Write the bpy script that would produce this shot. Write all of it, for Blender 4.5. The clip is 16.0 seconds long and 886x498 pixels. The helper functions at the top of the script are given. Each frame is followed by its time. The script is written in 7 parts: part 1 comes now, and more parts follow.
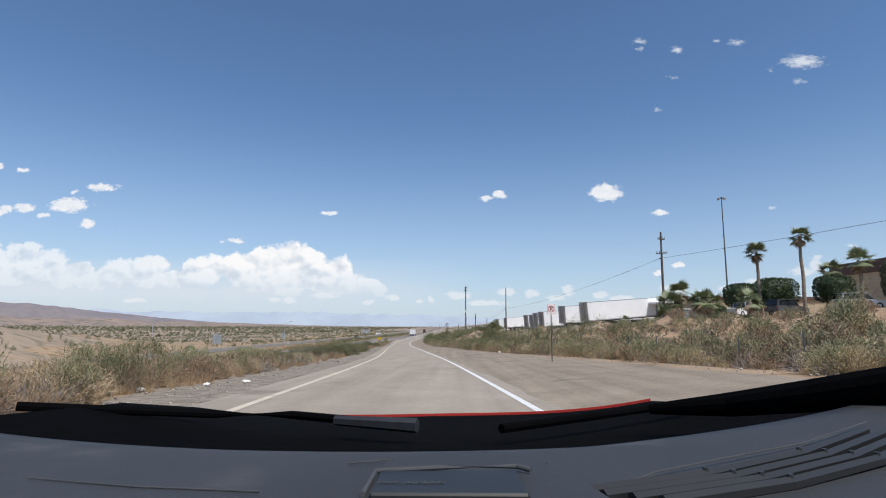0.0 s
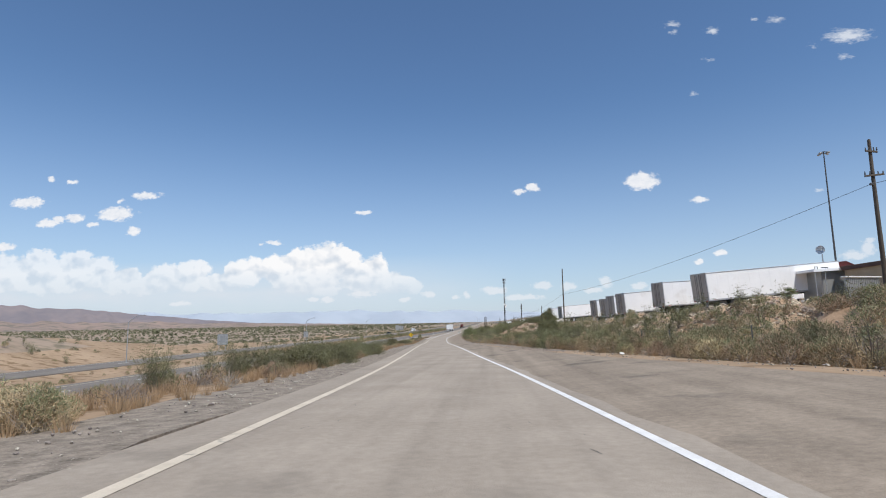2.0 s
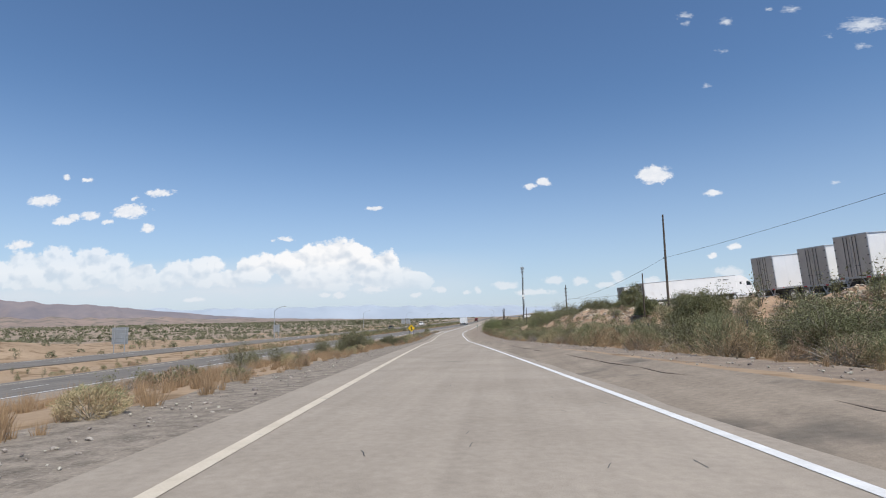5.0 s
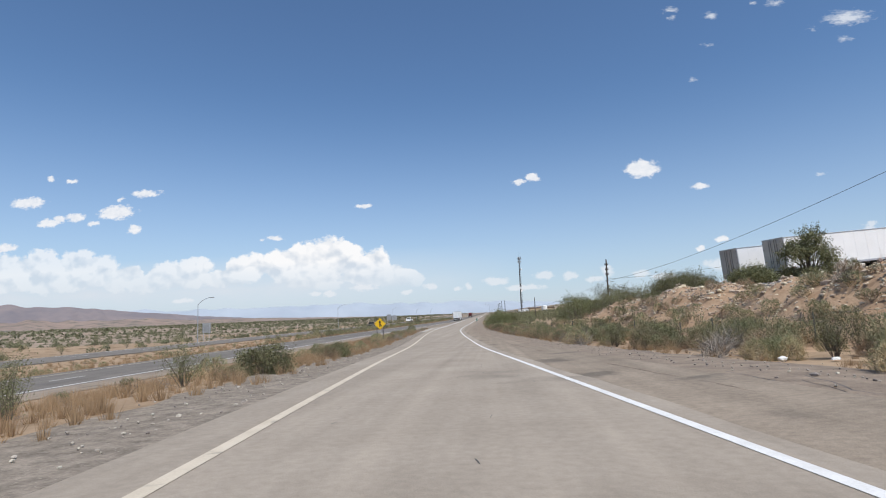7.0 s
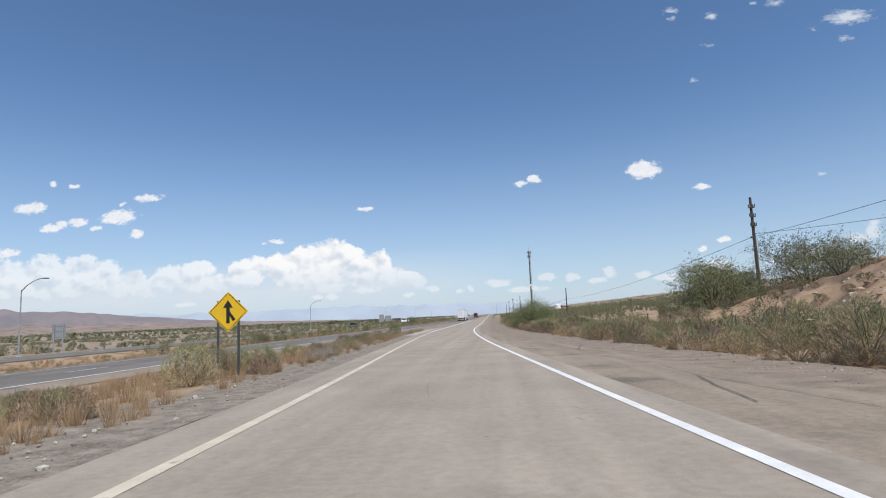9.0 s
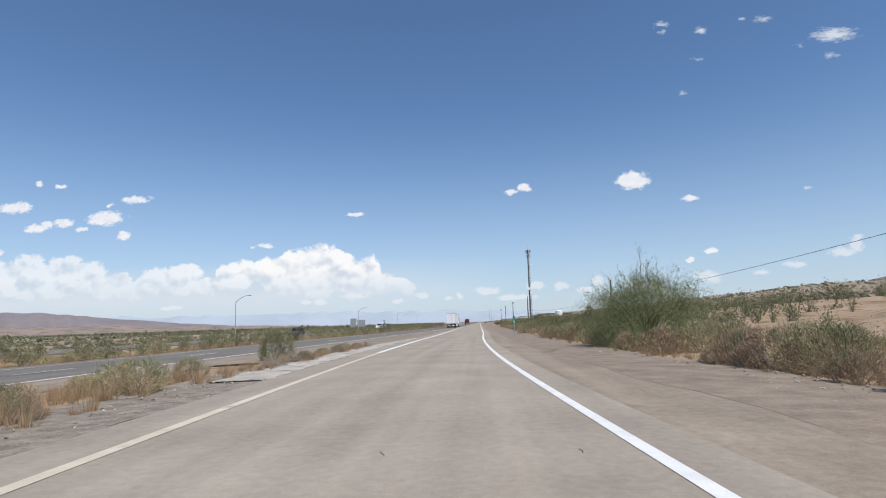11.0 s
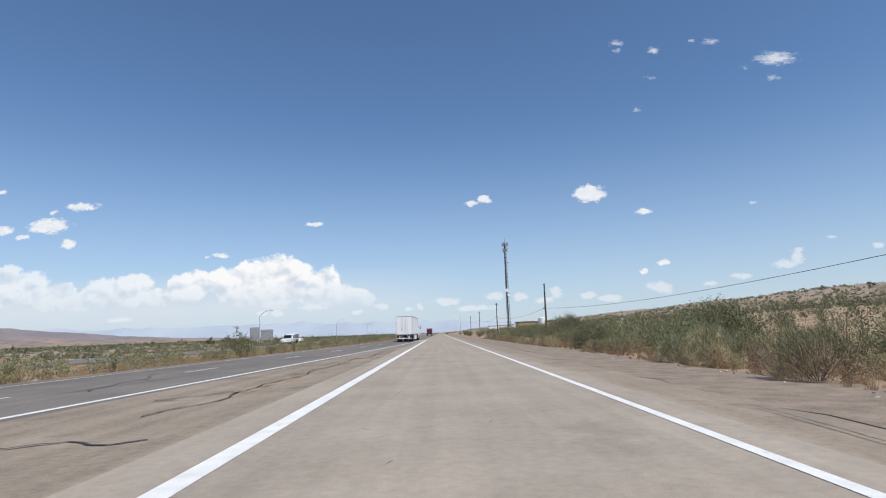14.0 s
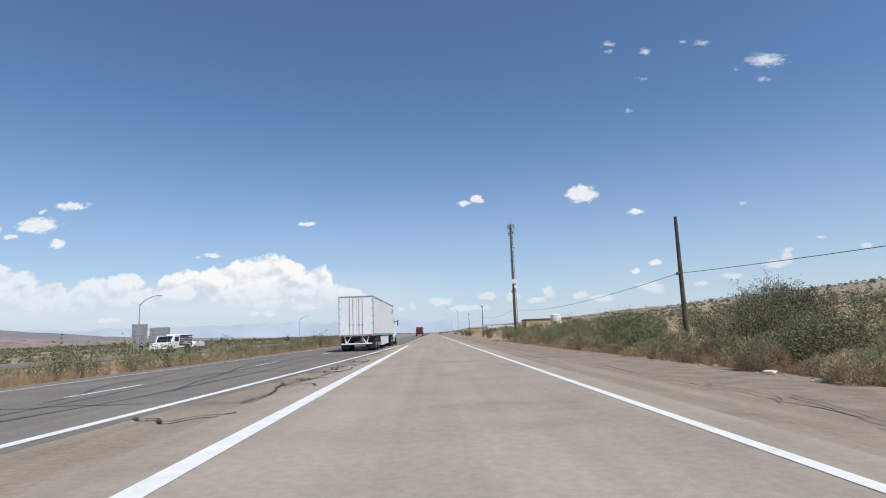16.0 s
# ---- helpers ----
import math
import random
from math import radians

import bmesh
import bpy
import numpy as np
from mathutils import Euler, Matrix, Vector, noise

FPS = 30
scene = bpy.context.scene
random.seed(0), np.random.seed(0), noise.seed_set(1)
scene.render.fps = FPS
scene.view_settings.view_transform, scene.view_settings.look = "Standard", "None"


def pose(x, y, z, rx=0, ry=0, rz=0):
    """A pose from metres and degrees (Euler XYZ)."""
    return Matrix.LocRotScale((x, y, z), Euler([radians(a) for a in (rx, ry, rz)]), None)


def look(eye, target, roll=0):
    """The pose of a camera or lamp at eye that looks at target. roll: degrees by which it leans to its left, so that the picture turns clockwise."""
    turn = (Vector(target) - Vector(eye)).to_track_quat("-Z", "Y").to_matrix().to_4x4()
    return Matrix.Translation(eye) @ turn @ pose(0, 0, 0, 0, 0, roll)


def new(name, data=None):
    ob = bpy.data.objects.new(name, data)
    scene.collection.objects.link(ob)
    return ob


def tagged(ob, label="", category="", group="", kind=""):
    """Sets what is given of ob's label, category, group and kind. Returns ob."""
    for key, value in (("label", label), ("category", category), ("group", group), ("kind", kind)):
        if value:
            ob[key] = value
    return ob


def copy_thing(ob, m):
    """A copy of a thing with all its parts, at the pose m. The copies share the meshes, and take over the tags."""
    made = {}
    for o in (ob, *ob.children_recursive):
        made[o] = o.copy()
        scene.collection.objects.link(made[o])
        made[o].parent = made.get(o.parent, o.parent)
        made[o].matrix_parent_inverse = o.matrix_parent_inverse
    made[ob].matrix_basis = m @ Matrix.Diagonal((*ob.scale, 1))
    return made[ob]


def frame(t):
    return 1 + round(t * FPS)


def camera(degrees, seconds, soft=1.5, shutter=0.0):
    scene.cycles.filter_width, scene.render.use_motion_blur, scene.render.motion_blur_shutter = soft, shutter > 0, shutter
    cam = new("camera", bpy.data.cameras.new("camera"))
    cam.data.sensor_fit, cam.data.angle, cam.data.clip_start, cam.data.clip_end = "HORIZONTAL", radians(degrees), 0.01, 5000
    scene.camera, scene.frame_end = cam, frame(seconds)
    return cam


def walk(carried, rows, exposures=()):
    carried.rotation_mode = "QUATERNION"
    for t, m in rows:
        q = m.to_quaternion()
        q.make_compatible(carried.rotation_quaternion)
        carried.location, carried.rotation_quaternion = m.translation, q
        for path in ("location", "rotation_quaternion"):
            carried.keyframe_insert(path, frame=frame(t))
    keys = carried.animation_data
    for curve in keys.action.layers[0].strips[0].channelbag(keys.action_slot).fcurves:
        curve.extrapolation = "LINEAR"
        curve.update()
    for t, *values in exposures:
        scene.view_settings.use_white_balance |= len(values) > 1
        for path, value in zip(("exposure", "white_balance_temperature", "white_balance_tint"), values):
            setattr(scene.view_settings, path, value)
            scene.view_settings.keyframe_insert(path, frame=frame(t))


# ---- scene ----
cam = camera(78.0, 16.0, soft=1.05)
PATH = [
    (0.0, pose(18.764, -1.217, 6.711, 97.973, -0.289, 0.667)),
    (0.5, pose(18.485, 4.961, 6.511, 97.900, 0.470, 1.868)),
    (1.0, pose(18.129, 11.280, 6.313, 97.802, 0.888, 2.877)),
    (1.5, pose(17.644, 17.861, 6.114, 97.678, 1.062, 3.723)),
    (2.0, pose(17.048, 24.768, 5.917, 97.567, 1.085, 4.478)),
    (2.5, pose(16.356, 32.024, 5.693, 97.469, 0.967, 4.895)),
    (3.0, pose(15.626, 39.582, 5.449, 97.405, 0.931, 5.197)),
    (3.5, pose(14.870, 47.425, 5.194, 97.339, 0.977, 5.456)),
    (4.0, pose(14.086, 55.610, 4.940, 97.294, 1.111, 5.666)),
    (6.5, pose(9.807, 101.346, 3.742, 96.759, 1.898, 5.094)),
    (7.0, pose(8.892, 111.341, 3.464, 96.723, 2.230, 4.741)),
    (7.5, pose(7.982, 121.570, 3.163, 96.724, 2.409, 4.596)),
    (8.0, pose(7.093, 132.006, 2.845, 96.738, 2.532, 4.649)),
    (8.5, pose(6.232, 142.649, 2.515, 96.824, 2.695, 4.845)),
    (9.0, pose(5.425, 153.486, 2.181, 96.974, 2.599, 4.972)),
    (11.5, pose(2.022, 209.766, 1.468, 97.843, 1.651, 3.277)),
    (12.0, pose(1.437, 221.421, 1.391, 98.050, 1.846, 2.478)),
    (12.5, pose(0.917, 233.114, 1.338, 98.282, 1.937, 1.655)),
    (13.0, pose(0.500, 244.753, 1.313, 98.433, 2.039, 0.845)),
    (13.5, pose(0.210, 256.362, 1.319, 98.578, 2.005, 0.188)),
    (14.0, pose(0.034, 268.068, 1.326, 98.640, 2.119, -0.352)),
    (14.5, pose(-0.047, 279.863, 1.328, 98.619, 2.167, -0.742)),
    (15.0, pose(-0.054, 291.738, 1.314, 98.615, 2.154, -1.014)),
    (15.5, pose(-0.029, 303.720, 1.265, 98.599, 2.237, -1.138)),
    (16.0, pose(0.000, 315.788, 1.197, 98.600, 2.200, -1.120)),
]
walk(cam, PATH)

# ---- light ----
SKY_TINT = (0.0915, 0.108, 0.1215)
SUN_AZ, SUN_EL = 143.0, 58.0        # degrees, clockwise from +y; the sun stands behind and to the right
world = bpy.data.worlds.new("desert_sky")
scene.world = world
world.use_nodes = True
WN, WL = world.node_tree.nodes, world.node_tree.links
scene.view_settings.exposure = 0.0

sun_data = bpy.data.lights.new("sun", "SUN")
sun_data.energy, sun_data.angle, sun_data.color = 4.2, radians(0.53), (1.0, 0.96, 0.9)
sun = new("sun", sun_data)
sun_way = Vector((math.sin(radians(SUN_AZ)) * math.cos(radians(SUN_EL)), math.cos(radians(SUN_AZ)) * math.cos(radians(SUN_EL)), math.sin(radians(SUN_EL))))
sun.matrix_world = look((0, 0, 200), Vector((0, 0, 200)) - sun_way)


def wmath(op, a, b=None, clamp=False):
    n = WN.new("ShaderNodeMath")
    n.operation, n.use_clamp = op, clamp
    for k, v in enumerate((a, b)):
        if v is None:
            continue
        if isinstance(v, (int, float)):
            n.inputs[k].default_value = v
        else:
            WL.new(v, n.inputs[k])
    return n.outputs[0]


def wvec(op, a, b):
    n = WN.new("ShaderNodeVectorMath")
    n.operation = op
    for k, v in enumerate((a, b)):
        if v is None:
            continue
        if isinstance(v, tuple):
            n.inputs[k].default_value = v
        else:
            WL.new(v, n.inputs[k])
    return n.outputs["Value" if op in ("LENGTH", "DOT_PRODUCT") else "Vector"]


def wnoise(vector, scale, detail, rough=0.55):
    n = WN.new("ShaderNodeTexNoise")
    n.inputs["Scale"].default_value, n.inputs["Detail"].default_value, n.inputs["Roughness"].default_value = scale, detail, rough
    WL.new(vector, n.inputs["Vector"])
    return n.outputs["Fac"]


def wmix(fac, a, b):
    n = WN.new("ShaderNodeMix")
    n.data_type = "RGBA"
    for k, v in ((0, fac), (6, a), (7, b)):
        if isinstance(v, (int, float, tuple)):
            n.inputs[k].default_value = v
        else:
            WL.new(v, n.inputs[k])
    return n.outputs[2]


# clouds of the day: across and up over the way ahead, half width, half height, thickness
CLOUDS_SMALL = [(-0.856, 0.297, 0.0097, 0.0058, 0.8), (-0.811, 0.289, 0.012, 0.0046, 0.6), (-0.901, 0.25, 0.034, 0.0104, 1.0), (-0.657, 0.255, 0.028, 0.0068, 0.8), (-0.708, 0.248, 0.0071, 0.0045, 0.7),
                (-0.717, 0.221, 0.0351, 0.0136, 1.0), (-0.858, 0.208, 0.0204, 0.0091, 1.0), (-0.836, 0.213, 0.0119, 0.008, 1.0), (-0.802, 0.215, 0.019, 0.008, 1.0), (-0.765, 0.201, 0.0118, 0.0045, 0.8)]
CLOUDS_SMALL += [(-0.678, 0.186, 0.0139, 0.0101, 0.9), (-0.948, 0.162, 0.0266, 0.0091, 0.9), (-0.396, 0.154, 0.0155, 0.0043, 0.7), (-0.421, 0.152, 0.0056, 0.0027, 0.5), (-0.222, 0.207, 0.0152, 0.0043, 0.9),
                 (0.091, 0.243, 0.0134, 0.0075, 0.9), (0.067, 0.235, 0.0104, 0.0053, 0.8), (0.29, 0.248, 0.0279, 0.0148, 1.2), (0.389, 0.209, 0.0147, 0.0052, 0.9), (0.419, 0.113, 0.0125, 0.0061, 1.1), (0.38, 0.097, 0.0087, 0.0051, 1.0)]
CLOUDS_HIGH = [(0.364, 0.548, 0.0113, 0.0056, 0.6), (0.369, 0.532, 0.0061, 0.0034, 0.5), (0.439, 0.532, 0.0101, 0.0067, 0.7), (0.516, 0.549, 0.005, 0.0033, 0.5), (0.553, 0.546, 0.0149, 0.0056, 0.55), (0.678, 0.507, 0.0347, 0.012, 1.0),
               (0.668, 0.466, 0.0116, 0.0043, 0.5), (0.395, 0.411, 0.006, 0.0033, 0.5), (0.427, 0.475, 0.008, 0.0028, 0.35), (0.598, 0.219, 0.0076, 0.0031, 0.5), (0.613, 0.489, 0.0059, 0.0044, 0.3), (0.735, 0.148, 0.008, 0.004, 0.6)]
CLOUDS_BANK = [(-0.937, 0.115, 0.0538, 0.0315), (-0.864, 0.120, 0.0403, 0.0314), (-0.798, 0.117, 0.0422, 0.0312), (-0.754, 0.106, 0.0465, 0.0288), (-0.972, 0.104, 0.0719, 0.0281), (-0.61, 0.096, 0.0386, 0.0218), (-0.551, 0.102, 0.0382, 0.0228),
               (-0.621, 0.083, 0.0792, 0.0196), (-0.477, 0.098, 0.0156, 0.0184), (-0.497, 0.082, 0.0445, 0.0194), (-0.437, 0.103, 0.0309, 0.0237), (-0.387, 0.102, 0.0438, 0.0301), (-0.338, 0.106, 0.0435, 0.0321)]
CLOUDS_BANK += [(-0.282, 0.113, 0.0474, 0.0331), (-0.322, 0.084, 0.0755, 0.0298), (-0.246, 0.092, 0.0428, 0.0254), (-0.205, 0.095, 0.0298, 0.0275), (-0.172, 0.074, 0.0316, 0.021), (-0.135, 0.068, 0.021, 0.0146), (-0.225, 0.074, 0.0637, 0.0168),
                (-0.841, 0.094, 0.1285, 0.0222), (-0.70, 0.090, 0.05, 0.022), (-0.68, 0.10, 0.03, 0.014), (-1.06, 0.108, 0.06, 0.028), (-1.16, 0.102, 0.07, 0.026)]
CLOUDS_LOW = [(-0.321, 0.047, 0.0129, 0.0053), (-0.293, 0.044, 0.0129, 0.0063), (-0.228, 0.053, 0.0318, 0.0073), (-0.148, 0.041, 0.0147, 0.0052), (-0.104, 0.051, 0.0146, 0.0062), (-0.58, 0.043, 0.0247, 0.0054), (-0.054, 0.044, 0.0103, 0.0062), (-0.035, 0.048, 0.0093, 0.0082),
              (0.017, 0.055, 0.0265, 0.0082), (0.104, 0.062, 0.0191, 0.0082), (0.149, 0.059, 0.012, 0.0082), (0.19, 0.051, 0.0178, 0.0061), (0.216, 0.064, 0.0138, 0.0102)]
CLOUDS_LOW += [(0.274, 0.056, 0.0176, 0.0071), (0.314, 0.049, 0.0242, 0.007), (0.41, 0.067, 0.0267, 0.011), (0.065, 0.041, 0.0403, 0.0061), (0.645, 0.100, 0.026, 0.009), (0.668, 0.113, 0.014, 0.013), (0.672, 0.126, 0.010, 0.007), (0.555, 0.082, 0.022, 0.006), (0.50, 0.070, 0.020, 0.006), (0.82, 0.13, 0.014, 0.006)]


def wbillow(vector, scale):
    """Rounded heads like a cauliflower: high in the middle of each cell."""
    n = WN.new("ShaderNodeTexVoronoi")
    n.voronoi_dimensions, n.feature = "2D", "SMOOTH_F1"
    n.inputs["Scale"].default_value, n.inputs["Smoothness"].default_value = scale, 0.25
    n.inputs["Detail"].default_value, n.inputs["Roughness"].default_value = 2.0, 0.55
    WL.new(vector, n.inputs["Vector"])
    return wmath("SUBTRACT", 0.5, n.outputs["Distance"])


def build_sky():
    WN.clear()
    out, back = WN.new("ShaderNodeOutputWorld"), WN.new("ShaderNodeBackground")
    sky = WN.new("ShaderNodeTexSky")
    sky.sky_type, sky.sun_disc = "NISHITA", False
    sky.sun_elevation, sky.sun_rotation = radians(SUN_EL), radians(SUN_AZ)
    sky.altitude, sky.air_density, sky.dust_density, sky.ozone_density = 400, 1.0, 0.35, 2.5
    coord = WN.new("ShaderNodeTexCoord").outputs["Generated"]
    sep = WN.new("ShaderNodeSeparateXYZ")
    WL.new(coord, sep.inputs[0])
    ahead = wmath("MAXIMUM", sep.outputs[1], 0.05)
    comb = WN.new("ShaderNodeCombineXYZ")
    WL.new(wmath("DIVIDE", sep.outputs[0], ahead), comb.inputs[0])
    WL.new(wmath("DIVIDE", sep.outputs[2], ahead), comb.inputs[1])
    flat = comb.outputs[0]
    up = WN.new("ShaderNodeSeparateXYZ")
    WL.new(flat, up.inputs[0])
    high = up.outputs[1]
    front = wmath("GREATER_THAN", sep.outputs[1], 0.06)

    def stirred(scale, detail, across, tall):
        """The place pushed about by noise, for ragged outlines."""
        n = WN.new("ShaderNodeTexNoise")
        n.inputs["Scale"].default_value, n.inputs["Detail"].default_value, n.inputs["Roughness"].default_value = scale, detail, 0.6
        WL.new(flat, n.inputs["Vector"])
        return wvec("ADD", flat, wvec("MULTIPLY", wvec("SUBTRACT", n.outputs["Color"], (0.5, 0.5, 0.5)), (across, tall, 0.0)))

    def field(clouds, place, spread=1.0):
        best = None
        for x, z, a, b, *thick in clouds:
            d = wvec("LENGTH", wvec("MULTIPLY", wvec("SUBTRACT", place, (x, z, 0)), (1 / (a * spread), 1 / (b * spread), 0)), None)
            v = wmath("SUBTRACT", 1.0, d)
            if thick:
                v = wmath("MULTIPLY", v, thick[0])
            best = v if best is None else wmath("MAXIMUM", best, v)
        return best

    def cover(f, grain_of, gain, grain, bias=0.0):
        v = wmath("ADD", wmath("ADD", f, bias), wmath("MULTIPLY", grain_of, grain))
        return wmath("MULTIPLY", wmath("MULTIPLY", v, gain, True), front)

    fine = wmath("SUBTRACT", wnoise(wvec("MULTIPLY", flat, (1, 1.5, 1)), 70, 8, 0.66), 0.5)
    streaky = wmath("SUBTRACT", wnoise(wvec("MULTIPLY", flat, (1, 2.6, 1)), 60, 8, 0.7), 0.5)
    ragged, rolled = stirred(48, 5, 0.022, 0.010), stirred(26, 6, 0.030, 0.017)
    small = cover(field(CLOUDS_SMALL, ragged, 1.2), fine, 2.6, 1.6)
    high_wisp = cover(field(CLOUDS_HIGH, ragged, 1.3), streaky, 1.3, 2.2)
    squashed = wvec("MULTIPLY", rolled, (1, 1.25, 1))
    heads = wbillow(squashed, 17)
    heads_lit = wbillow(wvec("ADD", squashed, (0.008, 0.015, 0)), 17)
    bank_form = wmath("ADD", field(CLOUDS_BANK, rolled, 1.08), wmath("MULTIPLY", heads, 0.5))
    bank = cover(bank_form, fine, 4.8, 0.75, 0.20)
    low_form = wmath("ADD", field(CLOUDS_LOW, ragged, 1.15), wmath("MULTIPLY", heads, 0.4))
    low = cover(low_form, fine, 2.4, 1.4)
    # sunlit heads, blue-grey undersides that sink into the haze
    relief = wmath("ADD", wmath("MULTIPLY", wmath("SUBTRACT", heads, heads_lit), 1.7), wmath("MULTIPLY", fine, 0.65))
    crown = wmath("MULTIPLY", wmath("SUBTRACT", high, 0.052), 14.0, True)
    edge = wmath("SUBTRACT", 1.0, wmath("MULTIPLY", bank_form, 1.1, True))
    lit = wmath("ADD", relief, wmath("ADD", wmath("MULTIPLY", crown, 0.52), wmath("ADD", wmath("MULTIPLY", edge, 0.2), 0.34)), True)
    cloud = wmix(lit, (0.66, 0.72, 0.80, 1), (0.96, 0.96, 0.97, 1))
    bright = wmix(wmath("ADD", wmath("MULTIPLY", fine, 1.4), 0.72, True), (0.62, 0.69, 0.79, 1), (0.94, 0.94, 0.96, 1))
    scale = wvec("MULTIPLY", sky.outputs[0], SKY_TINT)
    veil = wmath("MULTIPLY", wmath("SUBTRACT", 0.40, sep.outputs[2]), 2.3, True)
    hazed = wmix(wmath("MULTIPLY", wmath("MULTIPLY", veil, veil), 0.92), scale, (0.55, 0.635, 0.775, 1))
    # a milky layer under the bank
    milk_across = wmath("MULTIPLY", wmath("SUBTRACT", 0.06, up.outputs[0]), 3.2, True)
    milk_up = wmath("MULTIPLY", wmath("MULTIPLY", wmath("SUBTRACT", 0.125, high), 16.0, True), wmath("MULTIPLY", wmath("SUBTRACT", high, 0.012), 22.0, True))
    milk = wmath("MULTIPLY", wmath("MULTIPLY", milk_across, milk_up), wmath("MULTIPLY", front, wmath("ADD", wmath("MULTIPLY", wnoise(wvec("MULTIPLY", flat, (1, 2.2, 1)), 9, 5, 0.6), 0.9), 0.35, True)))
    tint = wmix(wmath("MULTIPLY", milk, 0.92), hazed, (0.71, 0.76, 0.83, 1))
    tint = wmix(wmath("MULTIPLY", high_wisp, 0.72), tint, (0.86, 0.89, 0.93, 1))
    tint = wmix(wmath("MULTIPLY", small, 0.95), tint, bright)
    tint = wmix(wmath("MULTIPLY", low, 0.62), tint, (0.84, 0.86, 0.90, 1))
    floor_fade = wmath("MULTIPLY", wmath("SUBTRACT", high, 0.040), 15.0, True)
    far_bank = wmath("ADD", wmath("MULTIPLY", wmath("ADD", up.outputs[0], 0.62), 1.6), 0.66, True)
    tint = wmix(wmath("MULTIPLY", wmath("MULTIPLY", bank, floor_fade), wmath("MAXIMUM", far_bank, 0.66)), tint, cloud)
    WL.new(tint, back.inputs[0])
    back.inputs[1].default_value = 1.0
    WL.new(back.outputs[0], out.inputs[0])


build_sky()

# ---- materials ----
def mat(name, dark, light, scale=6.0, rough=0.8, bump=0.15, fine=60.0, metal=0.0, vary=0.12, islands=False, spots=None, spot_scale=1.0, spot_at=0.62, streak=0.0):
    """Two scales of noise between two colours, a third of stains if asked, relief and a shift from object to object."""
    m = bpy.data.materials.new(name)
    m.use_nodes = True
    N, L = m.node_tree.nodes, m.node_tree.links
    bsdf = N["Principled BSDF"]
    geo = N.new("ShaderNodeNewGeometry")
    pos = geo.outputs["Position"]

    def noise_of(s, detail=4.0):
        n = N.new("ShaderNodeTexNoise")
        n.inputs["Scale"].default_value, n.inputs["Detail"].default_value = s, detail
        L.new(pos, n.inputs["Vector"])
        return n.outputs["Fac"]

    def math_of(op, a, b, clamp=False):
        n = N.new("ShaderNodeMath")
        n.operation, n.use_clamp = op, clamp
        for k, v in enumerate((a, b)):
            if isinstance(v, (int, float)):
                n.inputs[k].default_value = v
            else:
                L.new(v, n.inputs[k])
        return n.outputs[0]

    def mix_of(fac, a, b):
        n = N.new("ShaderNodeMix")
        n.data_type = "RGBA"
        for k, v in ((0, fac), (6, a), (7, b)):
            if isinstance(v, (int, float, tuple)):
                n.inputs[k].default_value = v
            else:
                L.new(v, n.inputs[k])
        return n.outputs[2]

    big, small = noise_of(scale), noise_of(fine)
    f = math_of("ADD", math_of("MULTIPLY", math_of("SUBTRACT", big, 0.5), 1.7), math_of("ADD", math_of("MULTIPLY", math_of("SUBTRACT", small, 0.5), 1.1), 0.5), True)
    col = mix_of(f, (*dark, 1), (*light, 1))
    if spots:
        s = math_of("MULTIPLY", math_of("SUBTRACT", noise_of(spot_scale, 5.0), spot_at), 9.0, True)
        col = mix_of(s, col, (*spots, 1))
    if streak:
        m2 = N.new("ShaderNodeVectorMath")
        m2.operation = "MULTIPLY"
        m2.inputs[1].default_value = (1.9, 0.035, 1.0)
        L.new(pos, m2.inputs[0])
        n2 = N.new("ShaderNodeTexNoise")
        n2.inputs["Scale"].default_value, n2.inputs["Detail"].default_value = 1.0, 3.0
        L.new(m2.outputs[0], n2.inputs["Vector"])
        grit = noise_of(9.0, 6.0)
        tone = math_of("ADD", math_of("MULTIPLY", math_of("SUBTRACT", n2.outputs["Fac"], 0.5), streak * 2.2), math_of("ADD", math_of("MULTIPLY", math_of("SUBTRACT", grit, 0.5), streak * 2.0), 1.0))
        hs = N.new("ShaderNodeHueSaturation")
        L.new(tone, hs.inputs["Value"])
        L.new(col, hs.inputs["Color"])
        col = hs.outputs[0]
    if vary:
        info = N.new("ShaderNodeObjectInfo")
        hsv = N.new("ShaderNodeHueSaturation")
        rnd = geo.outputs["Random Per Island"] if islands else info.outputs["Random"]
        L.new(math_of("ADD", math_of("MULTIPLY", rnd, 2 * vary), 1 - vary), hsv.inputs["Value"])
        L.new(math_of("ADD", math_of("MULTIPLY", rnd, vary * 0.16), 0.5 - vary * 0.08), hsv.inputs["Hue"])
        L.new(col, hsv.inputs["Color"])
        col = hsv.outputs[0]
    L.new(col, bsdf.inputs["Base Color"])
    bsdf.inputs["Roughness"].default_value, bsdf.inputs["Metallic"].default_value = rough, metal
    if bump:
        b = N.new("ShaderNodeBump")
        b.inputs["Strength"].default_value, b.inputs["Distance"].default_value = bump, 0.02
        L.new(small, b.inputs["Height"])
        L.new(b.outputs[0], bsdf.inputs["Normal"])
    return m


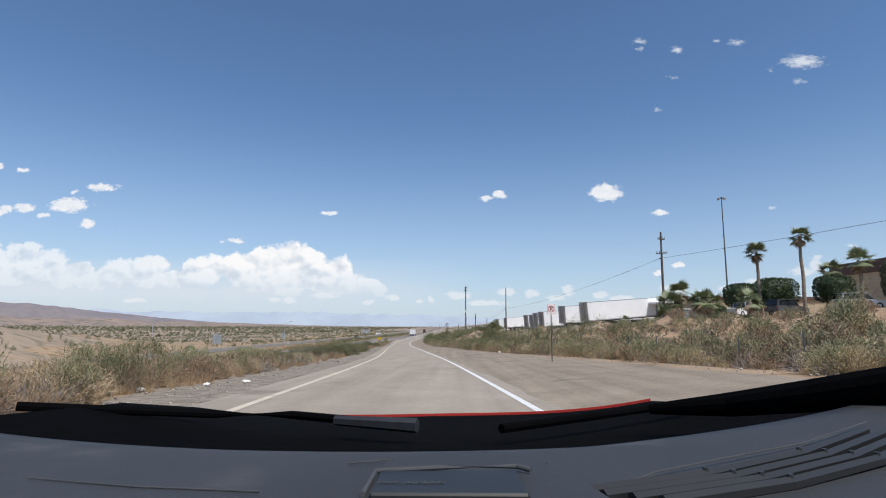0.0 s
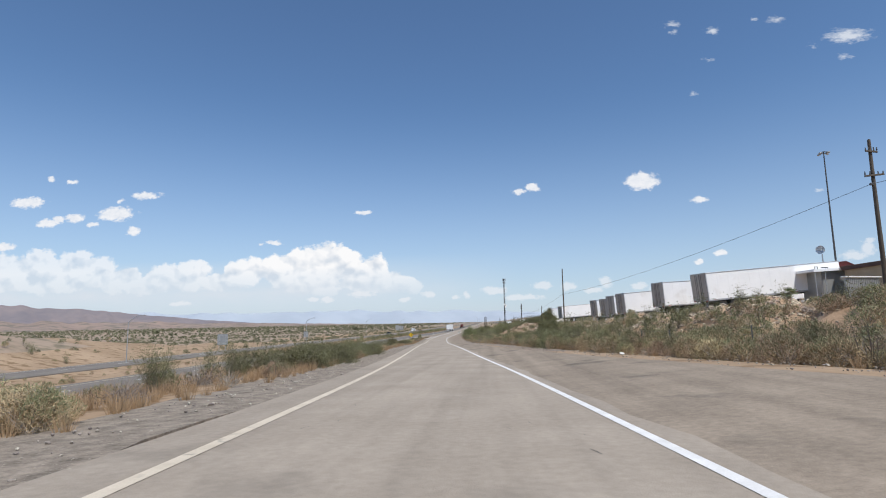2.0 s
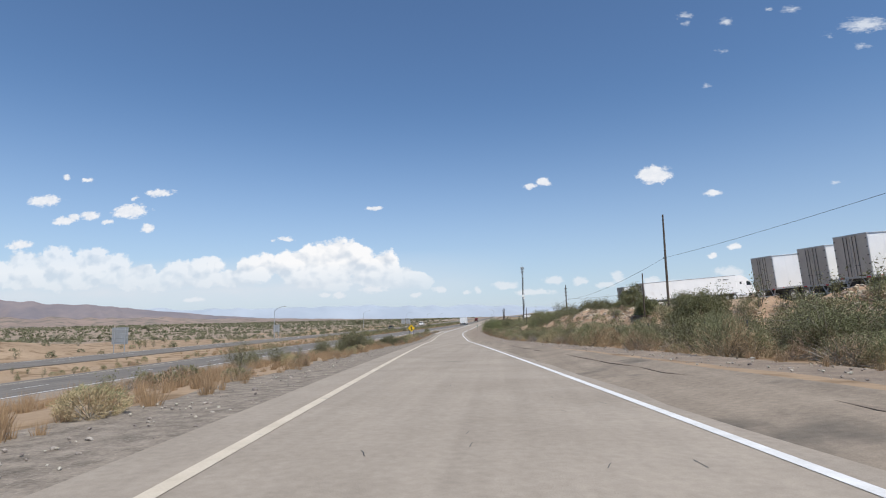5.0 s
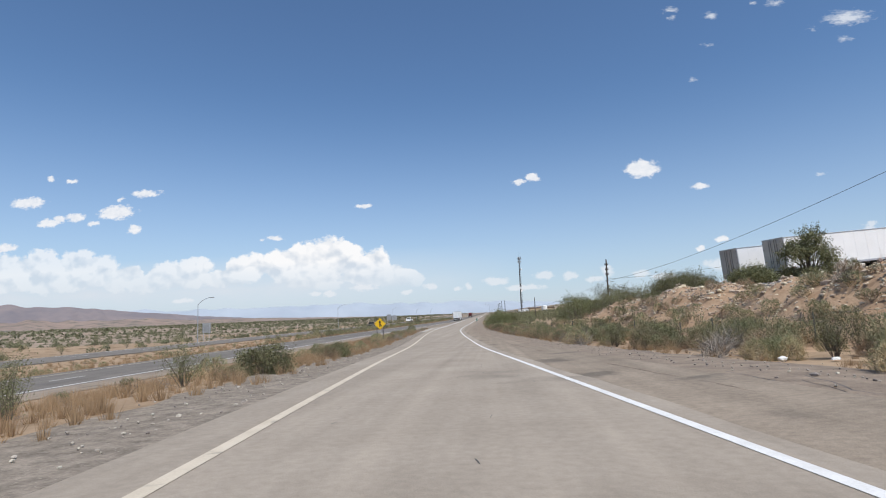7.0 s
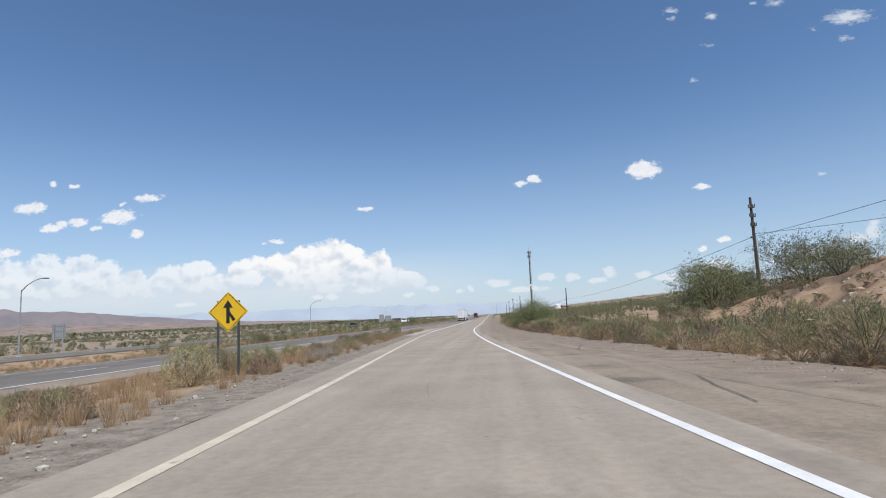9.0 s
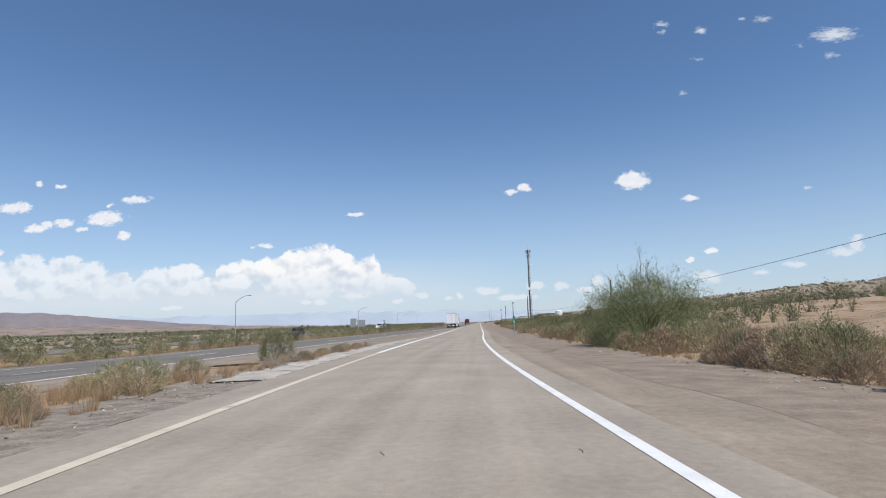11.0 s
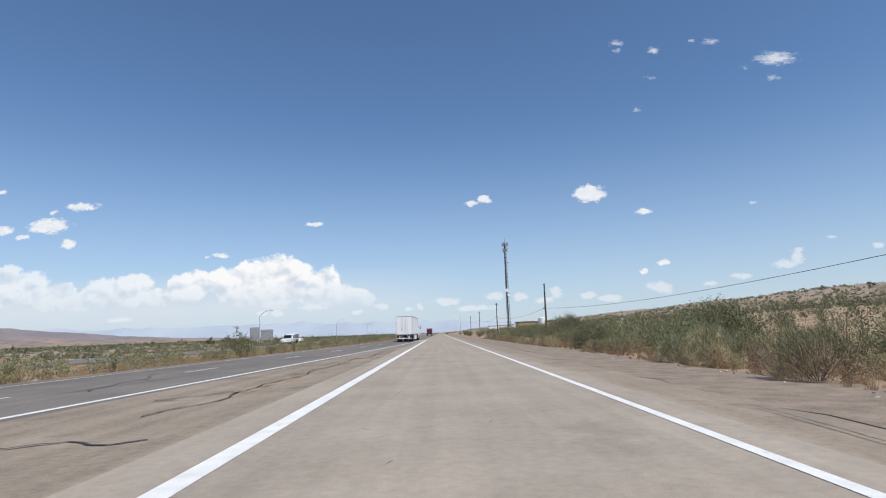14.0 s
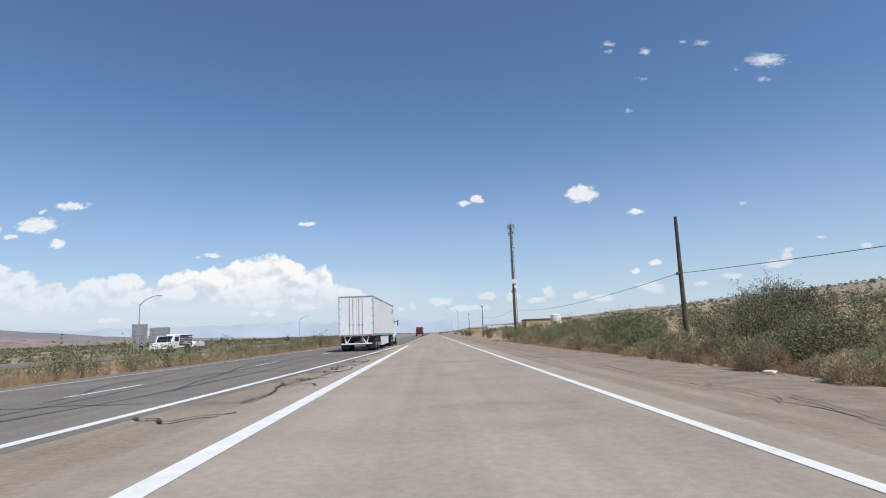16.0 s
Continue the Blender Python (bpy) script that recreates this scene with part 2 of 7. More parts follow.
M_SAND = mat("desert_ground", (0.27, 0.19, 0.12), (0.43, 0.315, 0.21), 0.12, 0.95, 1.0, 4.0, vary=0, spots=(0.215, 0.145, 0.085), spot_scale=0.6, spot_at=0.52)
M_FILL = mat("orange_fill_soil_lifted", (0.29, 0.185, 0.11), (0.50, 0.355, 0.235), 0.7, 0.95, 1.0, 7.0, vary=0, spots=(0.27, 0.18, 0.115), spot_scale=1.6, spot_at=0.55)
M_PLAIN = mat("scrubby_plain_soil", (0.25, 0.19, 0.138), (0.39, 0.305, 0.232), 0.05, 0.95, 0.6, 0.5, vary=0, spots=(0.205, 0.172, 0.118), spot_scale=0.22, spot_at=0.51)
M_GRAVEL = mat("gravel", (0.125, 0.105, 0.084), (0.36, 0.305, 0.245), 3.0, 0.95, 1.0, 19.0, vary=0, spots=(0.40, 0.345, 0.285), spot_scale=22.0, spot_at=0.62)
M_DIRT = mat("brown_verge_dirt", (0.155, 0.118, 0.086), (0.325, 0.255, 0.19), 1.6, 0.95, 1.0, 16.0, vary=0, spots=(0.33, 0.28, 0.225), spot_scale=18.0, spot_at=0.64)
M_STONE = mat("gravel_stone", (0.21, 0.18, 0.15), (0.48, 0.43, 0.37), 3.0, 0.95, 0.3, 9.0, vary=0.35, islands=True)
M_ASPHALT_OLD = mat("worn_asphalt", (0.295, 0.250, 0.200), (0.385, 0.330, 0.268), 0.5, 0.85, 0.4, 60.0, vary=0, spots=(0.25, 0.215, 0.175), spot_scale=0.3, spot_at=0.62, streak=0.2)
M_ASPHALT = mat("highway_asphalt", (0.15, 0.136, 0.120), (0.22, 0.198, 0.172), 0.4, 0.85, 0.4, 60.0, vary=0, streak=0.3)
M_SHOULDER = mat("shoulder_asphalt", (0.23, 0.188, 0.145), (0.335, 0.275, 0.212), 0.6, 0.9, 0.5, 40.0, vary=0, spots=(0.165, 0.14, 0.112), spot_scale=0.5, spot_at=0.60, streak=0.32)
M_PAINT = mat("road_paint_white", (0.62, 0.61, 0.58), (0.82, 0.81, 0.79), 3.0, 0.7, 0.2, 40.0, vary=0, spots=(0.40, 0.38, 0.35), spot_scale=5.0, spot_at=0.68)
M_PAINT_TAN = mat("road_paint_faded_yellow", (0.50, 0.425, 0.32), (0.67, 0.585, 0.465), 2.0, 0.75, 0.2, 40.0, vary=0, spots=(0.32, 0.28, 0.22), spot_scale=3.0, spot_at=0.62)
M_SEAL = mat("crack_sealant", (0.03, 0.03, 0.03), (0.055, 0.052, 0.05), 2.0, 0.6, 0.1, 30.0, vary=0)
M_CONCRETE = mat("concrete", (0.33, 0.295, 0.25), (0.52, 0.48, 0.42), 1.2, 0.9, 0.4, 30.0, vary=0.06)
M_GORE = mat("broken_pale_concrete", (0.32, 0.285, 0.24), (0.56, 0.52, 0.46), 0.9, 0.95, 0.8, 14.0, vary=0, spots=(0.22, 0.185, 0.145), spot_scale=1.6, spot_at=0.56)
# far range: blue haze of distance is painted into its base colour
M_HAZE_BLUE = mat("far_mountain_haze", (0.35, 0.40, 0.46), (0.39, 0.435, 0.485), 0.004, 1.0, 0.0, 0.02, vary=0)
# brown rock with a purple cast of distance haze mixed into the colour
M_MESA = mat("mesa_rock_hazed", (0.165, 0.152, 0.168), (0.245, 0.205, 0.20), 0.006, 1.0, 0.0, 0.03, vary=0)
M_FOOTHILL = mat("foothill_soil", (0.225, 0.168, 0.138), (0.34, 0.255, 0.205), 0.008, 1.0, 0.0, 0.06, vary=0, spots=(0.165, 0.145, 0.11), spot_scale=0.03, spot_at=0.5)
M_LEAF_CREO = mat("creosote_leaf", (0.092, 0.094, 0.038), (0.20, 0.195, 0.088), 1.5, 0.6, 0.0, 12.0, vary=0.2)
M_LEAF_BROOM = mat("broom_leaf", (0.135, 0.142, 0.066), (0.275, 0.27, 0.14), 1.5, 0.7, 0.0, 12.0, vary=0.2)
M_LEAF_DARK = mat("hedge_leaf", (0.022, 0.042, 0.014), (0.06, 0.095, 0.03), 1.5, 0.5, 0.0, 12.0, vary=0.15)
M_LEAF_PALO = mat("paloverde_leaf", (0.11, 0.122, 0.048), (0.245, 0.26, 0.115), 1.2, 0.6, 0.0, 10.0, vary=0.1)
M_LEAF_TREE = mat("mesquite_leaf", (0.115, 0.124, 0.05), (0.25, 0.255, 0.115), 1.2, 0.6, 0.0, 10.0, vary=0.15)
M_DRY = mat("dry_grass", (0.27, 0.18, 0.095), (0.48, 0.345, 0.195), 1.5, 0.85, 0.0, 14.0, vary=0.2)
M_BRITTLE = mat("brittle_straw", (0.28, 0.20, 0.12), (0.50, 0.375, 0.235), 1.5, 0.85, 0.0, 14.0, vary=0.22)
M_DEAD = mat("dead_twig", (0.19, 0.16, 0.13), (0.34, 0.30, 0.26), 2.0, 0.9, 0.0, 14.0, vary=0.15)
M_STEM = mat("woody_stem", (0.10, 0.08, 0.06), (0.20, 0.17, 0.13), 3.0, 0.9, 0.0, 20.0, vary=0.15)
M_FARBUSH = mat("far_scrub", (0.105, 0.11, 0.058), (0.215, 0.21, 0.12), 0.05, 0.8, 0.0, 3.0, vary=0.3, islands=True)
M_POLE = mat("creosoted_pole", (0.055, 0.042, 0.033), (0.12, 0.095, 0.075), 2.0, 0.9, 0.3, 40.0, vary=0.1)
M_STEEL = mat("galvanised_steel", (0.38, 0.39, 0.40), (0.54, 0.55, 0.56), 2.0, 0.45, 0.1, 30.0, 0.7, vary=0.06)
M_STEEL_DARK = mat("dark_steel", (0.07, 0.07, 0.072), (0.13, 0.13, 0.13), 2.0, 0.6, 0.1, 30.0, 0.4, vary=0.06)
M_WIRE = mat("cable_black", (0.03, 0.03, 0.03), (0.06, 0.06, 0.06), 2.0, 0.6, 0.0, 30.0, vary=0)
M_WHITE = mat("trailer_white", (0.80, 0.80, 0.79), (0.87, 0.87, 0.86), 0.8, 0.4, 0.03, 9.0, vary=0.03, spots=(0.72, 0.70, 0.67), spot_scale=0.5, spot_at=0.62)
M_DOOR_DARK = mat("trailer_door_dark", (0.45, 0.41, 0.355), (0.57, 0.525, 0.46), 1.0, 0.6, 0.1, 9.0, vary=0.12)
M_BLACK = mat("black_plastic", (0.018, 0.018, 0.02), (0.035, 0.035, 0.038), 3.0, 0.5, 0.1, 40.0, vary=0.05)
M_TYRE = mat("tyre_rubber", (0.02, 0.02, 0.02), (0.045, 0.043, 0.04), 4.0, 0.85, 0.2, 40.0, vary=0.05)
M_RIM = mat("wheel_metal", (0.50, 0.50, 0.50), (0.68, 0.68, 0.68), 4.0, 0.35, 0.05, 30.0, 0.7, vary=0.04)
M_GLASS_DARK = mat("tinted_glass", (0.012, 0.014, 0.016), (0.022, 0.025, 0.028), 2.0, 0.08, 0.0, 10.0, vary=0)
M_RED_PAINT = mat("red_paint", (0.33, 0.02, 0.02), (0.45, 0.035, 0.03), 2.0, 0.3, 0.02, 20.0, vary=0.04)
M_RUST = mat("dull_red_paint", (0.16, 0.035, 0.03), (0.24, 0.06, 0.05), 2.0, 0.55, 0.05, 20.0, vary=0.05)
M_MAROON = mat("maroon_paint", (0.06, 0.014, 0.013), (0.10, 0.02, 0.018), 2.0, 0.35, 0.02, 20.0, vary=0.1)
M_YELLOW = mat("sign_yellow", (0.78, 0.47, 0.012), (0.85, 0.54, 0.02), 1.0, 0.5, 0.02, 10.0, vary=0)
M_SIGN_WHITE = mat("sign_white", (0.74, 0.74, 0.72), (0.82, 0.82, 0.80), 2.0, 0.5, 0.02, 10.0, vary=0)
M_SIGN_RED = mat("sign_red", (0.50, 0.03, 0.03), (0.60, 0.05, 0.04), 2.0, 0.5, 0.02, 10.0, vary=0)
M_SIGN_GREEN = mat("sign_green", (0.0, 0.16, 0.12), (0.01, 0.22, 0.16), 2.0, 0.5, 0.02, 10.0, vary=0)
M_SIGN_BLACK = mat("sign_black", (0.012, 0.012, 0.012), (0.02, 0.02, 0.02), 2.0, 0.5, 0.0, 10.0, vary=0)
M_SIGN_BACK = mat("sign_back_aluminium", (0.33, 0.34, 0.34), (0.44, 0.45, 0.45), 1.0, 0.5, 0.05, 10.0, 0.5, vary=0.05)
M_STUCCO = mat("tan_stucco", (0.42, 0.32, 0.21), (0.54, 0.43, 0.29), 0.8, 0.9, 0.3, 20.0, vary=0.05)
M_BROWN_ROOF = mat("brown_roof", (0.085, 0.05, 0.04), (0.14, 0.085, 0.065), 0.8, 0.85, 0.2, 20.0, vary=0.05)
M_ROCK = mat("rubble_rock", (0.36, 0.28, 0.20), (0.60, 0.50, 0.39), 1.2, 0.95, 0.6, 12.0, vary=0.3, islands=True)
M_TRUNK = mat("palm_trunk", (0.15, 0.115, 0.085), (0.27, 0.22, 0.17), 4.0, 0.95, 0.6, 30.0, vary=0.1)
M_PALM = mat("palm_frond", (0.11, 0.135, 0.06), (0.24, 0.265, 0.13), 1.5, 0.55, 0.0, 12.0, vary=0.12)
M_PALM_DRY = mat("palm_dry_frond", (0.22, 0.165, 0.10), (0.36, 0.28, 0.18), 1.5, 0.8, 0.0, 12.0, vary=0.12)
M_LITTER = mat("litter_white", (0.62, 0.61, 0.58), (0.78, 0.77, 0.74), 3.0, 0.7, 0.1, 20.0, vary=0.05)

for m_ in (M_ASPHALT_OLD, M_ASPHALT, M_SHOULDER, M_GRAVEL, M_SAND, M_FILL, M_PLAIN, M_GORE):
    m_.node_tree.nodes["Principled BSDF"].inputs["Specular IOR Level"].default_value = 0.15      # dusty, no sheen

# ---- mesh helpers ----
class Shape:
    """Gathers vertices and faces of one mesh."""

    def __init__(self):
        self.v, self.f, self.m = [], [], []

    def add(self, verts, faces, slot=0):
        k = len(self.v)
        self.v += [tuple(p) for p in verts]
        self.f += [tuple(i + k for i in q) for q in faces]
        self.m += [slot] * len(faces)
        return self

    def box(self, centre, size, chamfer=0.0, turn=None, slot=0):
        """A box; with a chamfer, its twelve edges are cut off."""
        hx, hy, hz = size[0] / 2, size[1] / 2, size[2] / 2
        c = min(chamfer, hx * 0.9, hy * 0.9, hz * 0.9)
        put = (lambda p: Vector(centre) + (turn @ Vector(p) if turn else Vector(p)))
        if c <= 0:
            vs = [put((sx * hx, sy * hy, sz * hz)) for sx in (-1, 1) for sy in (-1, 1) for sz in (-1, 1)]
            return self.add(vs, [(0, 1, 3, 2), (4, 6, 7, 5), (0, 4, 5, 1), (2, 3, 7, 6), (0, 2, 6, 4), (1, 5, 7, 3)], slot)
        vs, ids = [], {}
        for sx in (-1, 1):
            for sy in (-1, 1):
                for sz in (-1, 1):
                    for ax in range(3):
                        d = [c, c, c]
                        d[ax] = 0
                        ids[sx, sy, sz, ax] = len(vs)
                        vs.append(put((sx * (hx - d[0]), sy * (hy - d[1]), sz * (hz - d[2]))))
        fs = []
        for ax in range(3):
            u, w = [a for a in range(3) if a != ax]
            for s in (-1, 1):
                loop = []
                for a, b in ((-1, -1), (1, -1), (1, 1), (-1, 1)):
                    k = [0, 0, 0]
                    k[ax], k[u], k[w] = s, a, b
                    loop.append(ids[(*k, ax)])
                fs.append(tuple(loop if (s > 0) == (ax != 1) else loop[::-1]))
            for a in (-1, 1):
                for b in (-1, 1):
                    k0, k1 = [0, 0, 0], [0, 0, 0]
                    k0[ax], k1[ax] = -1, 1
                    k0[u] = k1[u] = a
                    k0[w] = k1[w] = b
                    fs.append((ids[(*k0, u)], ids[(*k1, u)], ids[(*k1, w)], ids[(*k0, w)]))
        for sx in (-1, 1):
            for sy in (-1, 1):
                for sz in (-1, 1):
                    fs.append(tuple(ids[sx, sy, sz, a] for a in range(3)))
        return self.add(vs, fs, slot)

    def rod(self, a, b, ra, rb=None, n=8, caps=True, slot=0):
        """A round bar from a to b, tapering from ra to rb."""
        a, b = Vector(a), Vector(b)
        rb = ra if rb is None else rb
        w = (b - a).normalized()
        u = w.orthogonal().normalized()
        t = w.cross(u)
        vs = [p + (u * math.cos(2 * math.pi * i / n) + t * math.sin(2 * math.pi * i / n)) * r for p, r in ((a, ra), (b, rb)) for i in range(n)]
        fs = [(i, (i + 1) % n, n + (i + 1) % n, n + i) for i in range(n)]
        if caps:
            fs += [tuple(range(n))[::-1], tuple(range(n, 2 * n))]
        return self.add(vs, fs, slot)

    def tube(self, pts, radii, n=6, slot=0):
        """A tapering tube through points."""
        pts = [Vector(p) for p in pts]
        vs, fs = [], []
        for k, p in enumerate(pts):
            w = (pts[min(k + 1, len(pts) - 1)] - pts[max(k - 1, 0)]).normalized()
            u = Vector((1, 0.03, 0)).cross(w)
            u = (u if u.length > 1e-3 else w.orthogonal()).normalized()
            t = w.cross(u)
            vs += [p + (u * math.cos(2 * math.pi * i / n) + t * math.sin(2 * math.pi * i / n)) * radii[k] for i in range(n)]
        for k in range(len(pts) - 1):
            fs += [(k * n + i, k * n + (i + 1) % n, (k + 1) * n + (i + 1) % n, (k + 1) * n + i) for i in range(n)]
        fs += [tuple(range(n))[::-1], tuple(range((len(pts) - 1) * n, len(pts) * n))]
        return self.add(vs, fs, slot)

    def prism(self, outline, axis, lo, hi, slot=0):
        """An outline of (p, q) drawn out along an axis (0: x, 1: y, 2: z) from lo to hi."""
        n = len(outline)

        def at(p, q, d):
            r = [p, q]
            r.insert(axis, d)
            return r
        vs = [at(p, q, lo) for p, q in outline] + [at(p, q, hi) for p, q in outline]
        fs = [tuple(range(n)), tuple(range(n, 2 * n))[::-1]] + [((i + 1) % n, i, n + i, n + (i + 1) % n) for i in range(n)]
        return self.add(vs, fs, slot)

    def ring(self, centre, axis, r_in, r_out, depth, n=20, slot=0):
        """A flat ring about an axis (unit vector)."""
        c, w = Vector(centre), Vector(axis).normalized()
        u = w.orthogonal().normalized()
        t = w.cross(u)
        vs = []
        for r, d in ((r_in, -depth / 2), (r_out, -depth / 2), (r_out, depth / 2), (r_in, depth / 2)):
            vs += [c + (u * math.cos(2 * math.pi * i / n) + t * math.sin(2 * math.pi * i / n)) * r + w * d for i in range(n)]
        fs = []
        for k in range(4):
            j = (k + 1) % 4
            fs += [(k * n + i, k * n + (i + 1) % n, j * n + (i + 1) % n, j * n + i) for i in range(n)]
        return self.add(vs, fs, slot)

    def mesh(self, name, *materials, smooth=False):
        me = bpy.data.meshes.new(name)
        me.from_pydata(self.v, [], self.f)
        for x in materials:
            me.materials.append(x)
        if any(self.m):
            me.polygons.foreach_set("material_index", self.m)
        if not smooth:
            bm = bmesh.new()
            bm.from_mesh(me)
            bmesh.ops.recalc_face_normals(bm, faces=bm.faces)
            bm.to_mesh(me)
            bm.free()
        else:
            me.polygons.foreach_set("use_smooth", [True] * len(me.polygons))
        me.update()
        return me


def part(name, shape, material, parent, label="", smooth=False):
    ob = new(name, shape.mesh(name, material, smooth=smooth))
    ob.parent = parent
    return tagged(ob, label)


def thing(name, label, category, group="", kind=""):
    return tagged(new(name), label, category, group, kind)


def setting(name, shape, material, label="", category="", kind="structure", smooth=False, parent=None):
    ob = new(name, shape.mesh(name, material, smooth=smooth))
    ob.parent = parent
    return tagged(ob, label, category, "", kind)


# ---- the plan: a ramp that runs down to an interstate ----
def curve_of(points):
    ys, vs = np.array([p[0] for p in points], float), np.array([p[1] for p in points], float)
    d = np.diff(vs) / np.diff(ys)
    m = np.concatenate([[d[0]], (d[1:] * np.diff(ys)[:-1] + d[:-1] * np.diff(ys)[1:]) / (ys[2:] - ys[:-2]), [d[-1]]])

    def f(y):
        y = np.asarray(y, float)
        k = np.clip(np.searchsorted(ys, y) - 1, 0, len(ys) - 2)
        h = ys[k + 1] - ys[k]
        t = np.clip((y - ys[k]) / h, 0, 1)
        return (2 * t**3 - 3 * t**2 + 1) * vs[k] + (t**3 - 2 * t**2 + t) * h * m[k] + (-2 * t**3 + 3 * t**2) * vs[k + 1] + (t**3 - t**2) * h * m[k + 1]
    return f


lane_x = curve_of([(-160, 22), (-60, 20), (10, 17.6), (45, 15.4), (67, 13.4), (111, 9.2), (143, 6.2), (164, 4.5), (195, 2.0), (220, 0.6), (240, 0.2), (267, 0.35), (302, 0.35), (330, 0.3), (600, 0.3), (4600, 0.3)])
lane_z = curve_of([(-160, 9.5), (-60, 7.4), (0, 5.5), (55, 3.74), (101, 2.54), (132, 1.64), (153, 0.98), (180, 0.55), (210, 0.27), (245, 0.12), (300, 0.05), (340, 0.0), (4600, 0.0)])
hwy_x = curve_of([(-400, -30), (0, -21.5), (70, -19.7), (130, -17.6), (165, -15.8), (205, -13.4), (245, -10.8), (285, -8.0), (333, -4.8), (380, -3.0), (430, -2.4), (700, -2.4), (4600, -2.4)])
side_r = curve_of([(-160, 12), (-60, 12), (20, 11.2), (45, 9.4), (67, 8.0), (111, 7.2), (150, 7.8), (250, 7.4), (330, 8.0), (600, 8.0), (4600, 8.0)])
lot_z = curve_of([(-160, 9.6), (0, 7.9), (64, 6.75), (86, 6.1), (95, 5.9), (108, 5.3), (168, 4.65), (180, 4.2), (197, 2.2), (215, 1.2), (260, 0.7), (4600, 0.7)])
HALF = 2.7
rise = curve_of([(-160, 0.45), (0, 0.45), (40, 0.45), (65, 0.36), (93, 0.32), (130, 0.16), (170, 0.05), (205, 0.0), (4600, 0.0)])      # how far the shoulder climbs


def ease(t):
    t = np.clip(t, 0, 1)
    return t * t * (3 - 2 * t)


def wobble(x, y, s):
    return np.sin(x * s + 1.3) * np.cos(y * s * 0.83 - 0.4) + 0.5 * np.sin(x * s * 2.3 - y * s * 1.9 + 2.0) + 0.3 * np.cos(x * s * 4.1 + y * s * 3.7)


def ground_z(x, y):
    x, y = np.asarray(x, float), np.asarray(y, float)
    lx, lz, hx, sr, lot = lane_x(y), lane_z(y), hwy_x(y), side_r(y), lot_z(y)
    s = x - lx
    # to the right: a verge, the bank, the lot, far behind a ridge
    r = s - sr
    bank = ease((s - 14.0) / 9.5)
    right = lz + rise(y) * (1 - bank) - 0.12 * ease(r / 2) + (np.maximum(lot, lz) - lz) * bank + np.clip(s - 24, 0, 26) * 0.075
    right += wobble(x, y, 0.35) * (0.12 + 0.22 * ease((s - 14) / 3) * (1 - ease((s - 23) / 3))) * ease(r / 4) + wobble(x, y, 1.1) * 0.10 * ease(r / 4) * (0.4 + ease((s - 12) / 4) * (1 - ease((s - 24) / 4)))
    face = ease((s - 13.5) / 3) * (1 - ease((s - 22.5) / 2.5)) * (1 - ease((y - 200) / 12))
    right += face * (0.34 * np.abs(np.sin(y * 0.5 + 0.9 * wobble(x, y, 0.4))) + 0.12 * wobble(x, y, 2.3) + 0.10 * wobble(x, y, 3.9) - 0.15)
    right += ease((y - 185) / 110) * (ease((s - 58) / 225) * 18 + np.clip(s - 14, 0, 60) * 0.02) * (1 + 0.10 * wobble(x, y, 0.021))
    # to the left: a slope down to the interstate, its median, the plain
    gap = (lx - 5.4) - (hx + 3.2)
    t = ease((-s - 5.4) / np.maximum(gap, 0.6))
    left = lz * (1 - t) + (wobble(x, y, 0.5) * 0.07 * (1 - ease((y - 206) / 14)) - 0.03) * np.clip(4 * t * (1 - t), 0, 1)
    u = hx - x
    left = np.where(u > 9.2, -0.45 * ease((u - 9.2) / 4) * (1 - ease((u - 18) / 4)), left)
    left = np.where(u > 31.5, 0.0 - 0.5 * ease((u - 31.5) / 12) + wobble(x, y, 0.06) * 0.35 * ease((u - 31.5) / 20), left)
    # a bare cut slope beyond the opposite carriageway, falling away ahead
    left += np.interp(y, [-60, 60, 100, 131, 160, 200, 232], [11.0, 10.5, 7.9, 4.7, 2.3, 0.7, 0.0]) * ease((u - 33) / 20) * (1 - ease((u - 95) / 70)) * (1 + 0.05 * wobble(x, y, 0.13)) * (u > 31.5)
    z = np.where(s > 0, np.where(r > 0, right, lz - 0.03 * (s > 3.4) + rise(y) * np.clip((s - 3.4) / (sr - 5.3), 0, 1)), left)
    return z - 0.07


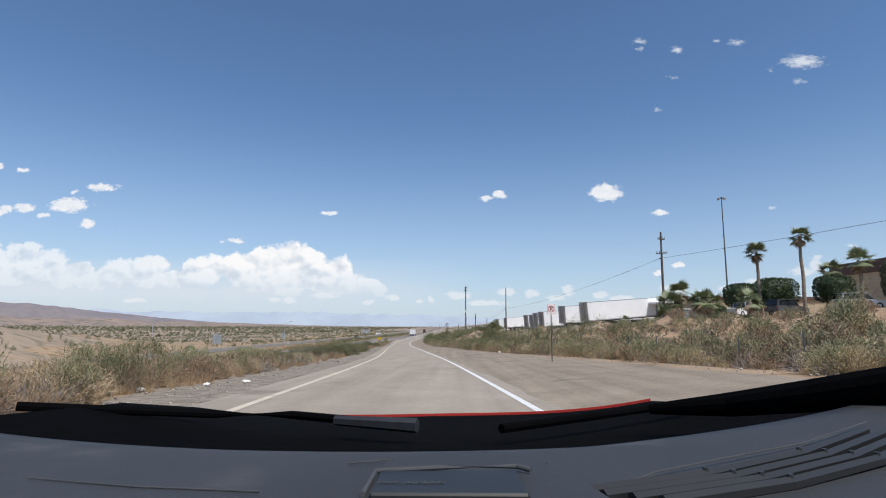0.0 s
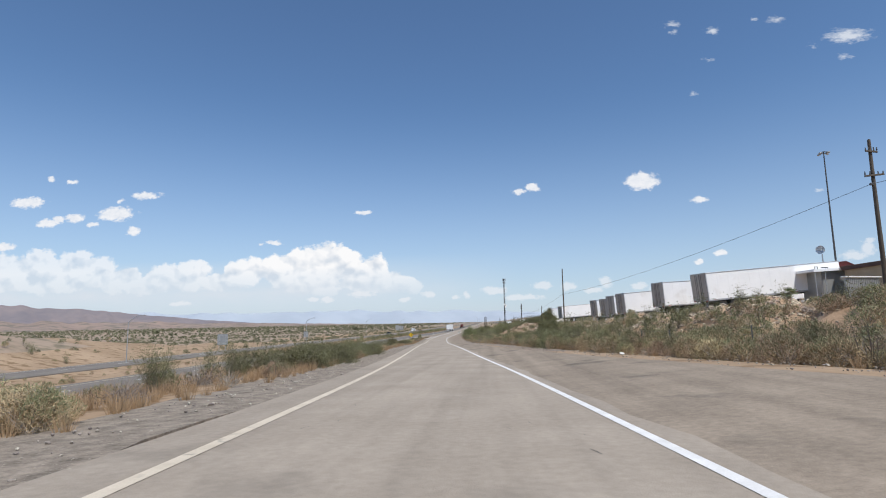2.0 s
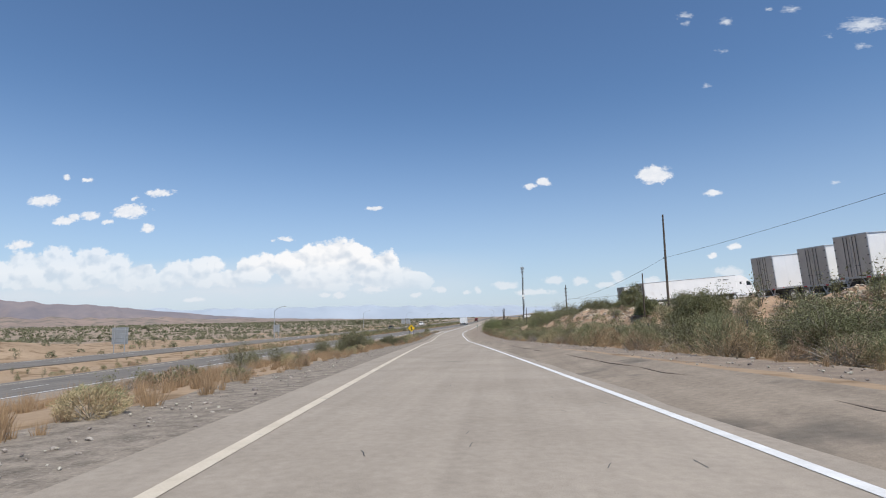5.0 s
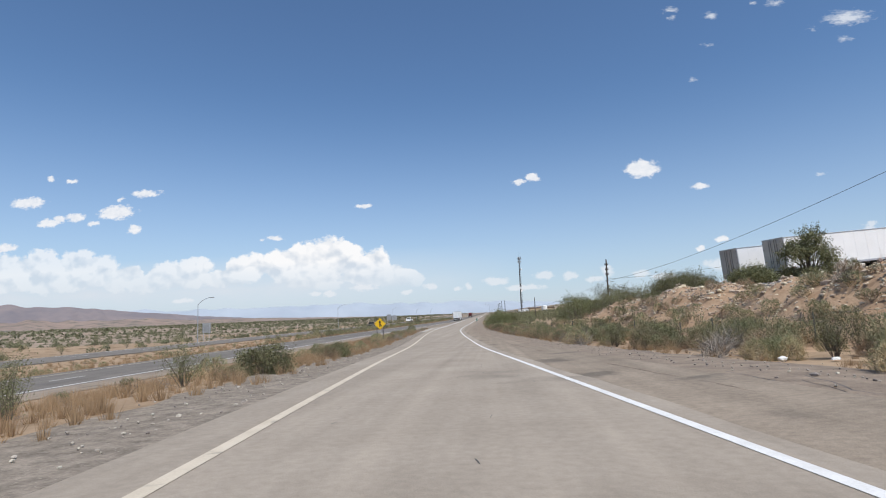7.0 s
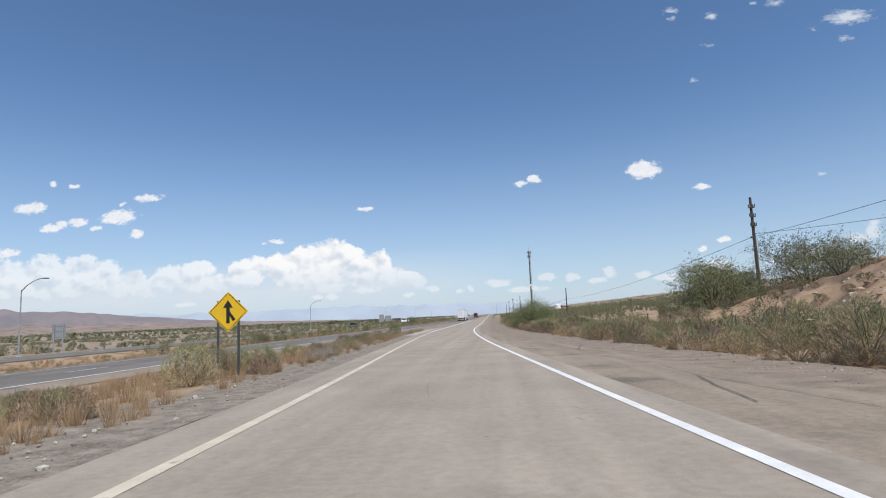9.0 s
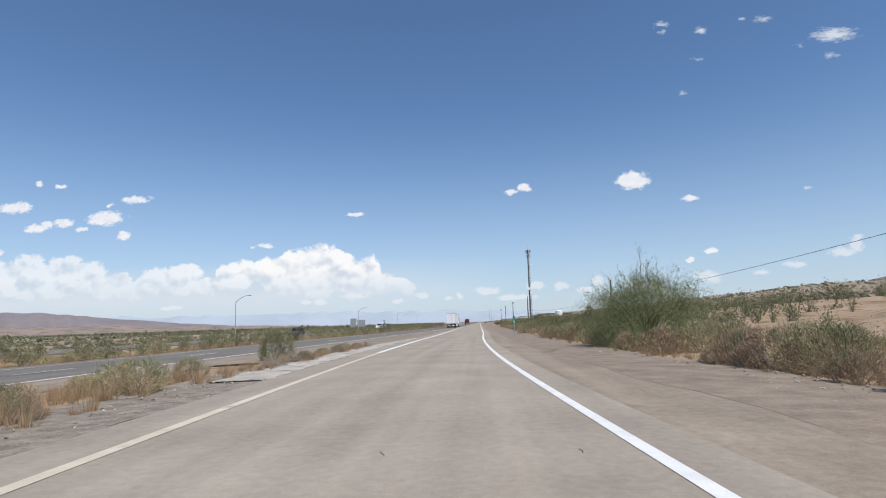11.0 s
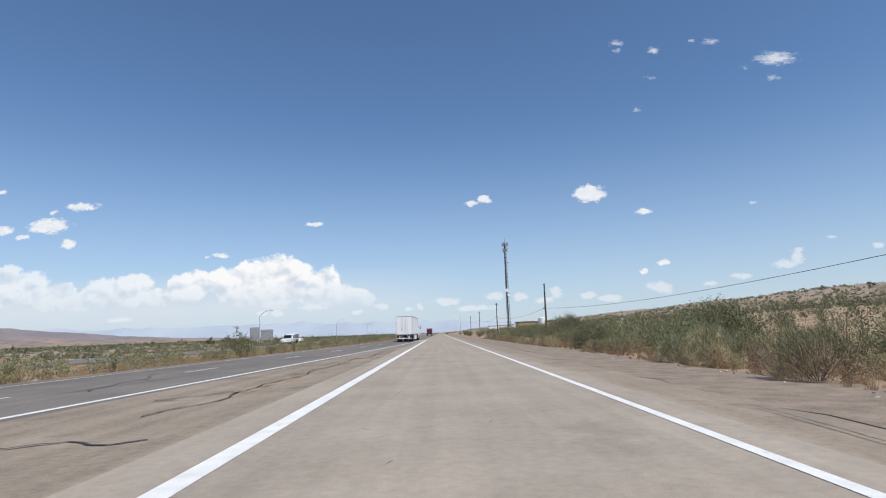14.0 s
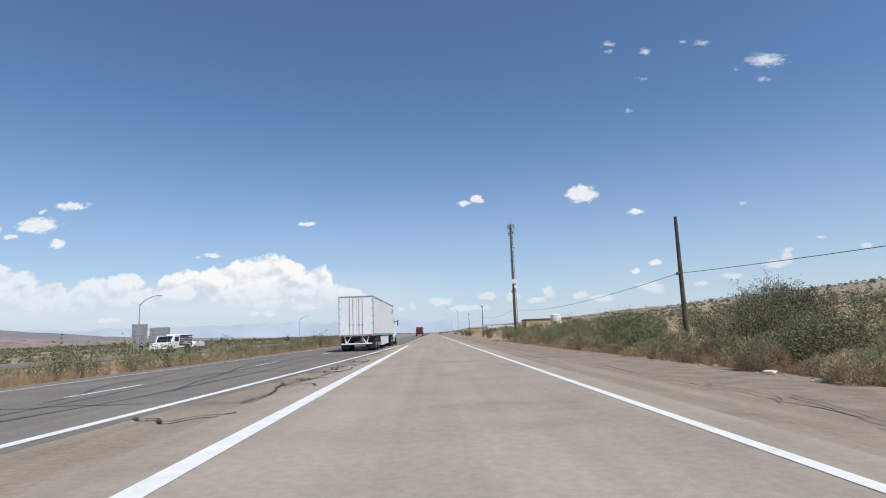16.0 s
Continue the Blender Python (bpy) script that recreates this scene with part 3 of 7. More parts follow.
def build_ground():
    near = np.concatenate([np.arange(-60, -12, 1.5), np.arange(-12, 36, 0.6), np.arange(36, 60.1, 1.5)])
    far = 60 * (1.16 ** np.arange(1, 29))
    S = np.concatenate([-far[::-1], near, far])
    Y = np.concatenate([-150 - np.array([900, 500, 250, 100, 40]), np.arange(-150, 0, 5.0), np.arange(0, 340, 1.25), np.arange(340, 620, 2.5), 620 + 2.5 * np.cumsum(1.11 ** np.arange(1, 50))])
    Y = np.append(Y[Y < 4300], 4400)
    yy, ss = np.meshgrid(Y, S, indexing="ij")
    xx = lane_x(np.clip(yy, -160, 4600)) + ss
    zz = ground_z(xx, yy)
    n, m = yy.shape
    ids = np.arange(n * m).reshape(n, m)
    quads = np.stack([ids[:-1, :-1], ids[:-1, 1:], ids[1:, 1:], ids[1:, :-1]], -1).reshape(-1, 4)
    me = bpy.data.meshes.new("ground")
    me.from_pydata(np.stack([xx, yy, zz], -1).reshape(-1, 3).tolist(), [], quads.tolist())
    me.materials.append(M_SAND)
    # bank under the lot: made ground of orange fill, coloured paler against grazing sun
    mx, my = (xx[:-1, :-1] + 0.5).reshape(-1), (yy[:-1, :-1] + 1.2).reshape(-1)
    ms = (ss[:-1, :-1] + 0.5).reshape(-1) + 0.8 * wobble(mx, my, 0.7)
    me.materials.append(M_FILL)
    me.materials.append(M_PLAIN)
    plain = (ms < -75 + 9 * wobble(mx, my, 0.05)) | ((ms > 70 + 6 * wobble(mx, my, 0.08)) & (my > 215)) | (my > 640)
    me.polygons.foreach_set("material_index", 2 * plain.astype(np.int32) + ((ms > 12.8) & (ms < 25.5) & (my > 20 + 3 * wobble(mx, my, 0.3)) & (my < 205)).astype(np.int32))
    me.polygons.foreach_set("use_smooth", [True] * len(me.polygons))
    return tagged(new("ground", me), "sandy desert ground with scattered scrub and gravel", "ground", "", "structure")


def strip(name, material, y0, y1, a, b, za, zb, label, category, step=2.0, thick=0.0, parent=None, rag=0.0):
    """A band of pavement or paint between two lines a(y) and b(y), with a small skirt down its sides."""
    ys = np.append(np.arange(y0, min(y1, 700), step), np.geomspace(max(y0, 700), y1, 24) if y1 > 700 else [y1])
    sh = Shape()
    k = 0
    rnd = np.random.RandomState(len(name))
    for y in ys:
        xa, xb = float(a(y)) + rag * rnd.uniform(-1, 1), float(b(y)) + rag * rnd.uniform(-1, 1)
        pa, pb = float(za(y)), float(zb(y))
        sh.v += [(xa, y, pa - thick), (xa, y, pa), (xb, y, pb), (xb, y, pb - thick)]
    for i in range(len(ys) - 1):
        k = 4 * i
        sh.f += [(k + 1, k + 2, k + 6, k + 5)]
        if thick:
            sh.f += [(k, k + 1, k + 5, k + 4), (k + 2, k + 3, k + 7, k + 6)]
    sh.m = [0] * len(sh.f)
    return setting(name, sh, material, label, category, parent=parent)


ground = build_ground()
hwy_top = lambda y: 0.0
strip("ramp_road", M_ASPHALT_OLD, -150, 4000, lambda y: lane_x(y) - 3.7, lambda y: lane_x(y) + 3.4, lane_z, lane_z, "worn grey asphalt ramp lane with fine cracks", "road", thick=0.12)
strip("ramp_shoulder", M_SHOULDER, -150, 4000, lambda y: lane_x(y) + 3.1, lambda y: lane_x(y) + side_r(y) - 1.9, lambda y: lane_z(y) - 0.006, lambda y: lane_z(y) + rise(y) - 0.04, "patched brown-grey asphalt shoulder beside the ramp", "shoulder", thick=0.12, rag=0.12)
strip("gravel_verge_right", M_DIRT, 62, 700, lambda y: lane_x(y) + side_r(y) - 2.7, lambda y: lane_x(y) + side_r(y) + 0.7, lambda y: lane_z(y) + rise(y) * (side_r(y) - 5.8) / (side_r(y) - 5.0) - 0.028, lambda y: lane_z(y) + rise(y) - 0.06, "brown dirt and gravel verge along the ramp shoulder", "gravel", thick=0.1, rag=0.3)
strip("gravel_verge_left", M_GRAVEL, -150, 225, lambda y: lane_x(y) - 6.3, lambda y: lane_x(y) - 3.6, lambda y: ground_z(lane_x(y) - 6.3, y) + 0.02, lambda y: lane_z(y) - 0.02, "loose grey gravel verge on the ramp's inner side", "gravel", thick=0.1, rag=0.3)
strip("interstate_road", M_ASPHALT, -400, 4000, lambda y: hwy_x(y) - 8.6, lambda y: np.minimum(hwy_x(y) + 0.4, lane_x(y) - 3.65), lambda y: 0.0, lambda y: 0.0, "dark grey asphalt interstate with sealed cracks", "road", thick=0.12)
strip("interstate_shoulder", M_SHOULDER, -400, 420, lambda y: hwy_x(y) + 0.4, lambda y: np.maximum(np.minimum(hwy_x(y) + 3.2, lane_x(y) - 3.7), hwy_x(y) + 0.45), lambda y: -0.004, lambda y: -0.01, "brown-grey asphalt shoulder of the interstate", "shoulder", thick=0.12)
strip("gore_pavement", M_SHOULDER, 222, 400, lambda y: np.minimum(hwy_x(y) + 3.2, lane_x(y) - 3.7), lambda y: lane_x(y) - 3.7, lambda y: -0.008, lambda y: lane_z(y) - 0.004, "patched asphalt wedge between ramp and interstate", "pavement", thick=0.12)
strip("opposite_road", M_ASPHALT, -400, 4000, lambda y: hwy_x(y) - 31, lambda y: hwy_x(y) - 21.5, lambda y: 0.0, lambda y: 0.0, "grey asphalt opposite carriageway across the median", "road", thick=0.12)

# painted lines
lift = lambda y: lane_z(y) + 0.006
strip("edge_line_right", M_PAINT, -150, 4000, lambda y: lane_x(y) + HALF - 0.07, lambda y: lane_x(y) + HALF + 0.09, lift, lift, "solid white edge line", "road marking")
strip("edge_line_left_faded", M_PAINT_TAN, -150, 225, lambda y: lane_x(y) - HALF - 0.10, lambda y: lane_x(y) - HALF + 0.08, lift, lift, "faded yellow edge line on the ramp", "road marking")
strip("gore_line_ramp", M_PAINT, 225, 372, lambda y: lane_x(y) - HALF - 0.16, lambda y: lane_x(y) - HALF + 0.12, lift, lift, "wide solid white gore line of the ramp", "road marking")
up6 = lambda y: 0.006
strip("gore_line_interstate", M_PAINT, -400, 372, lambda y: hwy_x(y) - 0.10, lambda y: hwy_x(y) + 0.12, up6, up6, "solid white edge line of the interstate", "road marking")
strip("edge_line_median", M_PAINT_TAN, -400, 4000, lambda y: hwy_x(y) - 7.4, lambda y: hwy_x(y) - 7.25, up6, up6, "yellow edge line beside the median", "road marking")
strip("opposite_edge_line", M_PAINT, -400, 4000, lambda y: hwy_x(y) - 30.0, lambda y: hwy_x(y) - 29.85, up6, up6, "white edge line of the opposite carriageway", "road marking")


def dash(name, x_of, y, long, wide, group):
    sh = Shape()
    x0, x1 = float(x_of(y)), float(x_of(y + long))
    sh.add([(x0 - wide / 2, y, 0.006), (x0 + wide / 2, y, 0.006), (x1 + wide / 2, y + long, 0.006), (x1 - wide / 2, y + long, 0.006), (x0 - wide / 2, y, 0.001), (x0 + wide / 2, y, 0.001), (x1 + wide / 2, y + long, 0.001), (x1 - wide / 2, y + long, 0.001)], [(0, 1, 2, 3), (0, 4, 5, 1), (2, 6, 7, 3)])
    return setting(name, sh, M_PAINT, "white lane dash on the asphalt", "road marking")


for k in range(48):
    dash("lane_dash", lambda y: hwy_x(y) - 3.7, 36.5 + 12.2 * k, 3.05, 0.13, "interstate lane dashes")
    if k < 34:
        dash("opposite_lane_dash", lambda y: hwy_x(y) - 26.2, 40 + 12.2 * k, 3.05, 0.13, "opposite lane dashes")
for k in range(16):
    dash("merge_dash", lambda y: -2.45, 376 + 3.7 * k, 0.95, 0.16, "merge dashes")

# ---- plants ----
class Leafy:
    """Triangles of one plant, with a slot for each material."""

    def __init__(self, seed):
        self.r = np.random.RandomState(seed)
        self.V, self.F, self.M, self.n = [], [], [], 0

    def tris(self, P, slot):
        """P: an array of triangles (k, 3, 3)."""
        P = np.asarray(P, float)
        k = len(P)
        self.V.append(P.reshape(-1, 3))
        self.F.append(np.arange(self.n, self.n + 3 * k).reshape(-1, 3))
        self.M.append(np.full(k, slot))
        self.n += 3 * k

    def blades(self, base, tip, wide, slot):
        side = np.cross(tip - base, self.r.normal(size=base.shape))
        side /= np.linalg.norm(side, axis=1)[:, None] + 1e-9
        self.tris(np.stack([base - side * wide, base + side * wide, tip], 1), slot)

    def leaves(self, at, size, slot, slim=0.42):
        k = len(at)
        a, b = self.r.normal(size=(k, 3)), self.r.normal(size=(k, 3))
        a /= np.linalg.norm(a, axis=1)[:, None]
        b = np.cross(a, b)
        b /= np.linalg.norm(b, axis=1)[:, None]
        s = size * self.r.uniform(0.6, 1.3, (k, 1))
        p = [at - a * s, at + b * s * slim, at + a * s, at - b * s * slim]
        self.tris(np.stack([p[0], p[1], p[2]], 1), slot)
        self.tris(np.stack([p[0], p[2], p[3]], 1), slot)

    def twig(self, pts, r0, r1, slot):
        """A three-sided tapering stem through points."""
        pts = np.asarray(pts, float)
        n = len(pts)
        rad = np.linspace(r0, r1, n)
        rings = []
        for k in range(n):
            w = pts[min(k + 1, n - 1)] - pts[max(k - 1, 0)]
            u = np.cross(w, [0.3, 0.9, 0.2])
            u /= np.linalg.norm(u) + 1e-9
            t = np.cross(w, u)
            t /= np.linalg.norm(t) + 1e-9
            rings.append([pts[k] + rad[k] * (u * math.cos(a) + t * math.sin(a)) for a in (0, 2.094, 4.189)])
        T = []
        for k in range(n - 1):
            for i in range(3):
                j = (i + 1) % 3
                T += [[rings[k][i], rings[k][j], rings[k + 1][j]], [rings[k][i], rings[k + 1][j], rings[k + 1][i]]]
        self.tris(T, slot)

    def arrays(self):
        return np.concatenate(self.V), np.concatenate(self.F), np.concatenate(self.M)


def mesh_from(name, V, F, M, mats):
    me = bpy.data.meshes.new(name)
    me.vertices.add(len(V))
    me.vertices.foreach_set("co", np.ascontiguousarray(V, dtype=np.float32).ravel())
    me.loops.add(3 * len(F))
    me.loops.foreach_set("vertex_index", np.ascontiguousarray(F, dtype=np.int32).ravel())
    me.polygons.add(len(F))
    me.polygons.foreach_set("loop_start", np.arange(0, 3 * len(F), 3, dtype=np.int32))
    for m in mats:
        me.materials.append(m)
    me.polygons.foreach_set("use_smooth", np.zeros(len(F), dtype=bool))
    me.polygons.foreach_set("material_index", np.ascontiguousarray(M, dtype=np.int32))
    me.update(calc_edges=True)
    return me


def creosote(seed, fine=1.0, h=1.7, leafy=1.0):
    """An open shrub of rising grey stems with small leaves towards their ends; 1 = its usual height."""
    p = Leafy(seed)
    r = p.r
    for k in range(int(20 * (0.5 + fine / 2))):
        az, lean = r.uniform(0, 2 * math.pi), r.uniform(0.1, 0.75)
        L = h * r.uniform(0.65, 1.05)
        d = np.array([math.cos(az), math.sin(az), 0])
        pts = [d * 0.06 + r.normal(size=3) * 0.03]
        pts[0][2] = -0.05
        for q in (0.33, 0.66, 1.0):
            pts.append(d * lean * L * q ** 1.1 * 0.85 + np.array([0, 0, L * q * math.cos(lean * 0.6)]) + r.normal(size=3) * 0.04 * h)
        p.twig(pts, 0.009 * h, 0.003, 0)
        n = int(150 * fine * leafy)
        q = r.uniform(0.28, 1.05, n)
        i = np.clip((q * 3).astype(int), 0, 2)
        P = np.array(pts)
        at = P[i] + (P[i + 1] - P[i]) * (q * 3 - i)[:, None] + r.normal(size=(n, 3)) * 0.085 * h
        p.leaves(at, 0.026 / math.sqrt(fine), 1)
    return p.arrays()


def broom(seed, fine=1.0, h=1.1, wide=0.8, dry=0.85, low=1.1):
    """A rounded fluffy bush of fine short shoots, straw-coloured below and at one side."""
    p = Leafy(seed)
    r = p.r
    n = int(5400 * fine)
    az = r.uniform(0, 2 * math.pi, n)
    up = r.uniform(0.02, 1, n)
    side = r.uniform(0, 2 * math.pi)
    lump = 1 + 0.20 * np.sin(az * 3 + seed + up * 2) + 0.14 * np.sin(az * 7 + 2 * seed - up * 5) + 0.08 * np.sin(az * 13 + up * 11)
    shell = r.uniform(0.62, 1.0, n) ** 0.45
    rad = wide * np.sqrt(np.clip(1.02 - (up * 0.98) ** 2.4, 0.02, 1)) * lump * shell * (0.72 + 0.28 * np.minimum(up * 3, 1))
    at = np.stack([rad * np.cos(az), rad * np.sin(az), h * up * shell * (0.9 + 0.15 * lump)], 1)
    out = np.stack([np.cos(az) * (1 - up * 0.6), np.sin(az) * (1 - up * 0.6), 0.35 + up], 1)
    out = out / np.linalg.norm(out, axis=1)[:, None] + r.normal(size=(n, 3)) * 0.7
    half = out * (h * r.uniform(0.022, 0.065, (n, 1))) / math.sqrt(fine) ** 0.6
    straw = r.uniform(size=n) < np.clip(dry * (0.40 + 0.6 * (np.cos(az - side) > 0.3)) + low * (0.55 - up), 0.03, 0.95)
    w = 0.0056 / math.sqrt(fine)
    p.blades((at - half)[~straw], (at + half)[~straw], w, 1)
    p.blades((at - half)[straw], (at + half)[straw], w, 2)
    for k in range(12):
        a = r.uniform(0, 2 * math.pi)
        e = np.array([math.cos(a) * wide * 0.8, math.sin(a) * wide * 0.8, h * r.uniform(0.4, 0.9)])
        p.twig([[0, 0, -0.05], e * 0.5 + r.normal(size=3) * 0.05, e], 0.012, 0.004, 0)
    return p.arrays()


def deadbush(seed, fine=1.0, h=0.9):
    """A grey tangle of dead twigs."""
    p = Leafy(seed)
    r = p.r
    n = int(330 * fine)
    az, el = r.uniform(0, 2 * math.pi, n), np.arccos(r.uniform(0.05, 1, n))
    d = np.stack([np.sin(el) * np.cos(az), np.sin(el) * np.sin(az), np.cos(el) * 0.9], 1)
    a = d * r.uniform(0.05, 0.7, (n, 1)) * h
    b = a + (d + r.normal(size=(n, 3)) * 0.5) * r.uniform(0.15, 0.5, (n, 1)) * h
    b[:, 2] = np.abs(b[:, 2])
    p.blades(a, b, 0.010, 0)
    return p.arrays()


def tuft(seed, n=66, h=0.5):
    """A tuft of dry grass."""
    p = Leafy(seed)
    r = p.r
    az, q = r.uniform(0, 2 * math.pi, n), r.uniform(0.05, 1, n)
    base = np.stack([0.16 * q * np.cos(az), 0.16 * q * np.sin(az), np.full(n, -0.04)], 1)
    L = h * r.uniform(0.5, 1.15, n)
    tip = base + np.stack([np.cos(az) * L * 0.45 * q, np.sin(az) * L * 0.45 * q, L], 1) + r.normal(size=(n, 3)) * 0.05
    p.blades(base, tip, 0.008, 0)
    return p.arrays()


def clump(seed, n=18, leaf=0.36):
    """A small far-off shrub: a rough ragged mound of leaf clusters."""
    p = Leafy(seed)
    r = p.r
    d = r.normal(size=(n, 3))
    d /= np.linalg.norm(d, axis=1)[:, None]
    d[:, 2] = np.abs(d[:, 2])
    at = d * np.array([0.6, 0.6, 0.8]) * r.uniform(0.5, 1.0, (n, 1))
    p.leaves(at, leaf, 0)
    return p.arrays()


def tree(name, label, place, h, wide, seed, leaf_mat, leaf_n, wood, leaf=0.05, sprouts=0, twigs=20, lobes=30, slim=0.42):
    """A low-domed desert tree: several trunks, limbs to each lobe of the crown, twigs about the lobes with small leaves along them."""
    root = thing(name, label, "tree", "desert trees")
    root.location = place
    r = np.random.RandomState(seed)
    tr, cr = Leafy(seed), Leafy(seed + 1)
    per = max(4, int(leaf_n / (lobes * twigs)))

    def feather(s, e, n, loose):
        """Twigs from s to e with n leaves along each."""
        m = len(s)
        cr.blades(s, e, 0.005, 1)
        t = r.uniform(0.25, 1.03, (m, n, 1))
        at = s[:, None] + (e - s)[:, None] * t + r.normal(size=(m, n, 3)) * loose
        at = at.reshape(-1, 3)
        at[:, 2] = np.where(at[:, 2] < 0.03, 0.03 + np.abs(at[:, 2]) * 0.5, at[:, 2])
        cr.leaves(at, leaf, 0, slim)

    for k in range(lobes):
        az = 2 * math.pi * (k * 0.618) + r.uniform(-0.3, 0.3)
        low = k % 3 == 0
        q = r.uniform(0.55, 0.85) if low else math.sqrt((k + 0.5) / lobes) * 0.74
        ceil = h * math.sqrt(max(0.08, 1 - q ** 2.2)) * r.uniform(0.70, 1.0)
        rad = wide * r.uniform(0.22, 0.36)
        up = rad * r.uniform(0.35, 0.8) if low else max(rad * 0.6, (ceil - rad * 0.8) * r.uniform(0.6, 1.0))
        c = np.array([math.cos(az) * q * wide, math.sin(az) * q * wide, up])
        mid = c * np.array([0.45, 0.45, 0.6]) + r.normal(size=3) * 0.06 * wide
        tr.twig([[math.cos(az) * 0.08, math.sin(az) * 0.08, -0.12], mid, c], 0.014 * h, 0.008, 0)
        d = r.normal(size=(twigs, 3))
        d[:, 2] += 0.25
        d /= np.linalg.norm(d, axis=1)[:, None]
        s = c + d * rad * r.uniform(0.05, 0.45, (twigs, 1)) + r.normal(size=(twigs, 3)) * rad * 0.12
        e = c + (d + r.normal(size=(twigs, 3)) * 0.25) * rad * r.uniform(0.75, 1.25, (twigs, 1))
        feather(s, e, per, 0.05 + 0.012 * wide)
    for k in range(sprouts):
        az, q = r.uniform(0, 6.28), math.sqrt(r.uniform(0, 0.5)) if k else 0.0
        foot = np.array([math.cos(az) * q * wide * 0.8, math.sin(az) * q * wide * 0.8, h * (0.72 - 0.35 * q)])
        tall = h * (0.30 if k else 0.48) * r.uniform(0.7, 1.05)
        way = np.array([math.cos(az) * q * 0.5, math.sin(az) * q * 0.5, 1.0])
        tr.twig([foot, foot + way * tall * 0.5 + r.normal(size=3) * 0.04, foot + way * tall], 0.014, 0.003, 0)
        m = 9 if k else 22
        t = r.uniform(0.1, 0.95, (m, 1))
        s = foot + way * tall * t
        out = r.normal(size=(m, 3)) * np.array([0.45, 0.45, 0.15]) + np.array([0, 0, 0.55])
        feather(s, s + out * tall * r.uniform(0.25, 0.5, (m, 1)), 10, 0.03)
    t_ob = new("trunk", mesh_from("trunk", *tr.arrays(), [wood]))
    c_ob = new("crown", mesh_from("crown", *cr.arrays(), [leaf_mat, wood]))
    t_ob.parent = c_ob.parent = root
    return root


KINDS = {
    "creosote_bush": ([creosote(s) for s in (1, 2, 3, 4)], [creosote(s, 0.15) for s in (5, 6, 7)], [M_STEM, M_LEAF_CREO], "olive-green creosote bush with thin grey stems"),
    "broom_bush": ([broom(s) for s in (11, 12, 13)], [broom(s, 0.15) for s in (15, 16)], [M_STEM, M_LEAF_BROOM, M_BRITTLE], "rounded yellow-green broom bush with straw base"),
    "dry_bush": ([broom(s, 0.8, 0.75, 0.66, 1.5) for s in (21, 22, 23)], [broom(s, 0.15, 0.75, 0.66, 1.5) for s in (25, 26)], [M_DEAD, M_LEAF_BROOM, M_BRITTLE], "dry straw-coloured brittle bush"),
    "dead_bush": ([deadbush(s) for s in (31, 32)], [deadbush(s, 0.3) for s in (35,)], [M_DEAD], "grey leafless tangle of dead twigs"),
}


def joined(name, label, category, spots, models, mats):
    """Many plants of one kind as one mesh of stuff."""
    Vs, Fs, Ms, k = [], [], [], 0
    for i, (x, y, s, a, zs) in enumerate(spots):
        V, F, M = models[i % len(models)]
        c, n = math.cos(a) * s, math.sin(a) * s
        W = np.stack([V[:, 0] * c - V[:, 1] * n + x, V[:, 0] * n + V[:, 1] * c + y, V[:, 2] * s * zs], 1)
        W[:, 2] += float(ground_z(x, y))
        Vs.append(W)
        Fs.append(F + k)
        Ms.append(M)
        k += len(V)
    if not Vs:
        return None
    ob = new(name, mesh_from(name, np.concatenate(Vs), np.concatenate(Fs), np.concatenate(Ms), mats))
    return tagged(ob, label, category, "", "stuff")


rng = np.random.RandomState(7)
PLANTS = {k: [] for k in KINDS}
TUFTS, FAR, MID = [], [], []


def sow(kind, n, y0, y1, s0, s1, lo, hi, of=lane_x, clear=()):
    for _ in range(n):
        y = rng.uniform(y0, y1)
        s = rng.uniform(s0, s1)
        x = float(of(y)) + s
        if of is lane_x and s < 0 and x < float(hwy_x(y)) + 3.6:
            continue
        if any(abs(x - cx) < cr and abs(y - cy) < cr for cx, cy, cr in clear):
            continue
        spot = (x, y, rng.uniform(lo, hi), rng.uniform(0, 6.28), rng.uniform(0.8, 1.15))
        if kind == "tuft":
            TUFTS.append(spot)
        elif kind == "far":
            FAR.append(spot)
        elif kind == "mid":
            MID.append(spot)
        else:
            PLANTS[kind].append(spot)


def sow_right(kind, n, y0, y1, a, b, lo, hi):
    """On the right, counted outwards from the verge."""
    sow(kind, n, y0, y1, a, b, lo, hi, lambda y: lane_x(y) + side_r(y), ((10.3, 226.3, 3.0), (23.9, 27.2, 0.8), (17.1, 105, 0.8), (5.8, 250, 1.0)))


# inner side of the ramp
sow("dry_bush", 46, 2, 34, -9.5, -6.3, 0.7, 1.3)
sow("broom_bush", 34, 0, 36, -10.5, -6.6, 0.7, 1.25)
sow("dead_bush", 16, 4, 45, -8.5, -6.0, 0.6, 1.0)
sow("creosote_bush", 24, 40, 62, -9.8, -6.4, 0.5, 0.85)
sow("creosote_bush", 26, 62, 82, -10.8, -6.9, 0.5, 0.85)
sow("creosote_bush", 16, 92, 130, -10.5, -7.2, 0.5, 0.9)
sow("creosote_bush", 4, 110, 119, -9.0, -7.2, 0.6, 0.95)
sow("dry_bush", 60, 30, 130, -12, -5.9, 0.5, 0.9)
sow("dead_bush", 18, 45, 150, -11, -6.0, 0.5, 0.9)
sow("dry_bush", 110, 0, 150, -30, -9, 0.4, 0.8)
sow("creosote_bush", 50, 0, 130, -30, -11, 0.4, 0.75)
sow("broom_bush", 16, 130, 212, -9, -5.6, 0.4, 0.8)
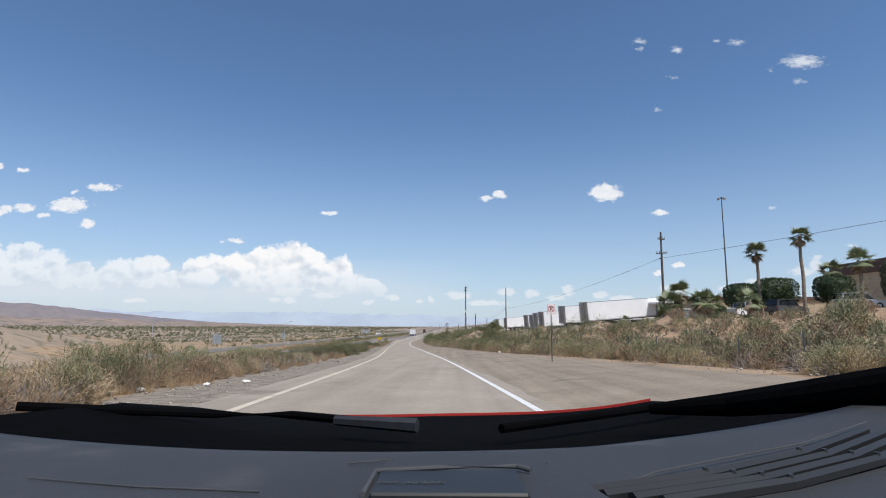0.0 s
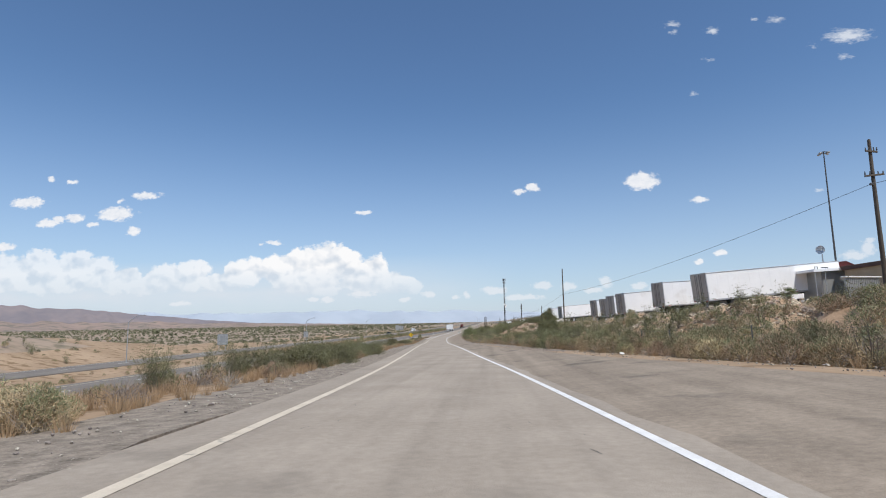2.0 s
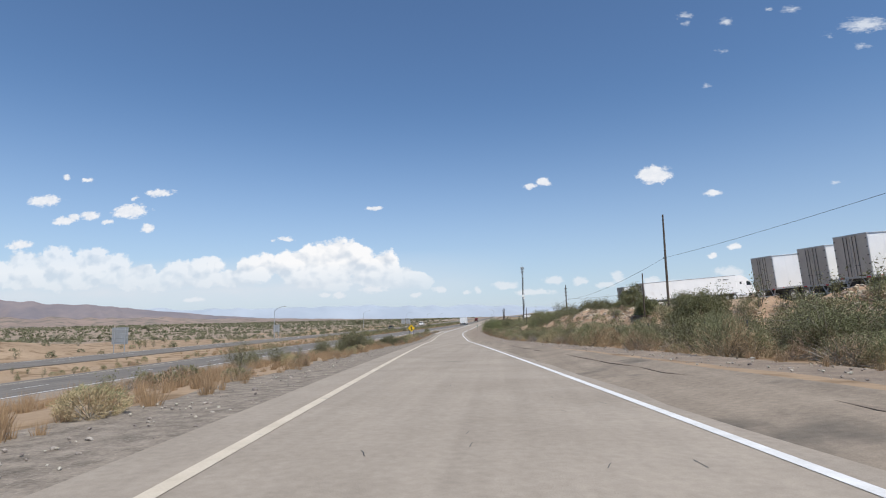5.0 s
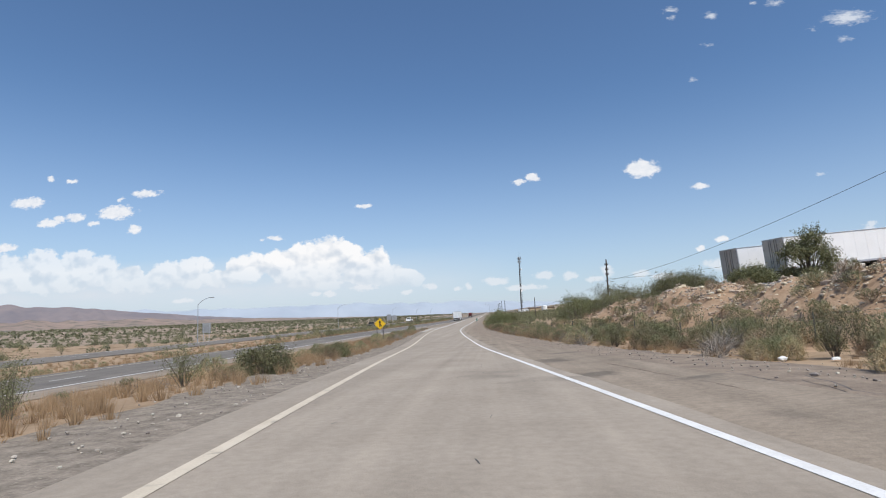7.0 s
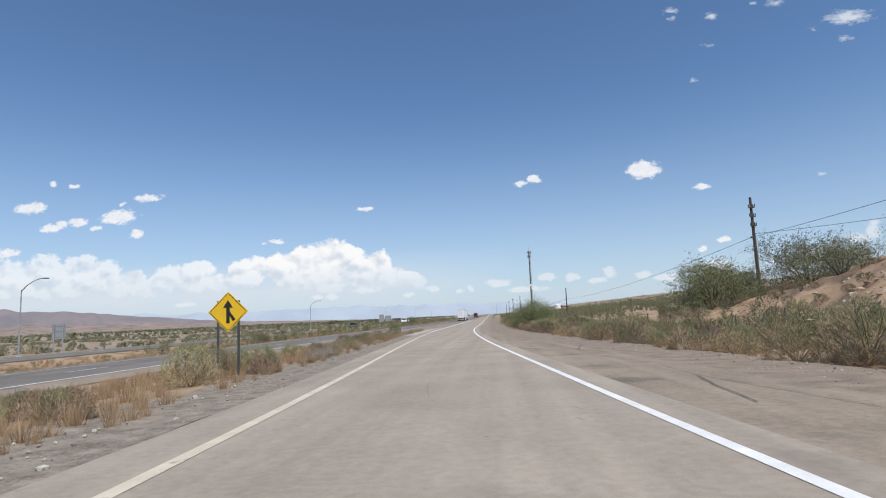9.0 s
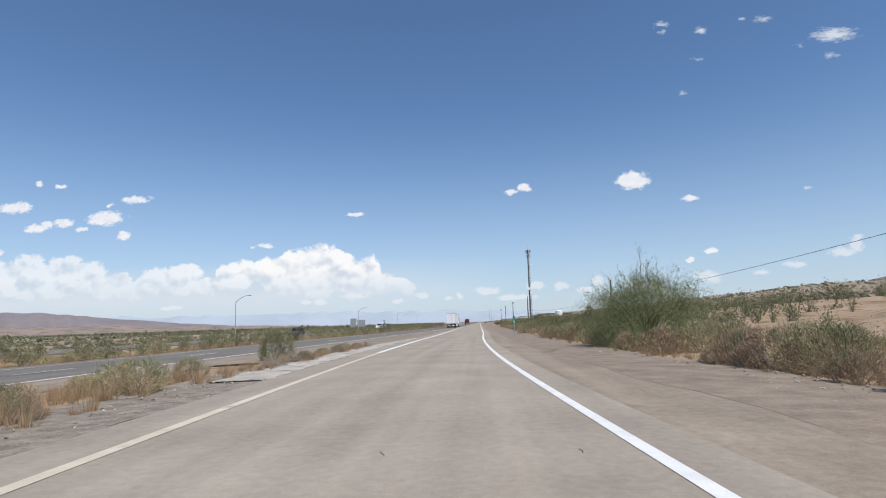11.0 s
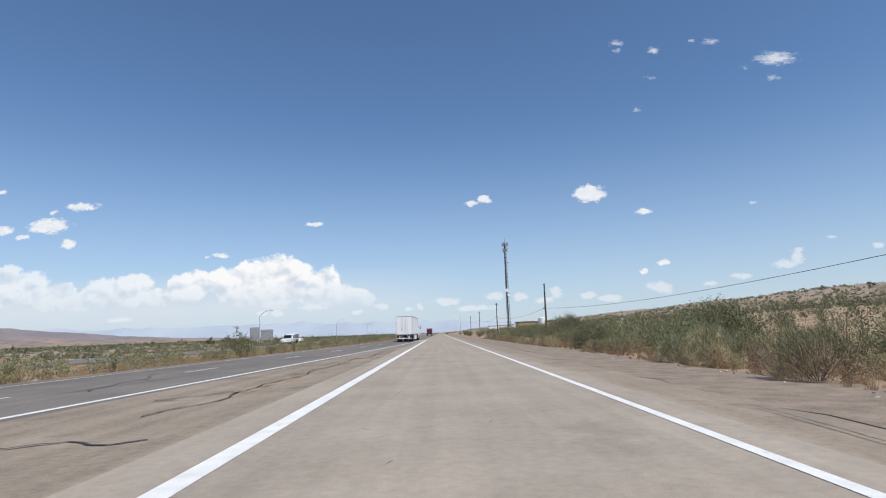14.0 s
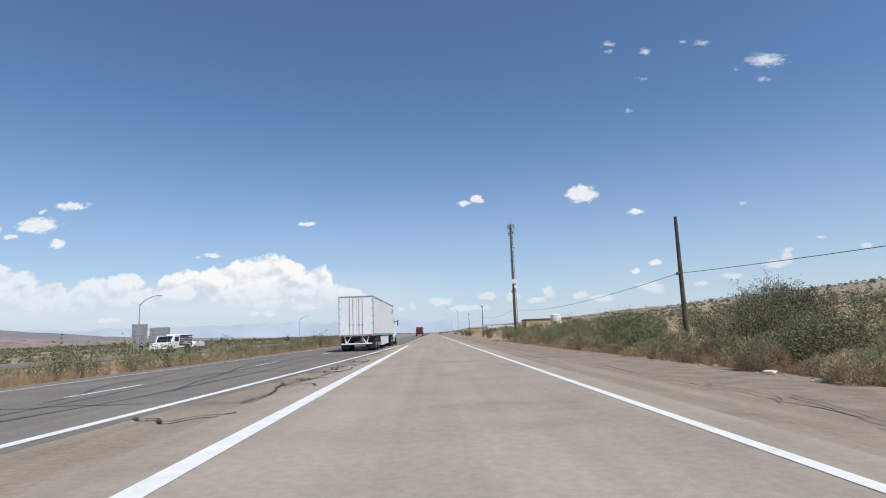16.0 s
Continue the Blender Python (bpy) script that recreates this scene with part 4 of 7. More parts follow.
sow("dry_bush", 40, 130, 212, -10, -5.4, 0.4, 0.8)
sow("tuft", 1500, 125, 216, -14, -5.0, 0.5, 1.0)
sow("broom_bush", 30, 125, 216, -10, -5.8, 0.5, 0.9)
sow("tuft", 1900, 0, 125, -14, -5.6, 0.5, 1.0)
sow("dead_bush", 5, 176, 184, -6.5, -5.2, 0.8, 1.0)
# median and far side of the interstate
med = lambda y: hwy_x(y)
sow("creosote_bush", 230, 205, 470, -20.3, -10.8, 0.5, 1.0, med)
sow("creosote_bush", 150, 212, 440, -13.6, -10.6, 0.6, 1.15, med)
sow("broom_bush", 80, 205, 440, -12.5, -10.2, 0.5, 0.9, med)
sow("creosote_bush", 30, 120, 230, -20, -10.8, 0.3, 0.6, med)
sow("broom_bush", 90, 60, 250, -20.5, -10.5, 0.3, 0.6, med)
sow("broom_bush", 150, 225, 460, -20.5, -10.3, 0.5, 0.95, med)
sow("dry_bush", 110, 60, 460, -20.5, -10.0, 0.3, 0.65, med)
sow("tuft", 1700, 150, 450, -20.5, -9.3, 0.6, 1.1, med)
sow("creosote_bush", 90, 40, 500, -52, -33, 0.5, 1.1, med)
sow("broom_bush", 60, 40, 500, -52, -33, 0.3, 0.8, med)
sow("dead_bush", 9, 216, 234, -6.2, -4.9, 0.45, 0.7)
sow("dry_bush", 8, 216, 234, -6.4, -4.9, 0.4, 0.6)
sow("tuft", 110, 216, 235, -6.8, -4.8, 0.4, 0.8)
# outer side: verge, bank and lot edge
sow_right("dry_bush", 160, 4, 215, 0.7, 6.5, 0.6, 1.4)
for spot in ((9.9, 221.3, 1.3), (10.7, 222.4, 1.4), (11.7, 221.6, 1.5), (9.4, 223.6, 1.1), (12.8, 221.0, 1.4)):
    PLANTS["dry_bush"].append((*spot, spot[0] * 7, 1.1))
sow_right("broom_bush", 160, 2, 215, 0.9, 7.5, 0.6, 1.3)
sow_right("broom_bush", 60, 50, 200, 4.0, 10.0, 0.5, 1.0)
sow_right("creosote_bush", 26, 90, 190, 5.5, 10.0, 0.4, 0.8)
sow_right("dead_bush", 80, 4, 215, 0.8, 6.0, 0.7, 1.3)
sow_right("creosote_bush", 50, 64, 120, 2.5, 11.0, 0.6, 1.1)
sow_right("creosote_bush", 16, 20, 64, 3.0, 11.0, 0.4, 0.7)
sow_right("creosote_bush", 40, 120, 215, 2.5, 9.0, 0.5, 0.95)
sow_right("broom_bush", 60, 100, 215, 3.0, 10.0, 0.5, 0.9)
sow_right("broom_bush", 46, 128, 192, 5.5, 11.5, 0.4, 0.8)
sow_right("dry_bush", 30, 128, 192, 5.5, 12.5, 0.4, 0.8)
sow_right("broom_bush", 18, 40, 190, 7.0, 15.0, 0.6, 1.1)
sow_right("dry_bush", 110, 0, 200, 6.0, 17.0, 0.45, 0.95)
sow_right("dead_bush", 40, 0, 200, 6.0, 16.0, 0.5, 1.0)
sow_right("creosote_bush", 16, 66, 130, 9.0, 15.0, 0.5, 0.9)
sow_right("dry_bush", 120, -2, 52, 0.8, 8.0, 0.7, 1.5)
sow_right("broom_bush", 20, -2, 44, 1.0, 8.0, 0.6, 1.0)
sow_right("dead_bush", 22, -2, 48, 1.0, 9.0, 0.8, 1.3)
sow_right("creosote_bush", 6, 10, 48, 5.0, 11.0, 0.5, 0.8)
sow_right("broom_bush", 40, 40, 135, 6.0, 15.0, 0.4, 0.8)
sow_right("creosote_bush", 30, 48, 135, 6.5, 15.5, 0.4, 0.75)
sow_right("dry_bush", 60, 40, 200, 6.0, 16.0, 0.4, 0.8)
sow_right("creosote_bush", 36, 40, 104, 7.5, 15.5, 0.35, 0.6)
sow_right("broom_bush", 36, 36, 104, 7.0, 15.0, 0.4, 0.75)
sow_right("creosote_bush", 60, 56, 130, 5.0, 15.0, 0.7, 1.2)
sow_right("broom_bush", 50, 56, 150, 5.0, 14.0, 0.6, 1.1)
sow_right("dry_bush", 60, 12, 66, 4.0, 13.0, 0.6, 1.2)
sow_right("broom_bush", 30, 12, 66, 4.0, 13.0, 0.6, 1.1)
sow_right("creosote_bush", 22, 20, 66, 5.0, 13.0, 0.6, 1.0)
sow_right("creosote_bush", 30, 165, 215, 8.0, 17.0, 0.6, 1.0)
sow_right("dry_bush", 50, 155, 212, 8.0, 18.0, 0.4, 0.8)
sow_right("tuft", 600, 0, 218, 0.4, 5.0, 0.4, 0.8)
# outer side past the bank
sow_right("broom_bush", 22, 268, 380, 0.9, 4.5, 0.7, 1.2)
sow_right("dry_bush", 40, 268, 380, 0.8, 4.0, 0.6, 1.1)
sow_right("creosote_bush", 150, 234, 345, 4.6, 26, 0.8, 1.4)
sow_right("creosote_bush", 150, 325, 420, 3.6, 24, 0.9, 1.5)
sow_right("creosote_bush", 330, 225, 420, 20, 75, 0.8, 1.5)
sow_right("creosote_bush", 120, 420, 620, 2.5, 45, 0.8, 1.5)
sow_right("dead_bush", 26, 230, 380, 1.2, 8, 0.6, 1.2)
sow_right("tuft", 800, 218, 400, 0.2, 6.0, 0.4, 0.8)
sow_right("tuft", 1300, 312, 362, 0.5, 5.5, 0.45, 0.8)
sow_right("dry_bush", 44, 310, 352, 0.6, 5.5, 0.6, 1.1)
sow_right("broom_bush", 14, 310, 352, 0.8, 4.0, 0.6, 1.0)
sow_right("broom_bush", 10, 228, 254, 1.0, 2.6, 0.8, 1.2)
for spot in ((7.9, 265.0, 1.15), (8.8, 281.0, 1.2), (9.7, 258.5, 1.25), (9.3, 283.5, 0.9)):
    PLANTS["broom_bush"].append((*spot, spot[1], 1.0))
sow_right("dry_bush", 10, 228, 254, 1.0, 2.8, 0.9, 1.4)
sow_right("broom_bush", 26, 240, 300, 4.0, 9.0, 0.6, 1.1)
sow_right("broom_bush", 26, 290, 372, 0.8, 4.0, 0.5, 1.0)
sow_right("creosote_bush", 34, 232, 262, 6.0, 18.0, 0.6, 1.0)
# scrub out to the distance
sow("mid", 3900, 30, 700, -170, -33, 0.5, 1.4, med)
sow("far", 5500, 60, 1500, -700, -110, 0.8, 2.0, med)
sow("far", 3200, 500, 2600, -1500, -60, 1.6, 3.6, med)
sow("far", 2000, 300, 900, 90, 420, 0.6, 1.6, lane_x)
sow("mid", 1300, 215, 620, 32, 190, 0.6, 1.5, lane_x)
sow("far", 500, 500, 1700, 12, 200, 1.0, 2.4, lane_x)
sow("far", 260, -5, 210, 60, 200, 0.5, 1.2, lane_x)
MID[:] = [p for p in MID if p[1] > 190 or p[0] > -50 or p[0] < -110 or rng.uniform() < 0.45]


def plant_all():
    for kind, (fine, coarse, mats, label) in KINDS.items():
        spots = sorted(PLANTS[kind], key=lambda p: min(abs(p[0] - float(lane_x(p[1])) - 2.5), 60))
        meshes = [mesh_from(kind, *a, mats) for a in fine]
        for i, (x, y, s, a, zs) in enumerate(spots[:290]):
            ob = tagged(new(kind, meshes[i % len(meshes)]), label, "shrub", kind.replace("_", " ") + "es by the road")
            ob.matrix_basis = Matrix.LocRotScale((x, y, float(ground_z(x, y))), Euler((0, 0, a)), (s, s, s * zs))
        joined(kind + "_scrub", "scattered " + label, "scrub", spots[290:], coarse, mats)
    joined("dry_grass", "tufts of dry golden roadside grass", "grass", TUFTS, [tuft(s) for s in (41, 42, 43, 44)], [M_DRY])
    joined("plain_scrub", "grey-green creosote scrub across the median", "scrub", MID, [clump(s, 84, 0.125) for s in range(57, 62)], [M_FARBUSH])
    joined("far_scrub", "grey-green desert scrub spread over the plain", "scrub", FAR, [clump(s) for s in range(51, 57)], [M_FARBUSH])


plant_all()


def at_ground(x, y, dz=0.0):
    return (x, y, float(ground_z(x, y)) + dz)


tree("palo_verde", "wide green palo verde tree with thin upright branches", at_ground(10.9, 226.6), 4.7, 3.2, 61, M_LEAF_PALO, 140000, M_LEAF_PALO, 0.037, 14, 70, 60, 0.15)
MESQUITE = [
    ("dense green mesquite tree on the rubble bank", 30.8, 150.5, 4.3, 2.0, 1), ("low spreading mesquite on the bank's crest", 30.0, 172.0, 3.0, 3.6, 0),
    ("low spreading mesquite on the bank's crest", 31.5, 179.0, 3.2, 3.8, 0), ("green mesquite tree below the utility pole", 22.4, 197.0, 4.9, 3.8, 1),
    ("tall green mesquite tree below the utility pole", 27.6, 193.5, 5.5, 4.0, 0), ("dark green mesquite shrub on the bank", 28.5, 134.0, 2.2, 1.5, 0),
    ("dark green mesquite shrub on the bank", 27.5, 116.0, 3.0, 2.4, 0), ("bushy green mesquite beside the verge", 14.6, 357.0, 3.4, 2.6, 1),
    ("bushy green mesquite beside the verge", 18.0, 344.0, 3.2, 2.6, 0), ("tall thin creosote tree beside the verge", 15.5, 263.0, 3.2, 1.5, 1),
    ("dark bushy creosote tree beside the verge", 15.0, 298.0, 3.2, 2.6, 0), ("low dark mesquite on the bank's crest", 33.0, 163.5, 2.2, 2.5, 0), ("green mesquite on the bank's slope", 25.0, 201.0, 4.2, 3.4, 1)]
for k, (lb, x, y, h, w, pale) in enumerate(MESQUITE):
    tree("desert_tree", lb, at_ground(x, y), h, w, 262 + k, M_LEAF_TREE if pale else M_LEAF_CREO, 27000, M_STEM, 0.045 if y > 230 else 0.054, 0, 34, 36, 0.42)
tree("desert_tree", "sparse creosote tree in the median", at_ground(float(hwy_x(318)) - 12.5, 318), 2.8, 1.5, 73, M_LEAF_CREO, 6000, M_STEM, 0.045, 6)
SHRUBS = [(27.0, 180.5, 2.6, 3.2), (25.2, 186.0, 2.4, 2.6), (25.0, 96.0, 2.4, 2.2), (27.5, 90.0, 2.3, 2.0), (12.9, 338.0, 3.0, 2.4), (20.0, 336.0, 3.2, 2.8), (24.0, 350.0, 3.4, 3.0), (14.5, 372.0, 3.2, 2.8),
          (21.0, 318.0, 3.0, 2.6), (16.5, 231.5, 2.4, 2.2), (16.0, 280.0, 2.8, 2.4), (19.5, 270.0, 2.8, 2.4), (22.4, 71.5, 1.7, 1.6), (23.2, 76.5, 2.0, 1.8), (22.2, 81.5, 1.7, 1.6), (24.6, 86.0, 1.9, 1.8),
          (23.4, 91.0, 2.2, 2.0), (21.8, 100.0, 2.3, 2.2), (24.4, 103.5, 2.6, 2.2), (18.6, 143.0, 1.5, 1.4), (19.5, 136.0, 1.5, 1.4), (17.4, 152.5, 1.4, 1.4)]
for k in range(26):
    y_ = 262 + k * 4.9 + 1.5 * math.sin(k * 2.3)
    SHRUBS.append((float(lane_x(y_)) + 13.2 + 2.4 * math.sin(k * 1.7), y_, 2.1 + 0.5 * math.sin(k * 3.1), 2.0 + 0.4 * math.cos(k * 2.1)))
for k, (x, y, h, w) in enumerate(SHRUBS):
    tree("desert_shrub", "wide bushy desert shrub with grey-green leaves", at_ground(x, y), h, w, 174 + k, M_LEAF_TREE if k % 2 else M_LEAF_CREO, 10000, M_STEM, 0.044, 0, 30, 30, 0.32)
LEFT_CREOSOTE = [(6.6, 67.2, 1.5, 1.6), (5.4, 69.5, 1.6, 1.7), (6.9, 71.2, 1.35, 1.5), (5.0, 73.2, 1.5, 1.6), (6.2, 75.4, 1.1, 1.3), (3.6, 70.8, 1.4, 1.5), (4.0, 66.0, 1.3, 1.4), (1.9, 113.3, 1.7, 1.0), (1.0, 130.2, 1.4, 1.1), (0.2, 142.0, 1.0, 0.9)]
LEFT_CREOSOTE += [(8.0, 52.5, 1.6, 1.4), (7.0, 54.5, 1.7, 1.5), (8.3, 56.5, 1.6, 1.4), (7.2, 58.0, 1.5, 1.4), (6.2, 50.6, 1.5, 1.4), (7.6, 60.5, 1.1, 1.2)]
for k, (x, y, h, w) in enumerate(LEFT_CREOSOTE):
    tree("creosote_shrub", "dark green creosote shrub on the ramp's inner slope", at_ground(x, y), h, w, 230 + k, M_LEAF_CREO, 8500, M_STEM, 0.036, 0, 24)
for x, y, h, w, lb in ((-7.0, 223.8, 1.5, 0.82, "round feathery green bush on the gore"),):
    round_bush = new("round_bush", mesh_from("round_bush", *broom(81, 2.4, h, w, 0.06, 0.35), [M_STEM, M_LEAF_BROOM, M_DRY]))
    round_bush.location = at_ground(x, y)
    tagged(round_bush, lb, "shrub")

# ---- distance ----
def ridge(name, material, label, x0, x1, y0, y1, heights, seed, rough=0.12, depth=160.0):
    """A range of hills along a line, its crest through heights, with spurs."""
    n, m = 420, 14
    r = np.random.RandomState(seed)
    ph = r.uniform(0, 6.28, 24)
    hs = np.interp(np.linspace(0, 1, n), np.linspace(0, 1, len(heights)), heights)
    u = np.linspace(0, 1, n)
    for k in range(2, 24):
        hs = hs * (1 + rough * np.sin(u * 6.28 * k * 2.1 + ph[k]) / k ** 0.6 * 1.3)
    way = np.array([x1 - x0, y1 - y0]) / math.hypot(x1 - x0, y1 - y0)
    nor = np.array([-way[1], way[0]])
    if nor[1] > 0:
        nor = -nor
    sh = Shape()
    for i in range(n):
        for j in range(m):
            q = j / (m - 1)
            spur = 1 + 0.10 * math.sin(u[i] * 140 + 3 * math.sin(u[i] * 37 + ph[3]) + q * 2) * math.sin(math.pi * q)
            d = (1 - q) * depth * (0.8 + 0.3 * math.sin(u[i] * 60 + ph[5]))
            p = np.array([x0 + (x1 - x0) * u[i], y0 + (y1 - y0) * u[i]]) + nor * d
            sh.v.append((p[0], p[1], -3 + hs[i] * q ** 1.25 * spur if j < m - 1 else -3 + hs[i]))
    for i in range(n - 1):
        for j in range(m - 1):
            k = i * m + j
            sh.f.append((k, k + m, k + m + 1, k + 1))
    sh.m = [0] * len(sh.f)
    return setting(name, sh, material, label, "mountains", smooth=True)


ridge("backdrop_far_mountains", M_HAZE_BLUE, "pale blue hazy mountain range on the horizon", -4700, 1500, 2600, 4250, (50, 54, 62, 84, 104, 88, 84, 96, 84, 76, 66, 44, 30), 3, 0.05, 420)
ridge("backdrop_mesa", M_MESA, "purple-brown flat-topped mesa in the distance", -3100, -1150, 1250, 2900, (246, 242, 214, 170, 138, 116, 94, 66, 38, 16), 5, 0.02, 380)
ridge("backdrop_foothills", M_FOOTHILL, "tan foothills with sparse scrub", -2300, -500, 1000, 2700, (52, 46, 48, 40, 34, 28, 22, 16, 10, 4), 8, 0.06, 420)
ridge("backdrop_right_mountains", M_MESA, "hazy brown hills behind the ridge", 900, 2600, 2400, 1100, (60, 90, 110, 130, 160, 190), 11, 0.08, 300)

# ---- poles, wires, tower, lamps ----
def text_mesh(name, body, size, material, parent, place, turn=(90, 0, 0), deep=0.003, label=""):
    cu = bpy.data.curves.new(name, "FONT")
    cu.body, cu.size, cu.extrude, cu.align_x, cu.align_y = body, size, deep, "CENTER", "CENTER"
    tmp = bpy.data.objects.new(name, cu)
    scene.collection.objects.link(tmp)
    me = bpy.data.meshes.new_from_object(tmp.evaluated_get(bpy.context.evaluated_depsgraph_get()))
    bpy.data.objects.remove(tmp)
    me.materials.clear()
    me.materials.append(material)
    ob = new(name, me)
    ob.parent = parent
    ob.matrix_basis = pose(*place, *turn)
    return tagged(ob, label)


def utility_pole(x, y, top, arms, cable_z, label):
    root = thing("utility_pole", label, "pole", "utility poles along the ramp")
    gz = float(ground_z(x, y))
    root.location = (x, y, gz)
    h = top - gz
    sh = Shape().tube([(0, 0, -0.4), (0, 0, h * 0.5), (0.03, 0, h)], [0.155, 0.135, 0.10], 12)
    part("pole", sh, M_POLE, root)
    for k, (dz, wide, lean) in enumerate(arms):
        part("crossarm", Shape().box((0, -0.16, h - dz), (wide, 0.10, 0.12), 0.015, Euler((0, radians(lean), 0)).to_matrix()), M_POLE, root)
        for sx in (-1, -0.45, 0.45, 1):
            part("insulator", Shape().rod((sx * wide * 0.46, -0.16, h - dz + 0.05), (sx * wide * 0.46, -0.16, h - dz + 0.28), 0.05, 0.03, 8), M_STEEL_DARK, root)
    part("cable_clamp", Shape().box((-0.18, -0.05, cable_z - gz), (0.22, 0.16, 0.18), 0.03), M_STEEL_DARK, root)
    return root


POLES = [(44.1, 64.0, 18.0, 14.8), (33.6, 143.5, 16.7, 11.2), (28.4, 202.4, 11.2, 7.7), (23.5, 286.2, 7.4, 4.8), (16.0, 350.3, 8.0, 4.3), (16.5, 425.0, 9.0, 5.0), (17.0, 500.0, 9.4, 5.6), (17.5, 575.0, 9.4, 5.6)]
for k, (px_, py_, pt_, pc_) in enumerate(POLES):
    arms = [(0.9, 0.8, 8), (2.6, 1.3, -4)] if k == 0 else [(0.9, 0.55, -5), (1.7, 0.5, 4), (2.5, 0.5, 0)] if k == 2 else [] if k in (1, 3, 4) else [(0.5, 0.8, 0)]
    utility_pole(px_, py_, pt_, arms, pc_, "weathered brown wooden utility pole with crossarms" if k < 5 else "distant wooden utility pole beside the road")

thin = thing("steel_post", "thin dark steel post on the bank", "pole")
thin.location = at_ground(27.8, 132.6)
part("post", Shape().rod((0, 0, -0.3), (0.04, 0, 8.6 - float(ground_z(27.8, 132.6))), 0.085, 0.06, 10), M_POLE, thin)


def cable(a, b, sag, radius, name, label):
    pts = []
    for i in range(25):
        t = i / 24
        p = Vector(a).lerp(Vector(b), t)
        p.z -= sag * 4 * t * (1 - t)
        pts.append(p)
    return tagged(new(name, Shape().tube(pts, [radius] * 25, 5).mesh(name, M_WIRE)), label, "cable", "overhead lines")


line = [(66.0, -30.0, 20.0, 15.7)] + POLES
for (x0, y0, t0, c0), (x1, y1, t1, c1) in zip(line, line[1:]):
    cable((x0 - 0.2, y0, c0), (x1 - 0.2, y1, c1), 0.9, 0.017, "overhead_cable", "thick black overhead cable slung between wooden poles")
cable((28.4, 202.4, 8.0), (48.0, 192.0, 9.2), 0.3, 0.018, "service_cable", "service cable leading from a pole to the lot")


def steel_tower(x, y, top):
    root = thing("cell_tower", "slender steel lattice cell tower with antenna panels", "tower")
    gz = float(ground_z(x, y))
    root.location = (x, y, gz)
    h = top - gz - 3.0
    legs = [(0.95 * math.cos(a), 0.95 * math.sin(a)) for a in (0.5, 2.594, 4.689)]
    for lx, ly in legs:
        part("leg", Shape().rod((lx, ly, -0.3), (lx * 0.55, ly * 0.55, h), 0.11, 0.08, 6), M_STEEL_DARK, root)
    n = 22
    sh = Shape()
    for k in range(n):
        q0, q1 = k / n, (k + 1) / n
        f0, f1 = 1 - 0.45 * q0, 1 - 0.45 * q1
        for i in range(3):
            (ax, ay), (bx, by) = legs[i], legs[(i + 1) % 3]
            sh.rod((ax * f0, ay * f0, h * q0), (bx * f1, by * f1, h * q1), 0.05, n=4, caps=False)
            sh.rod((ax * f1, ay * f1, h * q1), (bx * f1, by * f1, h * q1), 0.045, n=4, caps=False)
    part("bracing", sh, M_STEEL_DARK, root)
    part("feeder_cable", Shape().box((-0.35, -0.65, h * 0.5), (0.55, 0.18, h), 0.03), M_STEEL_DARK, root)
    part("lightning_rod", Shape().rod((0, 0, h), (0, 0, h + 3.6), 0.06, 0.02, 6), M_STEEL_DARK, root)
    for z, r, nn in ((h - 0.8, 1.5, 9), (h - 3.6, 1.3, 6)):
        for k in range(nn):
            a = 2 * math.pi * k / nn
            part("antenna_panel", Shape().box((r * math.cos(a), r * math.sin(a), z), (0.30, 0.16, 2.2), 0.04, Euler((0, 0, a + math.pi / 2)).to_matrix()), M_SIGN_BACK, root, "pale grey antenna panel")
        part("antenna_frame", Shape().ring((0, 0, z), (0, 0, 1), r - 0.25, r - 0.13, 0.12, 18), M_STEEL_DARK, root)
    for z, a, rr in ((h * 0.45, -1.7, 0.95), (h * 0.42, -0.4, 0.8), (h * 0.40, -1.2, 0.7), (h * 0.78, 0.2, 0.55)):
        c = Vector((1.1 * math.cos(a), 1.1 * math.sin(a), z))
        w = Vector((math.cos(a), math.sin(a), 0))
        part("dish", Shape().rod(c - w * 0.15, c + w * 0.35, rr * 0.85, rr, 16), M_SIGN_WHITE, root, "white microwave dish")
    return root


steel_tower(34.8, 543.2, 48.0)


def street_lamp(x, y, h, side, reach=2.4):
    root = thing("street_lamp", "grey steel street lamp with a curved arm", "street lamp", "street lamps along the interstate")
    root.location = at_ground(x, y)
    part("pole", Shape().tube([(0, 0, -0.2), (0, 0, h * 0.5), (0, 0, h)], [0.085, 0.07, 0.055], 10), M_STEEL, root)
    arm = [(0, 0, h - 0.2)] + [(side * reach * q, 0, h + 1.1 * math.sin(q * 1.5)) for q in (0.25, 0.5, 0.75, 1.0)]
    part("arm", Shape().tube(arm, [0.06, 0.055, 0.05, 0.045, 0.04], 8), M_STEEL, root)
    part("lamp_head", Shape().box((side * (reach + 0.28), 0, h + 1.06), (0.7, 0.26, 0.14), 0.05), M_STEEL, root)
    part("base", Shape().rod((0, 0, -0.2), (0, 0, 0.12), 0.3, 0.28, 12), M_CONCRETE, root)
    return root


for y in (114, 207, 300, 393, 486, 579):
    street_lamp(-43.5 + (3 if y > 380 else 0), y, 7.0, 1)
for x, y in ((9.5, 516), (10.0, 600)):
    street_lamp(x, y, 9.5, -1, 3.4)


